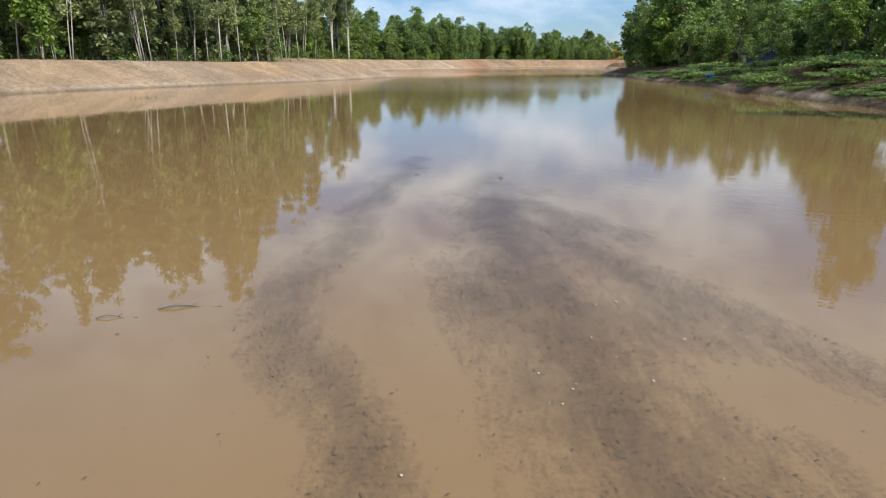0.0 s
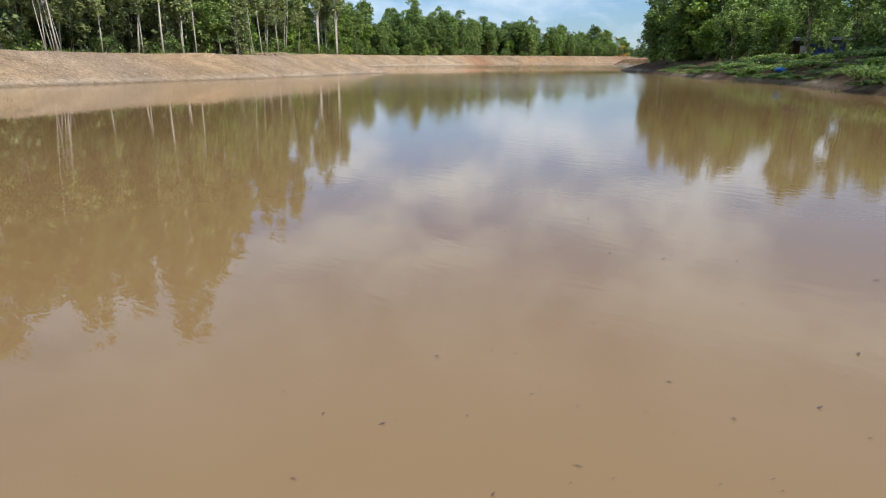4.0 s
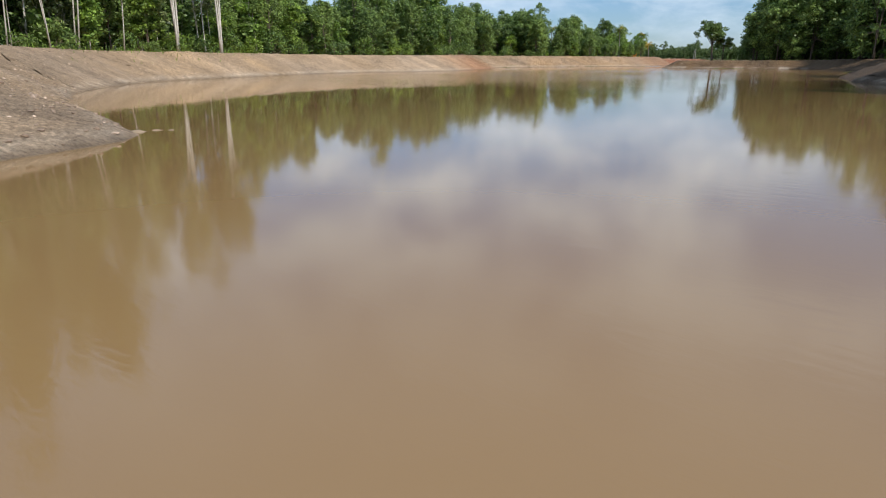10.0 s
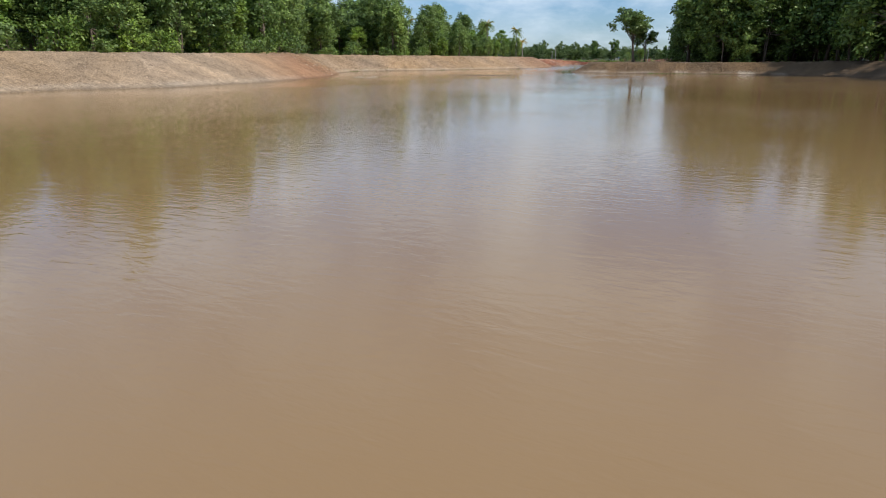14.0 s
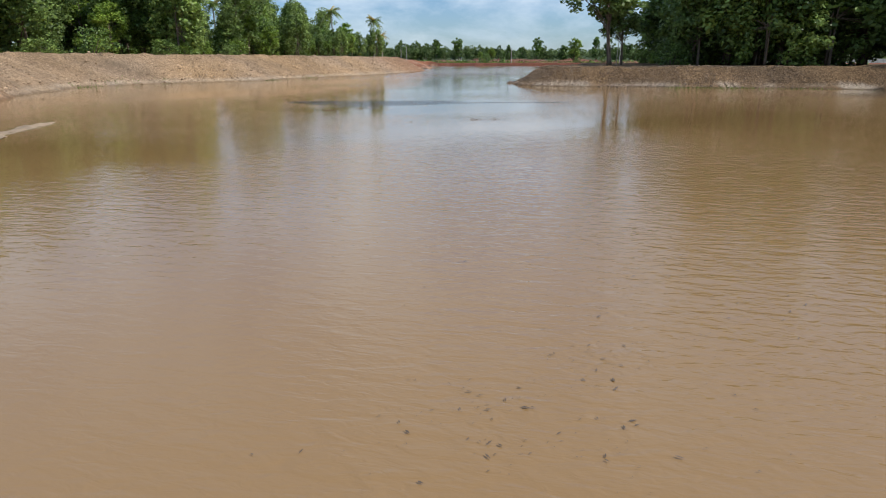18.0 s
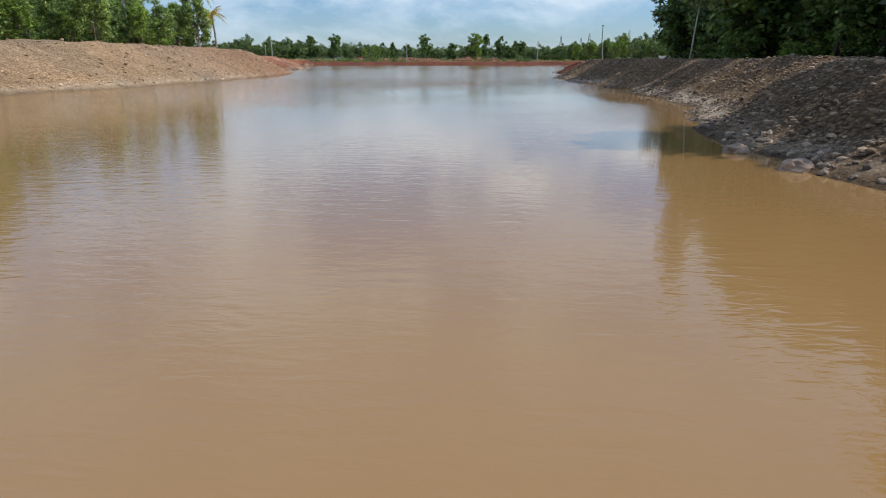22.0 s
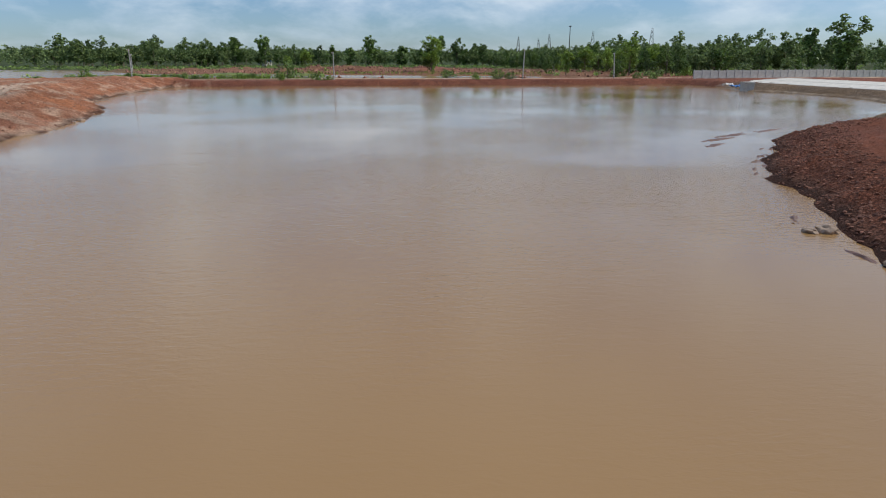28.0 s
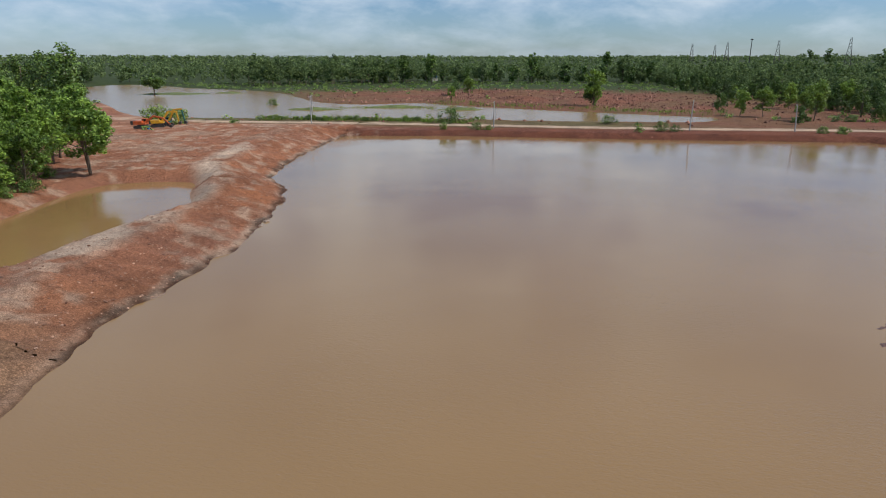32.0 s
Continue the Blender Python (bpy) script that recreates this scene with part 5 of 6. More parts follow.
def excavator(x, y, yaw, paint, cab_paint, boom_paint, arm_paint, knee, tip, claw, label):
    """A tracked digger facing +x before its turn; knee, tip and claw are (reach, height) of boom and arm."""
    top = tagged(new("excavator"), label, "excavator")
    for side in (-1, 1):
        bm = bmesh.new()
        ring = []
        for n in range(16):
            a = 2 * math.pi * n / 16
            ring.append((1.45 * (1 if math.cos(a) > 0 else -1) + 0.42 * math.cos(a), 0.45 + 0.42 * math.sin(a)))
        for off in (-0.28, 0.28):
            bm.faces.new([bm.verts.new((px, side * 1.1 + off, pz)) for px, pz in ring][:: 1 if off > 0 else -1])
        bm.verts.ensure_lookup_table()
        for n in range(16):
            m = (n + 1) % 16
            bm.faces.new([bm.verts[n], bm.verts[m], bm.verts[16 + m], bm.verts[16 + n]])
        part("track", bm, STEEL, top)
    part("turntable", tube([(0, 0, 0.8), (0, 0, 1.1)], [0.8, 0.8], 16), STEEL, top)
    part("engine_house", bars(((2.6, 2.3, 0.95), (-0.75, 0, 1.62)), ((1.2, 1.0, 0.5), (0.9, -0.6, 1.4))), paint, top)
    part("counterweight", bars(((0.7, 2.4, 1.0), (-2.25, 0, 1.6))), STEEL, top)
    cab = part("cab", bars(((1.5, 0.95, 1.55), (0.75, 0.6, 1.95))), cab_paint, top)
    part("window", bars(((1.1, 0.98, 0.75), (0.75, 0.6, 2.2)), ((1.54, 0.7, 0.9), (0.75, 0.6, 2.15))), GLASS, cab)

    def beam(a, b, w, deep, name, mat):
        a, b = Vector((a[0], -0.1, a[1])), Vector((b[0], -0.1, b[1]))
        tilt = Matrix.Rotation(-math.atan2(b.z - a.z, b.x - a.x), 4, "Y")
        return ((b - a).length + 0.25, w, deep), (a + b) / 2, tilt

    part("boom", bars(beam((0.8, 1.5), knee, 0.4, 0.55, "", None), beam(knee, tip, 0.36, 0.45, "", None)), boom_paint, top)
    part("arm", bars(beam(tip, claw, 0.3, 0.36, "", None)), arm_paint, top)
    part("cylinder", tube([(1.5, -0.1, 1.7), (knee[0] * 0.9, -0.1, knee[1] * 0.82)], [0.09, 0.07], 8), STEEL, top)
    bucket = bmesh.new()
    prof = [(0, 0), (0.55, -0.1), (0.75, -0.6), (0.35, -0.95), (-0.15, -0.75)]
    for off in (-0.45, 0.45):
        bucket.faces.new([bucket.verts.new((claw[0] + px, off - 0.1, claw[1] + pz)) for px, pz in prof][:: 1 if off > 0 else -1])
    bucket.verts.ensure_lookup_table()
    for n in range(4):
        bucket.faces.new([bucket.verts[n], bucket.verts[n + 1], bucket.verts[n + 6], bucket.verts[n + 5]])
    part("bucket", bucket, STEEL, top)
    top.matrix_basis = pose(x, y, ground_z(x, y) + 0.02, 0, 0, yaw) @ Matrix.Scale(0.8, 4)
    return top


excavator(116.6, 456.8, -31, ORANGE_PAINT, ORANGE_PAINT, ORANGE_PAINT, ORANGE_PAINT, (3.6, 3.4), (6.2, 2.9), (8.0, 1.2), "orange tracked excavator parked with its arm stretched low")
excavator(120.4, 459.0, -20, YELLOW_PAINT, YELLOW_PAINT, YELLOW_PAINT, YELLOW_PAINT, (3.0, 4.4), (5.2, 4.3), (5.6, 1.6), "yellow tracked excavator parked on bare red earth")
excavator(122.5, 463.0, -28, TEAL_PAINT, TEAL_PAINT, YELLOW_PAINT, TEAL_PAINT, (2.8, 4.9), (5.0, 5.1), (5.6, 1.7), "teal excavator with a raised yellow boom")


def drum(x, y):
    top = tagged(new("fuel_drum"), "blue plastic drum standing beside the excavators", "drum")
    part("body", tube([(0, 0, 0), (0, 0, 0.3), (0, 0, 0.32), (0, 0, 0.62), (0, 0, 0.9)], [0.28, 0.29, 0.3, 0.29, 0.27], 14), BLUE_TARP, top)
    part("lid", tube([(0, 0, 0.9), (0, 0, 0.93)], [0.25, 0.25], 14), BLUE_PAINT, top)
    top.matrix_basis = pose(x, y, ground_z(x, y))


drum(117.5, 453.6)


def utility_pole(x, y, height, lean, lamp, label):
    top = tagged(new("utility_pole"), label, "pole", "poles along the road")
    part("shaft", tube([(0, 0, -0.5), (0, 0, height * 0.5), (0, 0, height)], [0.15, 0.125, 0.1], 8), CONCRETE, top)
    part("crossarm", box((1.3, 0.09, 0.1), (0, 0.12, height - 0.35), 0.01), TIMBER, top)
    for px in (-0.55, 0, 0.55):
        part("insulator", tube([(px, 0.12, height - 0.3), (px, 0.12, height - 0.2), (px, 0.12, height - 0.12)], [0.03, 0.05, 0.03], 6), WHITE, top)
    top.matrix_basis = pose(x, y, ground_z(x, y), lean, lean * 0.5, 38)


for x, y, h, lean in [(156.5, 457.3, 6.9, 0), (190.4, 424.2, 6.3, 0), (225.9, 396, 7.0, 2), (244.4, 382, 6.2, -3), (164.5, 479, 6.6, 1)]:
    utility_pole(x, y, h, lean, False, "slim grey concrete utility pole by the road")


def culvert(x, y, yaw):
    top = tagged(new("culvert"), "concrete pipe culvert opening under the sandy road", "culvert")
    part("headwall", bars(((3.6, 0.3, 0.2), (0, 0, 1.0)), ((0.25, 0.3, 1.1), (-1.65, 0, 0.45)), ((0.25, 0.3, 1.1), (1.65, 0, 0.45)), ((0.22, 0.3, 1.1), (0.25, 0, 0.45))), CONCRETE, top)
    # solid dark boxes fill the openings, standing in for the shade inside
    for px, w in ((-0.7, 1.55), (0.95, 1.05)):
        part("opening", box((w, 1.2, 0.8), (px, 0.75, 0.4), 0.02), STEEL, top)
    part("marker_post", tube([(0.45, -0.3, -0.3), (0.45, -0.3, 1.0)], [0.1, 0.1], 8), WHITE, top, "short whitewashed post")
    top.matrix_basis = pose(x, y, 0.0, 0, 0, yaw)


culvert(181.6, 424.6, -39)


def boundary_wall():
    top = tagged(new("boundary_wall"), "long grey concrete panel wall before the trees", "wall")
    a, b = Vector((256, 367)), Vector((330, 337))
    n = 30
    yaw = math.degrees(math.atan2(b.y - a.y, b.x - a.x))
    panel = post = None
    for k in range(n + 1):
        p = a.lerp(b, k / n)
        z = ground_z(p.x, p.y)
        m = pose(p.x, p.y, z, 0, 0, yaw)
        if post is None:
            post = part("post", box((0.2, 0.24, 2.3), (0, 0, 0.95), 0.02), CONCRETE, top)
            panel = part("panel", box((2.45, 0.1, 2.0), (1.33, 0, 0.9), 0.015), CONCRETE, top)
            post.matrix_basis, panel.matrix_basis = m, m
            continue
        one = new("post", post.data)
        one.parent, one.matrix_basis = top, m
        if k < n:
            two = new("panel", panel.data)
            two.parent, two.matrix_basis = top, m


boundary_wall()


def apron():
    top = tagged(new("concrete_apron"), "pale concrete slab lining above the basin shore", "concrete slab", kind="structure")
    a, b = Vector((246, 352)), Vector((219, 318))
    slab = None
    way = (b - a).normalized()
    yaw = math.degrees(math.atan2(way.y, way.x))
    for k in range(9):
        for row in range(2):
            p = a + way * (4.9 * k) + Vector((-way.y, way.x)) * (3.5 + 6.3 * row)
            if slab is None:
                slab = part("slab", box((4.8, 6.2, 0.18), (0, 0, 0), 0.03), PALE_CONCRETE, top)
                one = slab
            else:
                one = new("slab", slab.data)
                one.parent = top
            one.matrix_basis = pose(p.x, p.y, 1.1 + 0.35 * row, 3, 0, yaw)


apron()
block = tagged(new("sluice_block"), "grey concrete sluice block at the water's edge", "concrete block")
part("body", bars(((2.5, 1.7, 1.9), (0, 0, 0.7)), ((2.7, 1.9, 0.2), (0, 0, 1.7))), CONCRETE, block)
part("gate", box((1.2, 0.12, 1.2), (0, -0.86, 0.7), 0.01), STEEL, block)
block.matrix_basis = pose(225.0, 342.6, -0.15, 0, 0, 40)


def tarp(x, y, z, long, wide, mat, label, seed):
    bm = bmesh.new()
    bmesh.ops.create_grid(bm, x_segments=18, y_segments=12, size=0.5)
    for v in bm.verts:
        n = noise.noise(Vector((v.co.x * 5, v.co.y * 5, seed)))
        v.co = Vector((v.co.x * long, v.co.y * wide, 0.32 + 0.4 * n + 0.12 * noise.noise(Vector((v.co.x * 17, v.co.y * 17, seed)))))
    bmesh.ops.solidify(bm, geom=bm.faces[:], thickness=0.02)
    ob = part("tarpaulin", bm, mat, smooth=True)
    tagged(ob, label, "tarpaulin")
    ob.matrix_basis = pose(x, y, z, 0, 0, 40)


tarp(230.5, 346.4, 0.35, 4.2, 1.9, BLUE_TARP, "crumpled blue tarpaulin lying on the muddy shore", 3)
tarp(233.4, 349.5, 0.5, 2.6, 1.5, WHITE, "pale crumpled sheet lying beside the tarpaulin", 9)


def sack(x, y):
    bm = bmesh.new()
    bmesh.ops.create_icosphere(bm, subdivisions=3, radius=0.4)
    for v in bm.verts:
        n = noise.noise(v.co * 3.2)
        v.co = Vector((v.co.x * 1.25, v.co.y * 0.8, v.co.z * 0.55)) * (1 + 0.3 * n)
    ob = part("sack", bm, BLUE_TARP, smooth=True)
    tagged(ob, "bright blue plastic sack stranded at the waterline", "sack")
    ob.matrix_basis = pose(x, y, max(0.0, ground_z(x, y)) + 0.16, 0, 0, 20)


sack(26.0, 66.0)


def shack(x, y, yaw):
    top = tagged(new("shack"), "small shack of blue sheeting under a sloping tin roof", "shack")
    for px in (-2.3, -0.8, 0.75, 2.3):
        for py, h in ((-1.3, 1.75), (1.3, 2.1)):
            part("post", tube([(px, py, -0.4), (px, py, h)], [0.06, 0.05], 6), TIMBER, top)
    part("wall", box((3.0, 0.05, 1.5), (0.8, -1.28, 0.85), 0.01), BLUE_PAINT, top, "faded blue sheeting")
    part("wall", box((0.05, 2.5, 1.6), (2.28, 0, 0.9), 0.01), BLUE_PAINT, top)
    part("wall", box((4.5, 0.05, 1.9), (0, 1.28, 1.0), 0.01), TIMBER, top, "dark board back wall")
    part("shelf", box((1.2, 0.5, 0.06), (-1.4, -0.9, 0.6), 0.01), TIMBER, top)
    part("curtain", box((0.7, 0.04, 1.1), (-1.2, -1.2, 0.75), 0.01), WHITE, top, "pale hanging cloth")
    roof = bmesh.new()
    rows = 34
    for n in range(rows + 1):
        px = -2.8 + 5.6 * n / rows
        wave = 0.03 * math.cos(n * math.pi)
        for py, z in ((-1.75, 1.78), (1.6, 2.2)):
            roof.verts.new((px, py, z + wave))
    roof.verts.ensure_lookup_table()
    for n in range(rows):
        roof.faces.new([roof.verts[2 * n], roof.verts[2 * n + 2], roof.verts[2 * n + 3], roof.verts[2 * n + 1]])
    bmesh.ops.solidify(roof, geom=roof.faces[:], thickness=0.02)
    part("roof", roof, TIN, top, "rusty corrugated tin")
    top.matrix_basis = pose(x, y, ground_z(x, y), 0, 0, yaw)


shack(38.2, 83.5, -24)


def house(x, y, yaw, long, wide, tall, walls, roofing, label):
    top = tagged(new("house"), label, "house")
    part("wall", bars(((long, 0.15, tall), (0, -wide / 2, tall / 2)), ((long, 0.15, tall), (0, wide / 2, tall / 2)), ((0.15, wide, tall), (-long / 2, 0, tall / 2)), ((0.15, wide, tall), (long / 2, 0, tall / 2))), walls, top)
    bm = bmesh.new()
    o = 0.5
    for px in (-long / 2 - o, long / 2 + o):
        for py, z in ((-wide / 2 - o, tall - 0.1), (0, tall + wide * 0.28), (wide / 2 + o, tall - 0.1)):
            bm.verts.new((px, py, z))
    bm.verts.ensure_lookup_table()
    for n in range(2):
        bm.faces.new([bm.verts[n], bm.verts[n + 1], bm.verts[n + 4], bm.verts[n + 3]])
    bmesh.ops.solidify(bm, geom=bm.faces[:], thickness=0.06)
    part("roof", bm, roofing, top)
    for px in (-long * 0.25, long * 0.25):
        win = part("window", box((0.9, 0.06, 0.9), (px, -wide / 2 - 0.08, tall * 0.58), 0.01), TIMBER, top)
        part("pane", box((0.75, 0.04, 0.75), (px, -wide / 2 - 0.1, tall * 0.58), 0.01), GLASS, win)
    part("door", box((0.85, 0.06, 1.95), (0, -wide / 2 - 0.08, 0.98), 0.01), TIMBER, top)
    top.matrix_basis = pose(x, y, ground_z(x, y) - 0.05, 0, 0, yaw)




def shelter(x, y, yaw):
    top = tagged(new("shelter"), "open shelter with a pale sheet roof among trees", "shelter")
    for px in (-2.6, -0.9, 0.9, 2.6):
        for py, h in ((-1.4, 2.0), (1.4, 2.5)):
            part("post", tube([(px, py, -0.4), (px, py, h)], [0.07, 0.06], 6), WHITE if py < 0 else TIMBER, top)
    part("platform", box((5.4, 2.9, 0.12), (0, 0, 0.45), 0.02), TIMBER, top)
    for px in (-1.75, 1.75):
        part("rail", box((1.7, 0.06, 0.35), (px, -1.42, 0.85), 0.01), WHITE, top)
    part("panel", box((0.8, 0.05, 0.7), (3.1, -1.2, 0.75), 0.01), YELLOW_PAINT, top, "faded yellow panel")
    roof = bmesh.new()
    rows = 40
    for n in range(rows + 1):
        for py, z in ((-1.9, 2.0), (1.8, 2.62)):
            roof.verts.new((-3.1 + 6.2 * n / rows, py, z + 0.025 * (-1) ** n))
    roof.verts.ensure_lookup_table()
    for n in range(rows):
        roof.faces.new([roof.verts[2 * n], roof.verts[2 * n + 2], roof.verts[2 * n + 3], roof.verts[2 * n + 1]])
    bmesh.ops.solidify(roof, geom=roof.faces[:], thickness=0.02)
    part("roof", roof, PALE_TIN, top, "pale corrugated sheet")
    top.matrix_basis = pose(x, y, ground_z(x, y), 0, 0, yaw)


shelter(-14.8, 208.5, 22)
house(348, 730, 20, 8, 6, 3.0, WHITE, BLUE_TARP, "distant house with a blue roof among trees")
house(52, 78, -20, 6, 5, 2.8, TIMBER, BLUE_TARP, "timber house with a light blue roof behind trees")


def pylon(a, far, height, label="distant steel lattice power pylon above the trees"):
    """A lattice mast; a is its bearing east of north in degrees from the lake's end."""
    x, y = 100 + far * math.sin(radians(a)), 297 + far * math.cos(radians(a))
    top = tagged(new("pylon"), label, "pylon", "power line")
    legs, braces = [], []
    w = height * 0.11

    def at(t, k):
        s = w * (1 - 0.86 * t)
        return Vector((s * (1, 1, -1, -1)[k % 4], s * (1, -1, -1, 1)[k % 4], height * t))

    for k in range(4):
        part("leg", tube([at(0, k), at(0.6, k), at(1, k)], [0.22, 0.18, 0.12], 4), STEEL, top)
    for n in range(7):
        for k in range(4):
            braces.append(tube([at(n / 7.5, k), at((n + 1) / 7.5, k + 1)], [0.09, 0.09], 3, False))
            braces.append(tube([at(n / 7.5, k + 1), at((n + 1) / 7.5, k)], [0.09, 0.09], 3, False))
    part("bracing", merged(braces), STEEL, top)
    for t in (0.72, 0.84, 0.95):
        part("crossarm", tube([(-height * 0.14, 0, height * t), (0, 0, height * t + 0.6), (height * 0.14, 0, height * t)], [0.12, 0.22, 0.12], 4), STEEL, top)
    top.matrix_basis = pose(x, y, ground_z(x, y), 0, 0, 30)


for a, far, h in [(30.8 + 31.4, 700, 33), (30.8 + 26.7, 780, 33), (30.8 + 23.1, 880, 33), (30.8 + 20.5, 1000, 33), (30.8 + 22.2, 1100, 33)]:
    pylon(a, far, h)
mast = tagged(new("lamp_mast"), "tall thin lighting mast beyond the woods", "mast")
part("shaft", tube([(0, 0, 0), (0, 0, 30)], [0.5, 0.25], 8), STEEL, mast)
part("lamp_ring", tube([(0, 0, 29.4), (0, 0, 30.2)], [1.0, 1.0], 10), STEEL, mast)
mast.matrix_basis = pose(100 + 560 * math.sin(radians(55.6)), 297 + 560 * math.cos(radians(55.6)), 2.0)
tower = tagged(new("white_tower"), "distant white stepped tower above the canopy", "tower")
part("base", bars(((7, 7, 12), (0, 0, 6)), ((5, 5, 4), (0, 0, 14))), WHITE, tower)
part("spire", tube([(0, 0, 16), (0, 0, 18), (0, 0, 24)], [2.4, 1.5, 0.15], 10), WHITE, tower)
tower.matrix_basis = pose(100 + 850 * math.sin(radians(1.2)), 297 + 850 * math.cos(radians(1.2)), 3.0)

# islet and plants in the flood water
ISLET_TREE = proto(tree("rain_tree", 11, 4.0, 9.0, 0.4, LEAF_DARK, BARK_DARK, "umbrella", 120, 26, 0.5, 1.6, 0.0, 2, 0.03, 370, 16, "wide flat-crowned tree on a grassy islet", "tree"))


def islet(x, y, long, wide, yaw):
    bm = bmesh.new()
    bmesh.ops.create_grid(bm, x_segments=26, y_segments=16, size=1.0)
    for v in bm.verts:
        r = math.hypot(v.co.x, v.co.y)
        n = noise.noise(Vector((v.co.x * 3, v.co.y * 3, x)))
        v.co = Vector((v.co.x * long, v.co.y * wide, 0.9 * (1 - r * 1.25) + 0.5 * n))
    ob = part("ground_islet", bm, ISLET, smooth=True)
    tagged(ob, "low grassy islet in the flood water", "islet", kind="structure")
    ob.matrix_basis = pose(x, y, FLOOD_Z, 0, 0, yaw)


ISLET = plain("islet_turf", (0.12, 0.15, 0.05), 0.95, 0, 0.4, 0.6, 0.05)
islet(152, 645, 20, 11, -30)
islet(178, 640, 9, 4, -30)
islet(205, 505, 16, 2.2, -20)
islet(176, 510, 12, 2.4, -25)
islet(219, 484, 9, 2.0, -30)
copy_thing(ISLET_TREE, pose(142.7, 642, FLOOD_Z + 0.2, 0, 0, 40) @ Matrix.Scale(0.84, 4))
copy_thing(BUSHES[2], pose(171.5, 541, FLOOD_Z - 0.2, 0, 0, 30))

# ---- stones, litter and grass ----


def scatter_rocks(name, line, near, far, count, lo, hi, mat, label, seed, flip=1):
    """Loose stones on a bank, as one mass."""
    r = np.random.default_rng(seed)
    edge = glide(line, 0.7)
    way = np.gradient(edge, axis=0)
    left = np.stack([-way[:, 1], way[:, 0]], 1) / np.hypot(way[:, 0], way[:, 1])[:, None]
    k = r.integers(len(edge), size=count)
    p = edge[k] + left[k] * (near + (far - near) * r.random(count) ** 1.2)[:, None] + r.uniform(-0.4, 0.4, (count, 2))
    z, _, d = lie(p[:, 0], p[:, 1])
    bm = bmesh.new()
    bmesh.ops.create_icosphere(bm, subdivisions=1, radius=1.0)
    base = np.array([v.co[:] for v in bm.verts])
    tri = np.array([[v.index for v in f.verts] for f in bm.faces])
    bm.free()
    keep = d > 0.05
    p, z = p[keep], z[keep]
    n = len(p)
    size = lo + (hi - lo) * r.random(n) ** 3
    rough = 0.7 + 0.6 * r.random((n, len(base), 1))
    squash = np.stack([r.uniform(0.7, 1.3, n), r.uniform(0.7, 1.3, n), r.uniform(0.4, 0.8, n)], 1)
    v = base[None] * rough * squash[:, None] * size[:, None, None] + np.column_stack([p, z + 0.15 * size])[:, None]
    me = bpy.data.meshes.new(name)
    me.from_pydata(v.reshape(-1, 3).tolist(), [], (tri[None] + (np.arange(n) * len(base))[:, None, None]).reshape(-1, 3).tolist())
    me.materials.append(mat)
    tagged(new(name, me), label, "stones", kind="stuff")


def stone_material(name, dark, light):
    m, t, b = material(name)
    geo = t.nodes.new("ShaderNodeNewGeometry")
    c = ramp(t, geo.outputs["Random Per Island"], [(0.0, dark), (0.8, light), (1.0, tuple(v * 1.7 for v in light))])
    fine = noisy(t, 25.0)
    t.links.new(mixed(t, "MULTIPLY", 0.6, c.outputs[0], ramp(t, fine.outputs["Fac"], [(0.3, (0.6,) * 3), (0.7, (1.1,) * 3)]).outputs[0]).outputs[0], b.inputs["Base Color"])
    b.inputs["Roughness"].default_value = 0.95
    return m


scatter_rocks("gravel_east", SHORE_EAST, 0.6, 5.0, 24000, 0.01, 0.05, stone_material("brown_gravel", (0.15, 0.098, 0.065), (0.30, 0.22, 0.16)), "coarse brown gravel and clods on the bank", 11)
scatter_rocks("clods_east", SHORE_EAST, 0.5, 4.6, 9000, 0.03, 0.095, stone_material("brown_clods", (0.15, 0.098, 0.062), (0.32, 0.225, 0.15)), "large brown clods tipped over the gravel bank", 17)
scatter_rocks("toe_stones", SHORE_EAST, -0.1, 0.7, 3600, 0.02, 0.10, stone_material("wet_stones", (0.08, 0.056, 0.042), (0.30, 0.23, 0.17)), "wet dark stones along the foot of the bank", 18)
scatter_rocks("gravel_spit", SHORE_SPIT, 0.0, 4.2, 8000, 0.015, 0.09, stone_material("red_clods", (0.10, 0.040, 0.027), (0.22, 0.095, 0.06)), "dark red clods of earth on the spit", 12)
scatter_rocks("gravel_northwest", SHORE_NORTHWEST, 0.0, 6.5, 3600, 0.03, 0.15, stone_material("tan_gravel", (0.24, 0.155, 0.095), (0.44, 0.32, 0.215)), "pale stones and clods on the bank", 13)
scatter_rocks("gravel_cape", SHORE_CAPE, 0.0, 14.0, 9000, 0.02, 0.11, stone_material("red_stones", (0.17, 0.07, 0.042), (0.42, 0.25, 0.17)), "red clods and pale stones on the berm", 14)
scatter_rocks("gravel_west", SHORE_SPUR[3:] + SHORE_WEST, 0.0, 5.4, 6000, 0.015, 0.08, stone_material("beige_clods", (0.24, 0.165, 0.11), (0.44, 0.33, 0.25)), "small beige clods on the smoothed bank", 15)
scatter_rocks("gravel_road", SHORE_ROAD, 0.0, 3.5, 1500, 0.03, 0.14, stone_material("road_clods", (0.13, 0.05, 0.035), (0.28, 0.13, 0.09)), "red clods on the road embankment", 16)


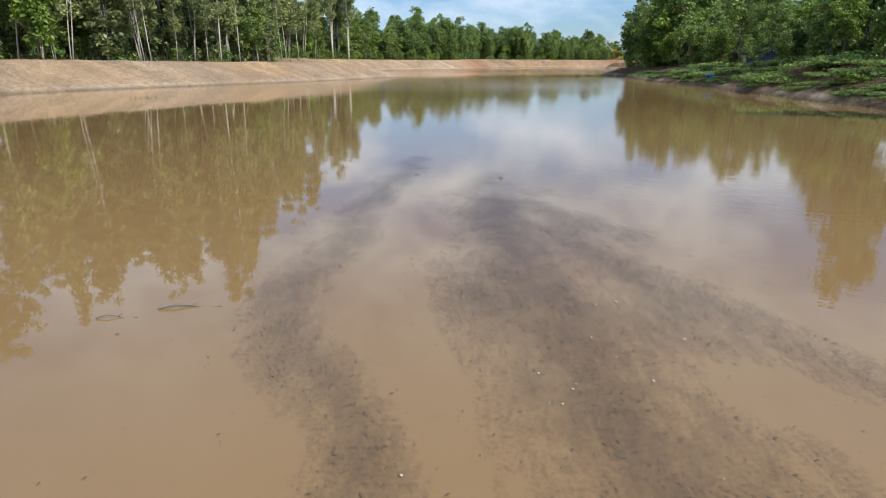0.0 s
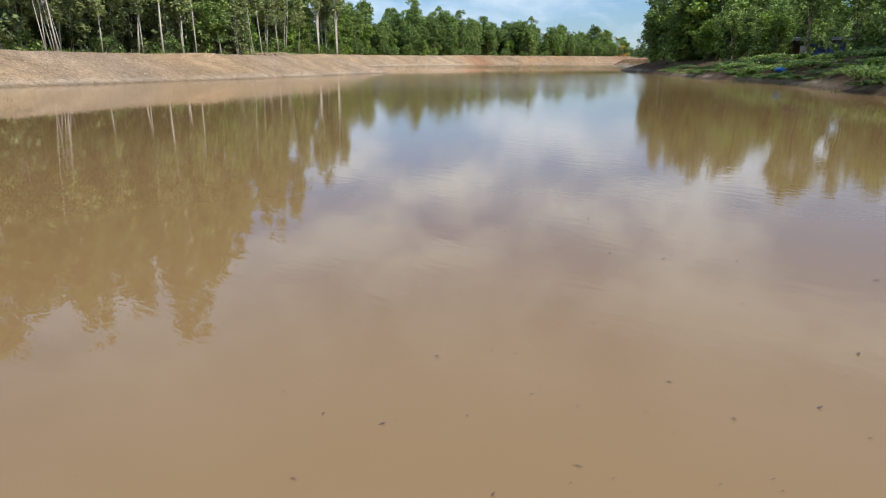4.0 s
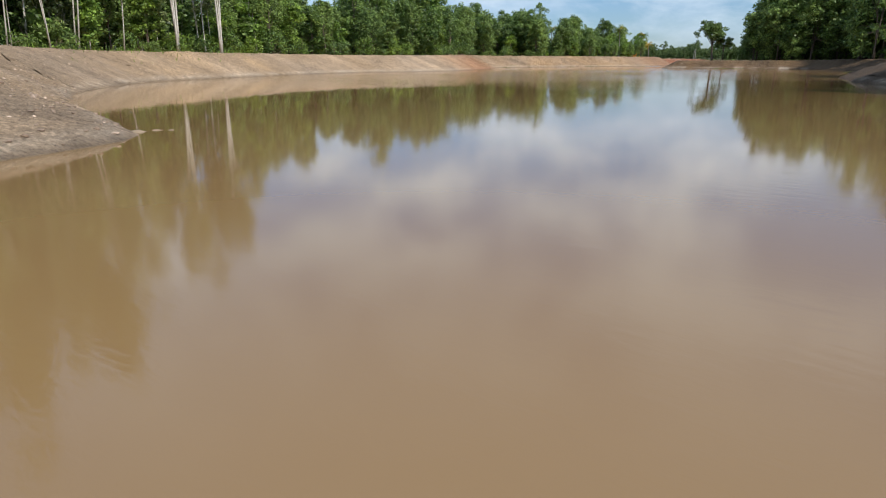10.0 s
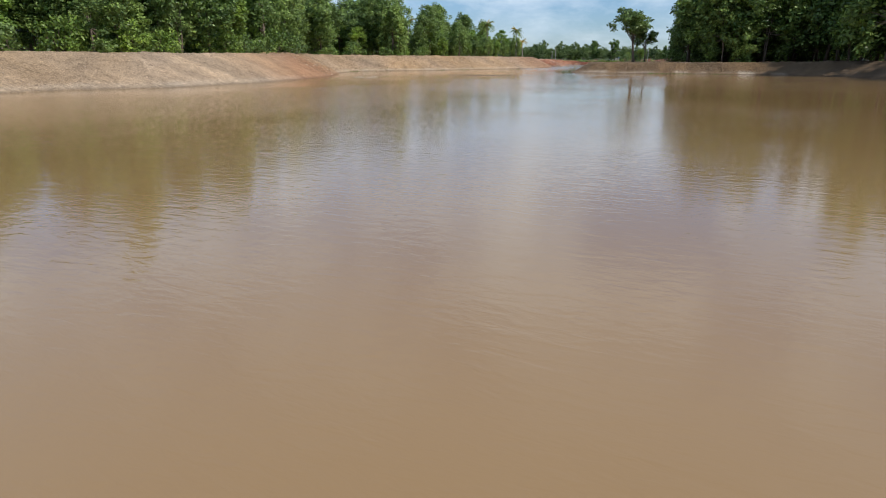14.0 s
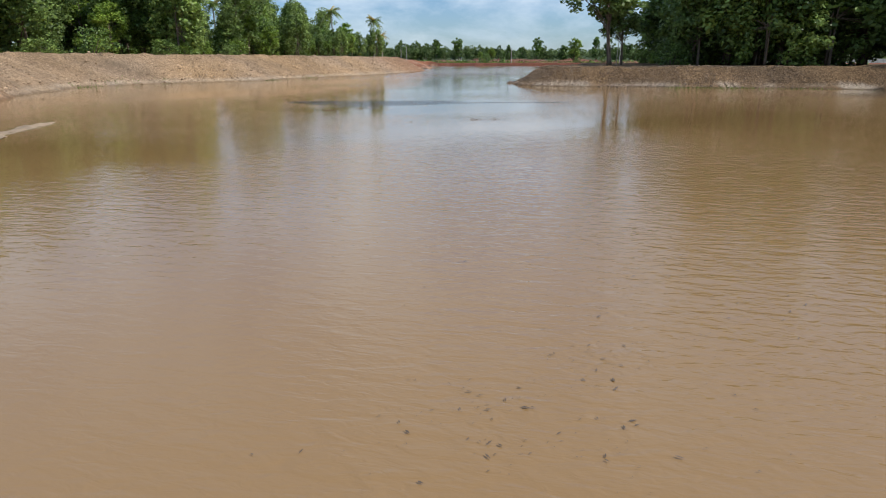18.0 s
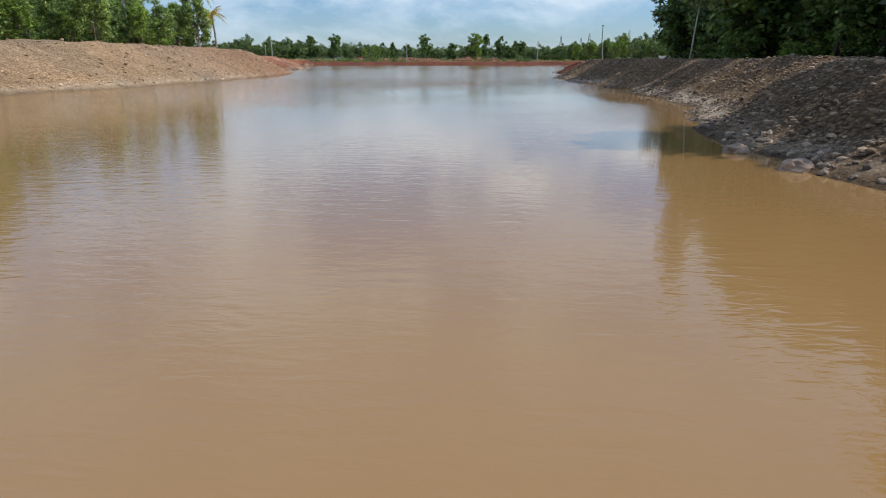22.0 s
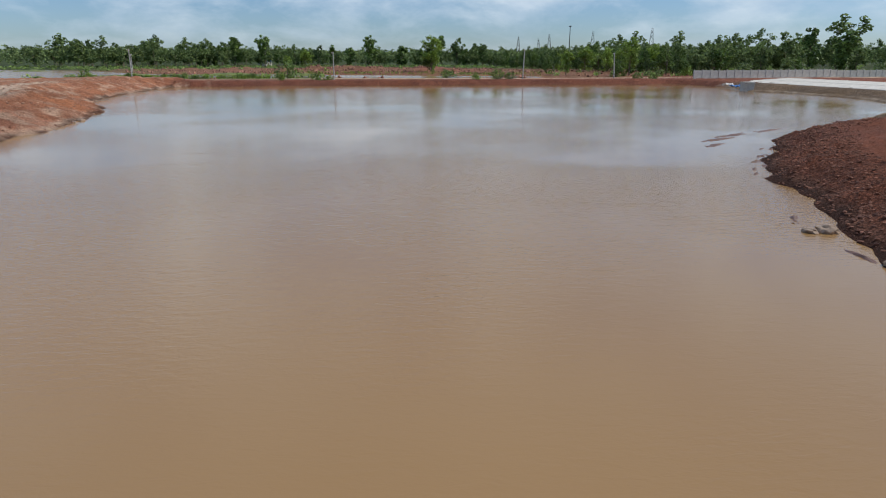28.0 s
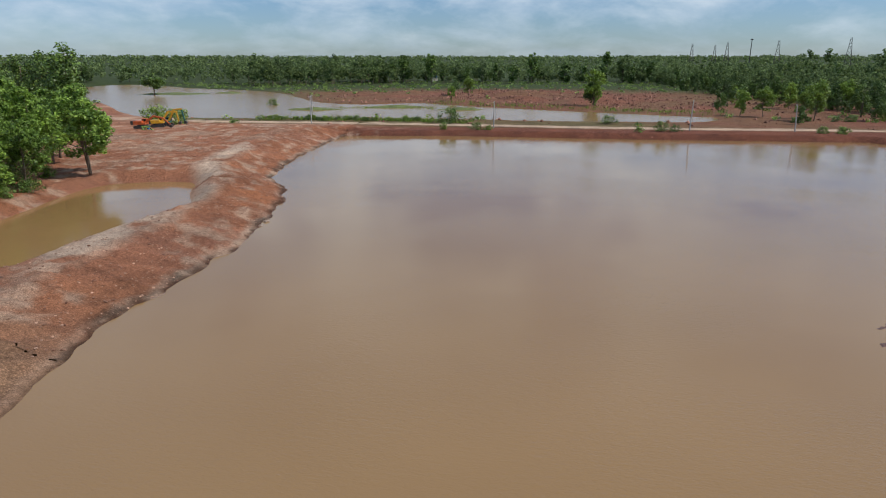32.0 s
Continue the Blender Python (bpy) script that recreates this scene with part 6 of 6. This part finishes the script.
def boulder(x, y, z, size, seed):
    bm = bmesh.new()
    bmesh.ops.create_icosphere(bm, subdivisions=3, radius=size)
    for v in bm.verts:
        n = noise.noise(v.co * (1.6 / size) + Vector((seed, 0, 0))) + 0.4 * noise.noise(v.co * (4.5 / size) + Vector((seed, 3, 0)))
        v.co = Vector((v.co.x * 1.2, v.co.y, v.co.z * 0.65)) * (1 + 0.35 * n)
    ob = part("boulder", bm, STONE)
    tagged(ob, "muddy brown boulder at the water's edge", "boulder", "shore boulders")
    ob.matrix_basis = pose(x, y, z, 0, 0, seed * 40)


for n, (x, y, s) in enumerate([(123.1, 301.7, 0.34), (122.6, 302.1, 0.22), (120.2, 299.2, 0.28), (119.2, 298.6, 0.18), (61.0, 245.6, 0.25), (60.2, 243.2, 0.3), (62.3, 247.2, 0.2), (90.2, 271.7, 0.32), (86.2, 266.8, 0.25), (118.3, 364.6, 0.3), (117.2, 363.0, 0.2)]):
    boulder(x, y, 0.02, s, n + 1)


def clod_bar(x, y, long, wide, yaw, mat, label):
    """A low wet strip of mud just above the water."""
    bm = bmesh.new()
    bmesh.ops.create_grid(bm, x_segments=44, y_segments=20, size=0.5)
    for v in bm.verts:
        r = math.hypot(v.co.x * 2, v.co.y * 2)
        px, py = v.co.x * long, v.co.y * wide
        n = noise.noise(Vector((px * 1.6 + x, py * 3.0, y))) + 0.6 * noise.noise(Vector((px * 5 + x, py * 7, y)))
        v.co = Vector((px, py, 0.07 * (1 - r) + 0.06 * n - 0.02))
    ob = part("mud_bar", bm, mat, smooth=True)
    tagged(ob, label, "mud bar", "mud bars")
    ob.matrix_basis = pose(x, y, 0.0, 0, 0, yaw)


MUD_WET = plain("wet_mud", (0.115, 0.052, 0.036), 0.55, 0, 0.35, 3.0, 0.02)
for x, y, l, w, a in [(143.2, 314.0, 3.0, 0.7, 5), (146.5, 315.2, 3.6, 0.8, -5), (150.0, 315.6, 4.5, 0.9, -4), (156, 314.8, 5, 0.9, -6)]:
    clod_bar(x, y, l * 1.25, w, a, MUD_WET, "low wet bar of dark mud off the spit")


edge = glide(SHORE_SPIT[3:], 0.5)
for n in range(16):
    k = int(rng.integers(1, len(edge) - 1))
    way = edge[k + 1] - edge[k - 1]
    way = way / np.hypot(*way)
    p = edge[k] + np.array([way[1], -way[0]]) * rng.uniform(0.0, 0.9)
    clod_bar(p[0], p[1], rng.uniform(0.7, 2.0), rng.uniform(0.15, 0.4), math.degrees(math.atan2(way[1], way[0])) + rng.uniform(-12, 12), MUD_WET, "low wet bar of dark mud off the spit")
PALE_MUD = plain("drying_mud", (0.30, 0.225, 0.145), 0.8, 0, 0.3, 2.0, 0.02)
for x, y, l, w, a in [(19.0, 214.6, 3.6, 1.0, 75), (19.9, 217.6, 4.2, 0.9, 70), (18.2, 217.5, 5.0, 1.4, 80)]:
    clod_bar(x, y, l, w, a, PALE_MUD, "low bar of drying mud beside the bank")


def density(x, y, lines, seed, thick):
    """How thickly litter lies at each place, from drift lines (points, half width, share): torn and drawn out along the drift."""
    wx, wy = x + 0.30 * layered(x * 1.1, y * 0.7, seed, 4), y + 0.30 * layered(x * 0.9 + 9, y * 0.8, seed + 5, 4)
    open_ = np.ones(len(x))
    for pts, width, share in lines:
        d, _ = from_line(wx, wy, glide(pts, 0.3), False)
        open_ *= 1 - min(1.0, thick * share) * np.exp(-((d / (1.4 * width)) ** 2))
    torn = layered(x * 2.6 + 0.5 * y, y * 0.9, seed + 11, 5) + 0.5 * layered(x * 6, y * 5, seed + 17, 3)
    return np.clip((1 - open_) * (1.0 + 0.88 * torn), 0, 1)


def flakes(name, lines, count, lo, hi, mat, label, seed, z=0.006, spread=0.55):
    """Floating bits strewn along drift lines: (points, half width, share)."""
    r = np.random.default_rng(seed)
    out = []
    total = sum(one[2] for one in lines)
    for pts, width, share in lines:
        edge = glide(pts, 0.06)
        n = int(count * share / total)
        k = r.integers(len(edge), size=n)
        p = edge[k] + r.normal(0, 1, (n, 2)) * width * spread
        clump = layered(p[:, 0] * 3.2, p[:, 1] * 3.2, seed, 4)
        p = p[r.random(n) < np.clip(0.42 + 2.4 * clump, 0.04, 1)]
        out.append(p)
    p = np.concatenate(out)
    strew(name, p, r, lo, hi, mat, label, z)


def strew(name, p, r, lo, hi, mat, label, z):
    """Small flat bits at the given places."""
    n = len(p)
    a = r.uniform(0, math.pi, n)
    long = lo + (hi - lo) * r.random(n) ** 4
    wide = long * r.uniform(0.12, 0.42, n) * (2.0 if mat is DRY else 1.0)
    u = np.stack([np.cos(a), np.sin(a), np.zeros(n)], 1) * long[:, None]
    w = np.stack([-np.sin(a), np.cos(a), np.zeros(n)], 1) * wide[:, None]
    c = np.column_stack([p, z + 0.006 * r.random(n)])
    quads = np.stack([c - u, c - w * 0.9 + u * 0.2, c + u, c + w + 0.1 * u], 1)
    quads[:, 0, 2] -= 0.003
    tagged(new(name, quads_mesh(name, quads, mat)), label, "litter", kind="stuff")


FIELDS = {}


def litter_field(lines, bounds, step, thick):
    """The density on a grid, worked out once for each patch of litter."""
    if bounds not in FIELDS:
        gx, gy = np.meshgrid(np.arange(bounds[0], bounds[1], step), np.arange(bounds[2], bounds[3], step))
        FIELDS[bounds] = gx, gy, density(gx.ravel(), gy.ravel(), lines, 301, thick).reshape(gx.shape)
    return FIELDS[bounds]


def strewn_field(name, lines, count, lo, hi, mat, label, seed, bounds, step, thick, z=0.006):
    """Floating bits wherever the drift lines have left litter."""
    r = np.random.default_rng(seed)
    gx, gy, cover = litter_field(lines, bounds, step, thick)
    x, y = r.uniform(gx[0, 0], gx[0, -1], count), r.uniform(gy[0, 0], gy[-1, 0], count)
    here = cover[((y - gy[0, 0]) / step).astype(int), ((x - gx[0, 0]) / step).astype(int)]
    keep = r.random(count) < here**1.5
    strew(name, np.stack([x[keep], y[keep]], 1), r, lo, hi, mat, label, z)


LITTER, SCUM_AREA = (-3.2, 4.4, 3.4, 19.0), (32.0, 46.0, 218.4, 227.4)
BANDS = [
    ([(-0.4, 4.6), (-0.5, 5.3), (-0.68, 5.9), (-0.95, 6.4), (-1.3, 7.0), (-1.55, 7.7), (-1.62, 8.5), (-1.5, 9.4), (-1.35, 10.5), (-1.25, 11.8), (-1.0, 13.5), (-0.75, 15.3), (-0.6, 17.5)], 0.27, 0.85),
    ([(1.15, 4.4), (1.1, 5.2), (1.0, 5.9), (0.9, 6.6), (0.82, 7.4), (0.7, 8.2), (0.6, 8.8)], 0.40, 1.0),
    ([(0.62, 8.0), (0.52, 8.8), (0.5, 9.6), (0.6, 10.6), (0.72, 11.5), (0.8, 12.6)], 0.40, 0.95),
    ([(0.72, 12.0), (0.82, 12.9), (0.92, 14.1), (1.08, 15.6)], 0.2, 0.7),
    ([(0.6, 11.7), (1.05, 11.2), (1.5, 10.7), (1.9, 9.6), (2.15, 8.8), (2.4, 7.8), (2.7, 7.0), (3.05, 6.2)], 0.27, 0.9),
    ([(0.85, 12.6), (1.3, 12.1), (1.7, 11.6), (1.95, 11.1), (2.2, 10.6), (2.5, 10.0)], 0.30, 0.8),
    ([(0.95, 10.6), (0.98, 9.3), (1.2, 8.4), (1.45, 7.9), (1.8, 7.4), (2.2, 6.7)], 0.28, 0.85),
    ([(1.3, 7.0), (1.5, 6.2), (1.75, 5.5), (1.95, 4.8)], 0.26, 0.75),
    ([(0.4, 13.1), (0.8, 13.6), (1.2, 13.9), (1.5, 13.5), (1.9, 12.9)], 0.32, 0.6),
    ([(-2.4, 5.0), (-1.0, 7.0), (1.0, 10.0), (2.0, 14.0), (1.0, 20.0)], 1.6, 0.12),
]
strewn_field("drift_litter", BANDS[:9], 520000, 0.002, 0.014, DRIFT, "dark bits of rotted leaf litter drifting on the water", 21, LITTER, 0.07, 0.62)
strewn_field("coarse_litter", BANDS[:9], 34000, 0.006, 0.025, DRIFT, "dark twigs and leaves among the drifting litter", 28, LITTER, 0.07, 0.62, 0.01)
flakes("stray_litter", BANDS[9:], 1500, 0.003, 0.02, DRIFT, "stray dark bits drifting on the water", 29)
flakes("pale_litter", BANDS, 620, 0.005, 0.017, DRY, "pale dry leaves and scraps floating on the water", 22, 0.014)


def film(name, lines, label, bounds, step, thick, mat):
    """A thin sheet of litter just on the water, as thick as the drift lines have left it."""
    gx, gy, cover = litter_field(lines, bounds, step, thick)
    xs, ys, cover = gx[0], gy[:, 0], cover.ravel()
    c = (np.arange(len(ys) - 1)[:, None] * len(xs) + np.arange(len(xs) - 1)[None]).ravel()
    faces = np.stack([c, c + 1, c + 1 + len(xs), c + len(xs)], 1)
    faces = faces[cover[faces].max(1) > 0.02]
    used, back_ = np.unique(faces, return_inverse=True)
    me = bpy.data.meshes.new(name)
    me.from_pydata(np.stack([gx.ravel()[used], gy.ravel()[used], np.full(len(used), 0.002)], 1).tolist(), [], back_.reshape(-1, 4).tolist())
    paint = me.color_attributes.new("cover", "FLOAT_COLOR", "POINT")
    paint.data.foreach_set("color", np.repeat(cover[used][:, None], 4, 1).astype(np.float32).ravel())
    lines_ = me.attributes.new("lane", "FLOAT_VECTOR", "POINT")
    lines_.data.foreach_set("vector", np.stack([gx.ravel()[used] * 3.0, gy.ravel()[used] * 0.9, np.zeros(len(used))], 1).astype(np.float32).ravel())
    me.materials.append(mat)
    tagged(new(name, me), label, "litter", kind="stuff")


film("litter_film", BANDS[:9], "thin dark film of rotted leaf litter on the water", LITTER, 0.07, 0.62, FILM)
SCUM = [
    ([(33.2, 224.6), (34.2, 223.5), (35.1, 222.9), (36.1, 222.5), (37.4, 222.3), (38.6, 221.9), (39.4, 221.3)], 0.50, 1.6),
    ([(33.3, 221.8), (34.2, 221.9), (34.8, 221.95), (35.3, 221.7), (36.2, 221.45), (37.3, 221.4), (38.3, 221.05)], 0.26, 1.5),
    ([(34.7, 222.0), (34.65, 221.5), (34.58, 221.0), (34.56, 220.6), (34.5, 220.25), (34.35, 220.0), (34.15, 219.8), (33.9, 219.55)], 0.17, 1.6),
    ([(34.55, 220.55), (34.7, 220.3), (34.82, 220.05), (34.9, 219.9)], 0.13, 1.4),
    ([(33.75, 220.35), (33.95, 220.3), (34.15, 220.28), (34.32, 220.2), (34.48, 220.06)], 0.13, 1.4),
    ([(39.0, 221.5), (39.8, 221.3), (40.8, 221.1), (42.2, 220.5), (43.5, 219.7), (45.5, 218.6)], 0.30, 1.1),
    ([(33.0, 226.4), (34.4, 225.3), (36.0, 224.4), (38.0, 223.4), (39.8, 222.4)], 0.75, 1.3),
    ([(30.2, 216.8), (31.0, 216.3), (31.8, 216.1)], 0.12, 0.12),
    ([(32.6, 215.9), (33.4, 215.6), (34.4, 215.5)], 0.08, 0.10),
    ([(30.6, 220.4), (32.0, 219.8), (33.5, 219.9)], 0.10, 0.10),
    ([(34.74, 219.56), (34.78, 219.53), (34.83, 219.5)], 0.03, 0.06),
    ([(31.0, 212.0), (32.6, 212.6), (34.0, 212.2), (35.4, 212.0)], 0.4, 0.05),
]
strewn_field("scum", SCUM[:7], 300000, 0.003, 0.014, ALGAE, "dark scum and rotted litter on the water", 23, SCUM_AREA, 0.06, 0.72, 0.004)
flakes("stray_scum", SCUM[7:], 4000, 0.003, 0.012, ALGAE, "stray dark scum on the water", 30, 0.004)
film("scum_film", SCUM[:7], "thin dark film of scum on the water", SCUM_AREA, 0.06, 0.72, SCUM_FILM)
flakes("pale_scraps", SCUM[4:5] + SCUM[11:12] + [([(34.9, 219.58), (35.2, 219.68), (35.49, 219.67), (35.7, 219.74)], 0.035, 2.6), ([(35.7, 219.74), (36.15, 219.8), (37.36, 220.25), (38.0, 220.27)], 0.05, 0.8)], 300, 0.006, 0.024, DRY, "pale scraps of foam and leaf on the water", 24, 0.014)
flakes("reed_litter", [([(5.3, 54.2), (6.1, 54.0), (6.9, 54.4)], 0.34, 1.0), ([(5.6, 55.0), (6.3, 55.2), (7.2, 54.9)], 0.25, 0.6)], 1300, 0.01, 0.07, DRIFT, "small raft of twigs floating on the lake", 25)


def stick(x, y, yaw, long, thick, label):
    line = [(long * (t - 0.5), 0.05 * long * math.sin(4 * t), 0.01 + 0.02 * math.sin(6 * t)) for t in (0, 0.25, 0.5, 0.75, 1)]
    ob = part("stick", merged([tube(line, [thick * (1 - 0.5 * n / 4) for n in range(5)], 6), tube([line[2], (line[2][0] + 0.12 * long, 0.1 * long, 0.03)], [thick * 0.5, thick * 0.2], 5)]), TIMBER)
    tagged(ob, label, "stick")
    ob.matrix_basis = pose(x, y, 0, 0, 0, yaw)


for x, y, a, l, t in [(-2.35, 7.85, 10, 0.55, 0.012), (-2.9, 7.6, 8, 0.35, 0.008), (35.2, 212.1, -35, 0.45, 0.014), (35.9, 211.8, -30, 0.35, 0.01), (33.2, 212.4, 40, 0.22, 0.012), (32.6, 212.6, 10, 0.18, 0.009), (1.1, 14.6, 130, 0.14, 0.01), (-0.5, 15.0, 20, 0.16, 0.01), (32.1, 219.7, -30, 0.9, 0.02), (33.6, 219.9, 0, 0.5, 0.012), (1.5, 4.7, 120, 0.3, 0.01)]:
    stick(x, y, a, l, t, "thin weathered stick floating on the water")


def sandal(x, y, yaw):
    bm = bmesh.new()
    n = 18
    rim = []
    for k in range(n):
        a = 2 * math.pi * k / n
        rim.append((0.07 * math.cos(a), 0.028 * math.sin(a) * (1 + 0.18 * math.cos(a))))
    top_ = [bm.verts.new((px, py, 0.016)) for px, py in rim]
    low_ = [bm.verts.new((px * 0.97, py * 0.97, 0.004)) for px, py in rim]
    bm.faces.new(top_)
    bm.faces.new(low_[::-1])
    for k in range(n):
        bm.faces.new([low_[k], low_[(k + 1) % n], top_[(k + 1) % n], top_[k]])
    ob = part("sandal_sole", bm, WHITE)
    tagged(ob, "lost white sandal sole floating in the scum", "sandal")
    ob.matrix_basis = pose(x, y, 0.004, 0, 0, yaw) @ Matrix.Scale(0.84, 4)


sandal(34.2, 220.3, -35)


def grass_strip(name, lines, count, tall, mat, label, seed, level=None):
    """Upright blades along lines, as one mass."""
    r = np.random.default_rng(seed)
    pts = np.concatenate([glide(pts, 0.3)[r.integers(len(glide(pts, 0.3)), size=int(count * s))] + r.normal(0, w, (int(count * s), 2)) for pts, w, s in lines])
    z = np.full(len(pts), level) if level is not None else np.maximum(lie(pts[:, 0], pts[:, 1])[0], 0.0)
    keep = r.random(len(pts)) < np.clip(0.45 + 2.2 * layered(pts[:, 0] * 0.5, pts[:, 1] * 0.5, seed, 3), 0.03, 1)
    pts, z = pts[keep], z[keep]
    n = len(pts)
    a = r.uniform(0, math.pi, n)
    h = tall * (0.4 + 0.9 * r.random(n))
    side = np.stack([np.cos(a), np.sin(a), np.zeros(n)], 1) * (0.09 * h)[:, None]
    lean = np.stack([r.normal(0, 0.3, n) * h, r.normal(0, 0.3, n) * h, h], 1)
    c = np.column_stack([pts, z - 0.03])
    tagged(new(name, quads_mesh(name, np.stack([c - side, c + side, c + lean * 0.6 + side * 0.7, c + lean], 1), mat)), label, "grass", kind="stuff")


grass_strip("bank_grass", [([(x + 2.2, y) for x, y in SHORE_SOUTHEAST[5:12]], 1.6, 0.5), ([(30, 60), (31, 75), (34, 90)], 2.2, 0.25), ([(62, 175), (66, 180), (71, 187)], 0.8, 0.1)], 22000, 0.15, GRASS, "green grass and weeds over the bank", 31)
grass_strip("toe_grass", [([(-19.4, 41), (-18, 42.6), (-16.8, 44)], 0.25, 0.10), ([(22, 256), (26, 261), (31, 263.5)], 0.35, 0.25), ([(42, 267.5), (48, 274), (54, 280)], 0.3, 0.2), ([(66, 229), (72, 223.6), (76, 218)], 0.5, 0.45)], 2600, 0.16, GRASS, "sparse grass along the waterline", 32)
grass_strip("crest_weeds", [([(-38, 60), (-28, 74), (-21, 88), (-18, 96)], 1.2, 0.2), ([(-31, 130), (-28, 145), (-24, 160), (-22, 175)], 1.5, 0.3), ([(-19, 188), (-8, 203), (3, 220), (9, 240)], 1.5, 0.3), ([(12, 255), (20, 270), (35, 278), (50, 292)], 1.5, 0.2)], 4500, 0.35, GRASS, "tall weeds along the crest of the bank", 33)
grass_strip("road_verge", [([(150, 478), (163, 469), (180, 455), (195, 441)], 1.6, 0.3), ([(176, 508), (190, 512), (205, 505), (221, 482)], 2.6, 0.45), ([(225, 520), (246, 480), (262, 445), (275, 425)], 4.0, 0.25)], 15000, 0.9, GRASS, "tall green grass beside the flood water", 34)


flakes("floating_bits", [([(22.6, 193.4), (24.0, 193.4), (25.4, 194.0), (27.0, 194.6)], 0.9, 1.0), ([(25, 196.5), (28, 197), (31, 197.5)], 1.4, 0.8), ([(3.0, 9.0), (3.6, 12.0), (3.4, 16.0)], 2.0, 0.9), ([(-2, 10), (0, 14), (2, 18), (3, 24)], 2.2, 0.6)], 2600, 0.007, 0.032, DRIFT, "single dark leaves and bits adrift on the water", 26, 0.008)


def field_cover():
    """Clods, stumps' remains and low scrub on the dug-over field, each as one mass."""
    r = np.random.default_rng(41)
    n = 9000
    p = np.stack([r.normal(270, 55, n), r.normal(510, 48, n)], 1)
    z, _, d = lie(p[:, 0], p[:, 1])
    dry = (from_line(p[:, 0], p[:, 1], FLOOD_LINE)[0] > 2) & (from_line(p[:, 0], p[:, 1], ROAD_LINE, False)[0] > 4) & (d > 14)
    heap = layered(p[:, 0] * 0.09, p[:, 1] * 0.09, 43, 3) > -0.08
    p, z = p[dry & heap], z[dry & heap]
    n = len(p)
    base = np.array([(1, 0, 0), (-0.6, 0.9, 0), (-0.6, -0.9, 0), (0, 0, 0.9), (0.5, 0.6, 0.5), (-0.7, 0.1, 0.6)])
    tri = np.array([(0, 4, 3), (4, 1, 3), (1, 5, 3), (5, 2, 3), (2, 0, 3), (0, 1, 4), (1, 2, 5)])
    size = 0.18 + 0.6 * r.random(n) ** 3
    v = base[None] * (0.6 + 0.8 * r.random((n, 6, 3))) * size[:, None, None] + np.column_stack([p, z - 0.05])[:, None]
    me = bpy.data.meshes.new("field_clods")
    me.from_pydata(v.reshape(-1, 3).tolist(), [], (tri[None] + (np.arange(n) * 6)[:, None, None]).reshape(-1, 3).tolist())
    me.materials.append(stone_material("field_clods", (0.12, 0.05, 0.034), (0.27, 0.13, 0.09)))
    tagged(new("field_clods", me), "heaped red clods on the dug-over field", "clods", kind="stuff")
    m = 2600
    a, far = np.radians(r.uniform(-20, 72, m)), 150 + 330 * r.random(m) ** 0.7
    q = np.stack([100 + far * np.sin(a), 297 + far * np.cos(a)], 1)
    z, _, d = lie(q[:, 0], q[:, 1])
    ok = (from_line(q[:, 0], q[:, 1], FLOOD_LINE)[0] > 1) & (from_line(q[:, 0], q[:, 1], ROAD_LINE, False)[0] > 4) & (d > 14)
    q, z = q[ok], z[ok]
    far = np.hypot(q[:, 0] - 100, q[:, 1] - 297)
    bare = np.exp(-(((q[:, 0] - 275) / 105) ** 2) - ((q[:, 1] - 520) / 100) ** 2)
    thin = r.random(len(q)) < np.clip((far - 200) / 200, 0.25, 1) * np.clip(1.05 - 1.6 * bare, 0.04, 1)
    q, z = q[thin], z[thin]
    quads = leaf_quads(np.column_stack([q, z + 0.5]), 0.45, (1.5, 1.5, 0.8), 0.0, 26, 0.7, 44)
    tagged(new("scrub", quads_mesh("scrub", quads, LEAF_BROAD)), "low green scrub scattered over the field", "scrub", kind="stuff")


field_cover()
for x, y, l, w, a in [(-6.8, 100.9, 2.6, 0.7, 20), (-7.6, 99.6, 2.2, 0.9, 35)]:
    clod_bar(x, y, l, w, a, PALE_MUD, "low bar of drying mud at the tip of the bank")

for ob in STORE:
    for o in (*ob.children_recursive, ob):
        bpy.data.objects.remove(o)
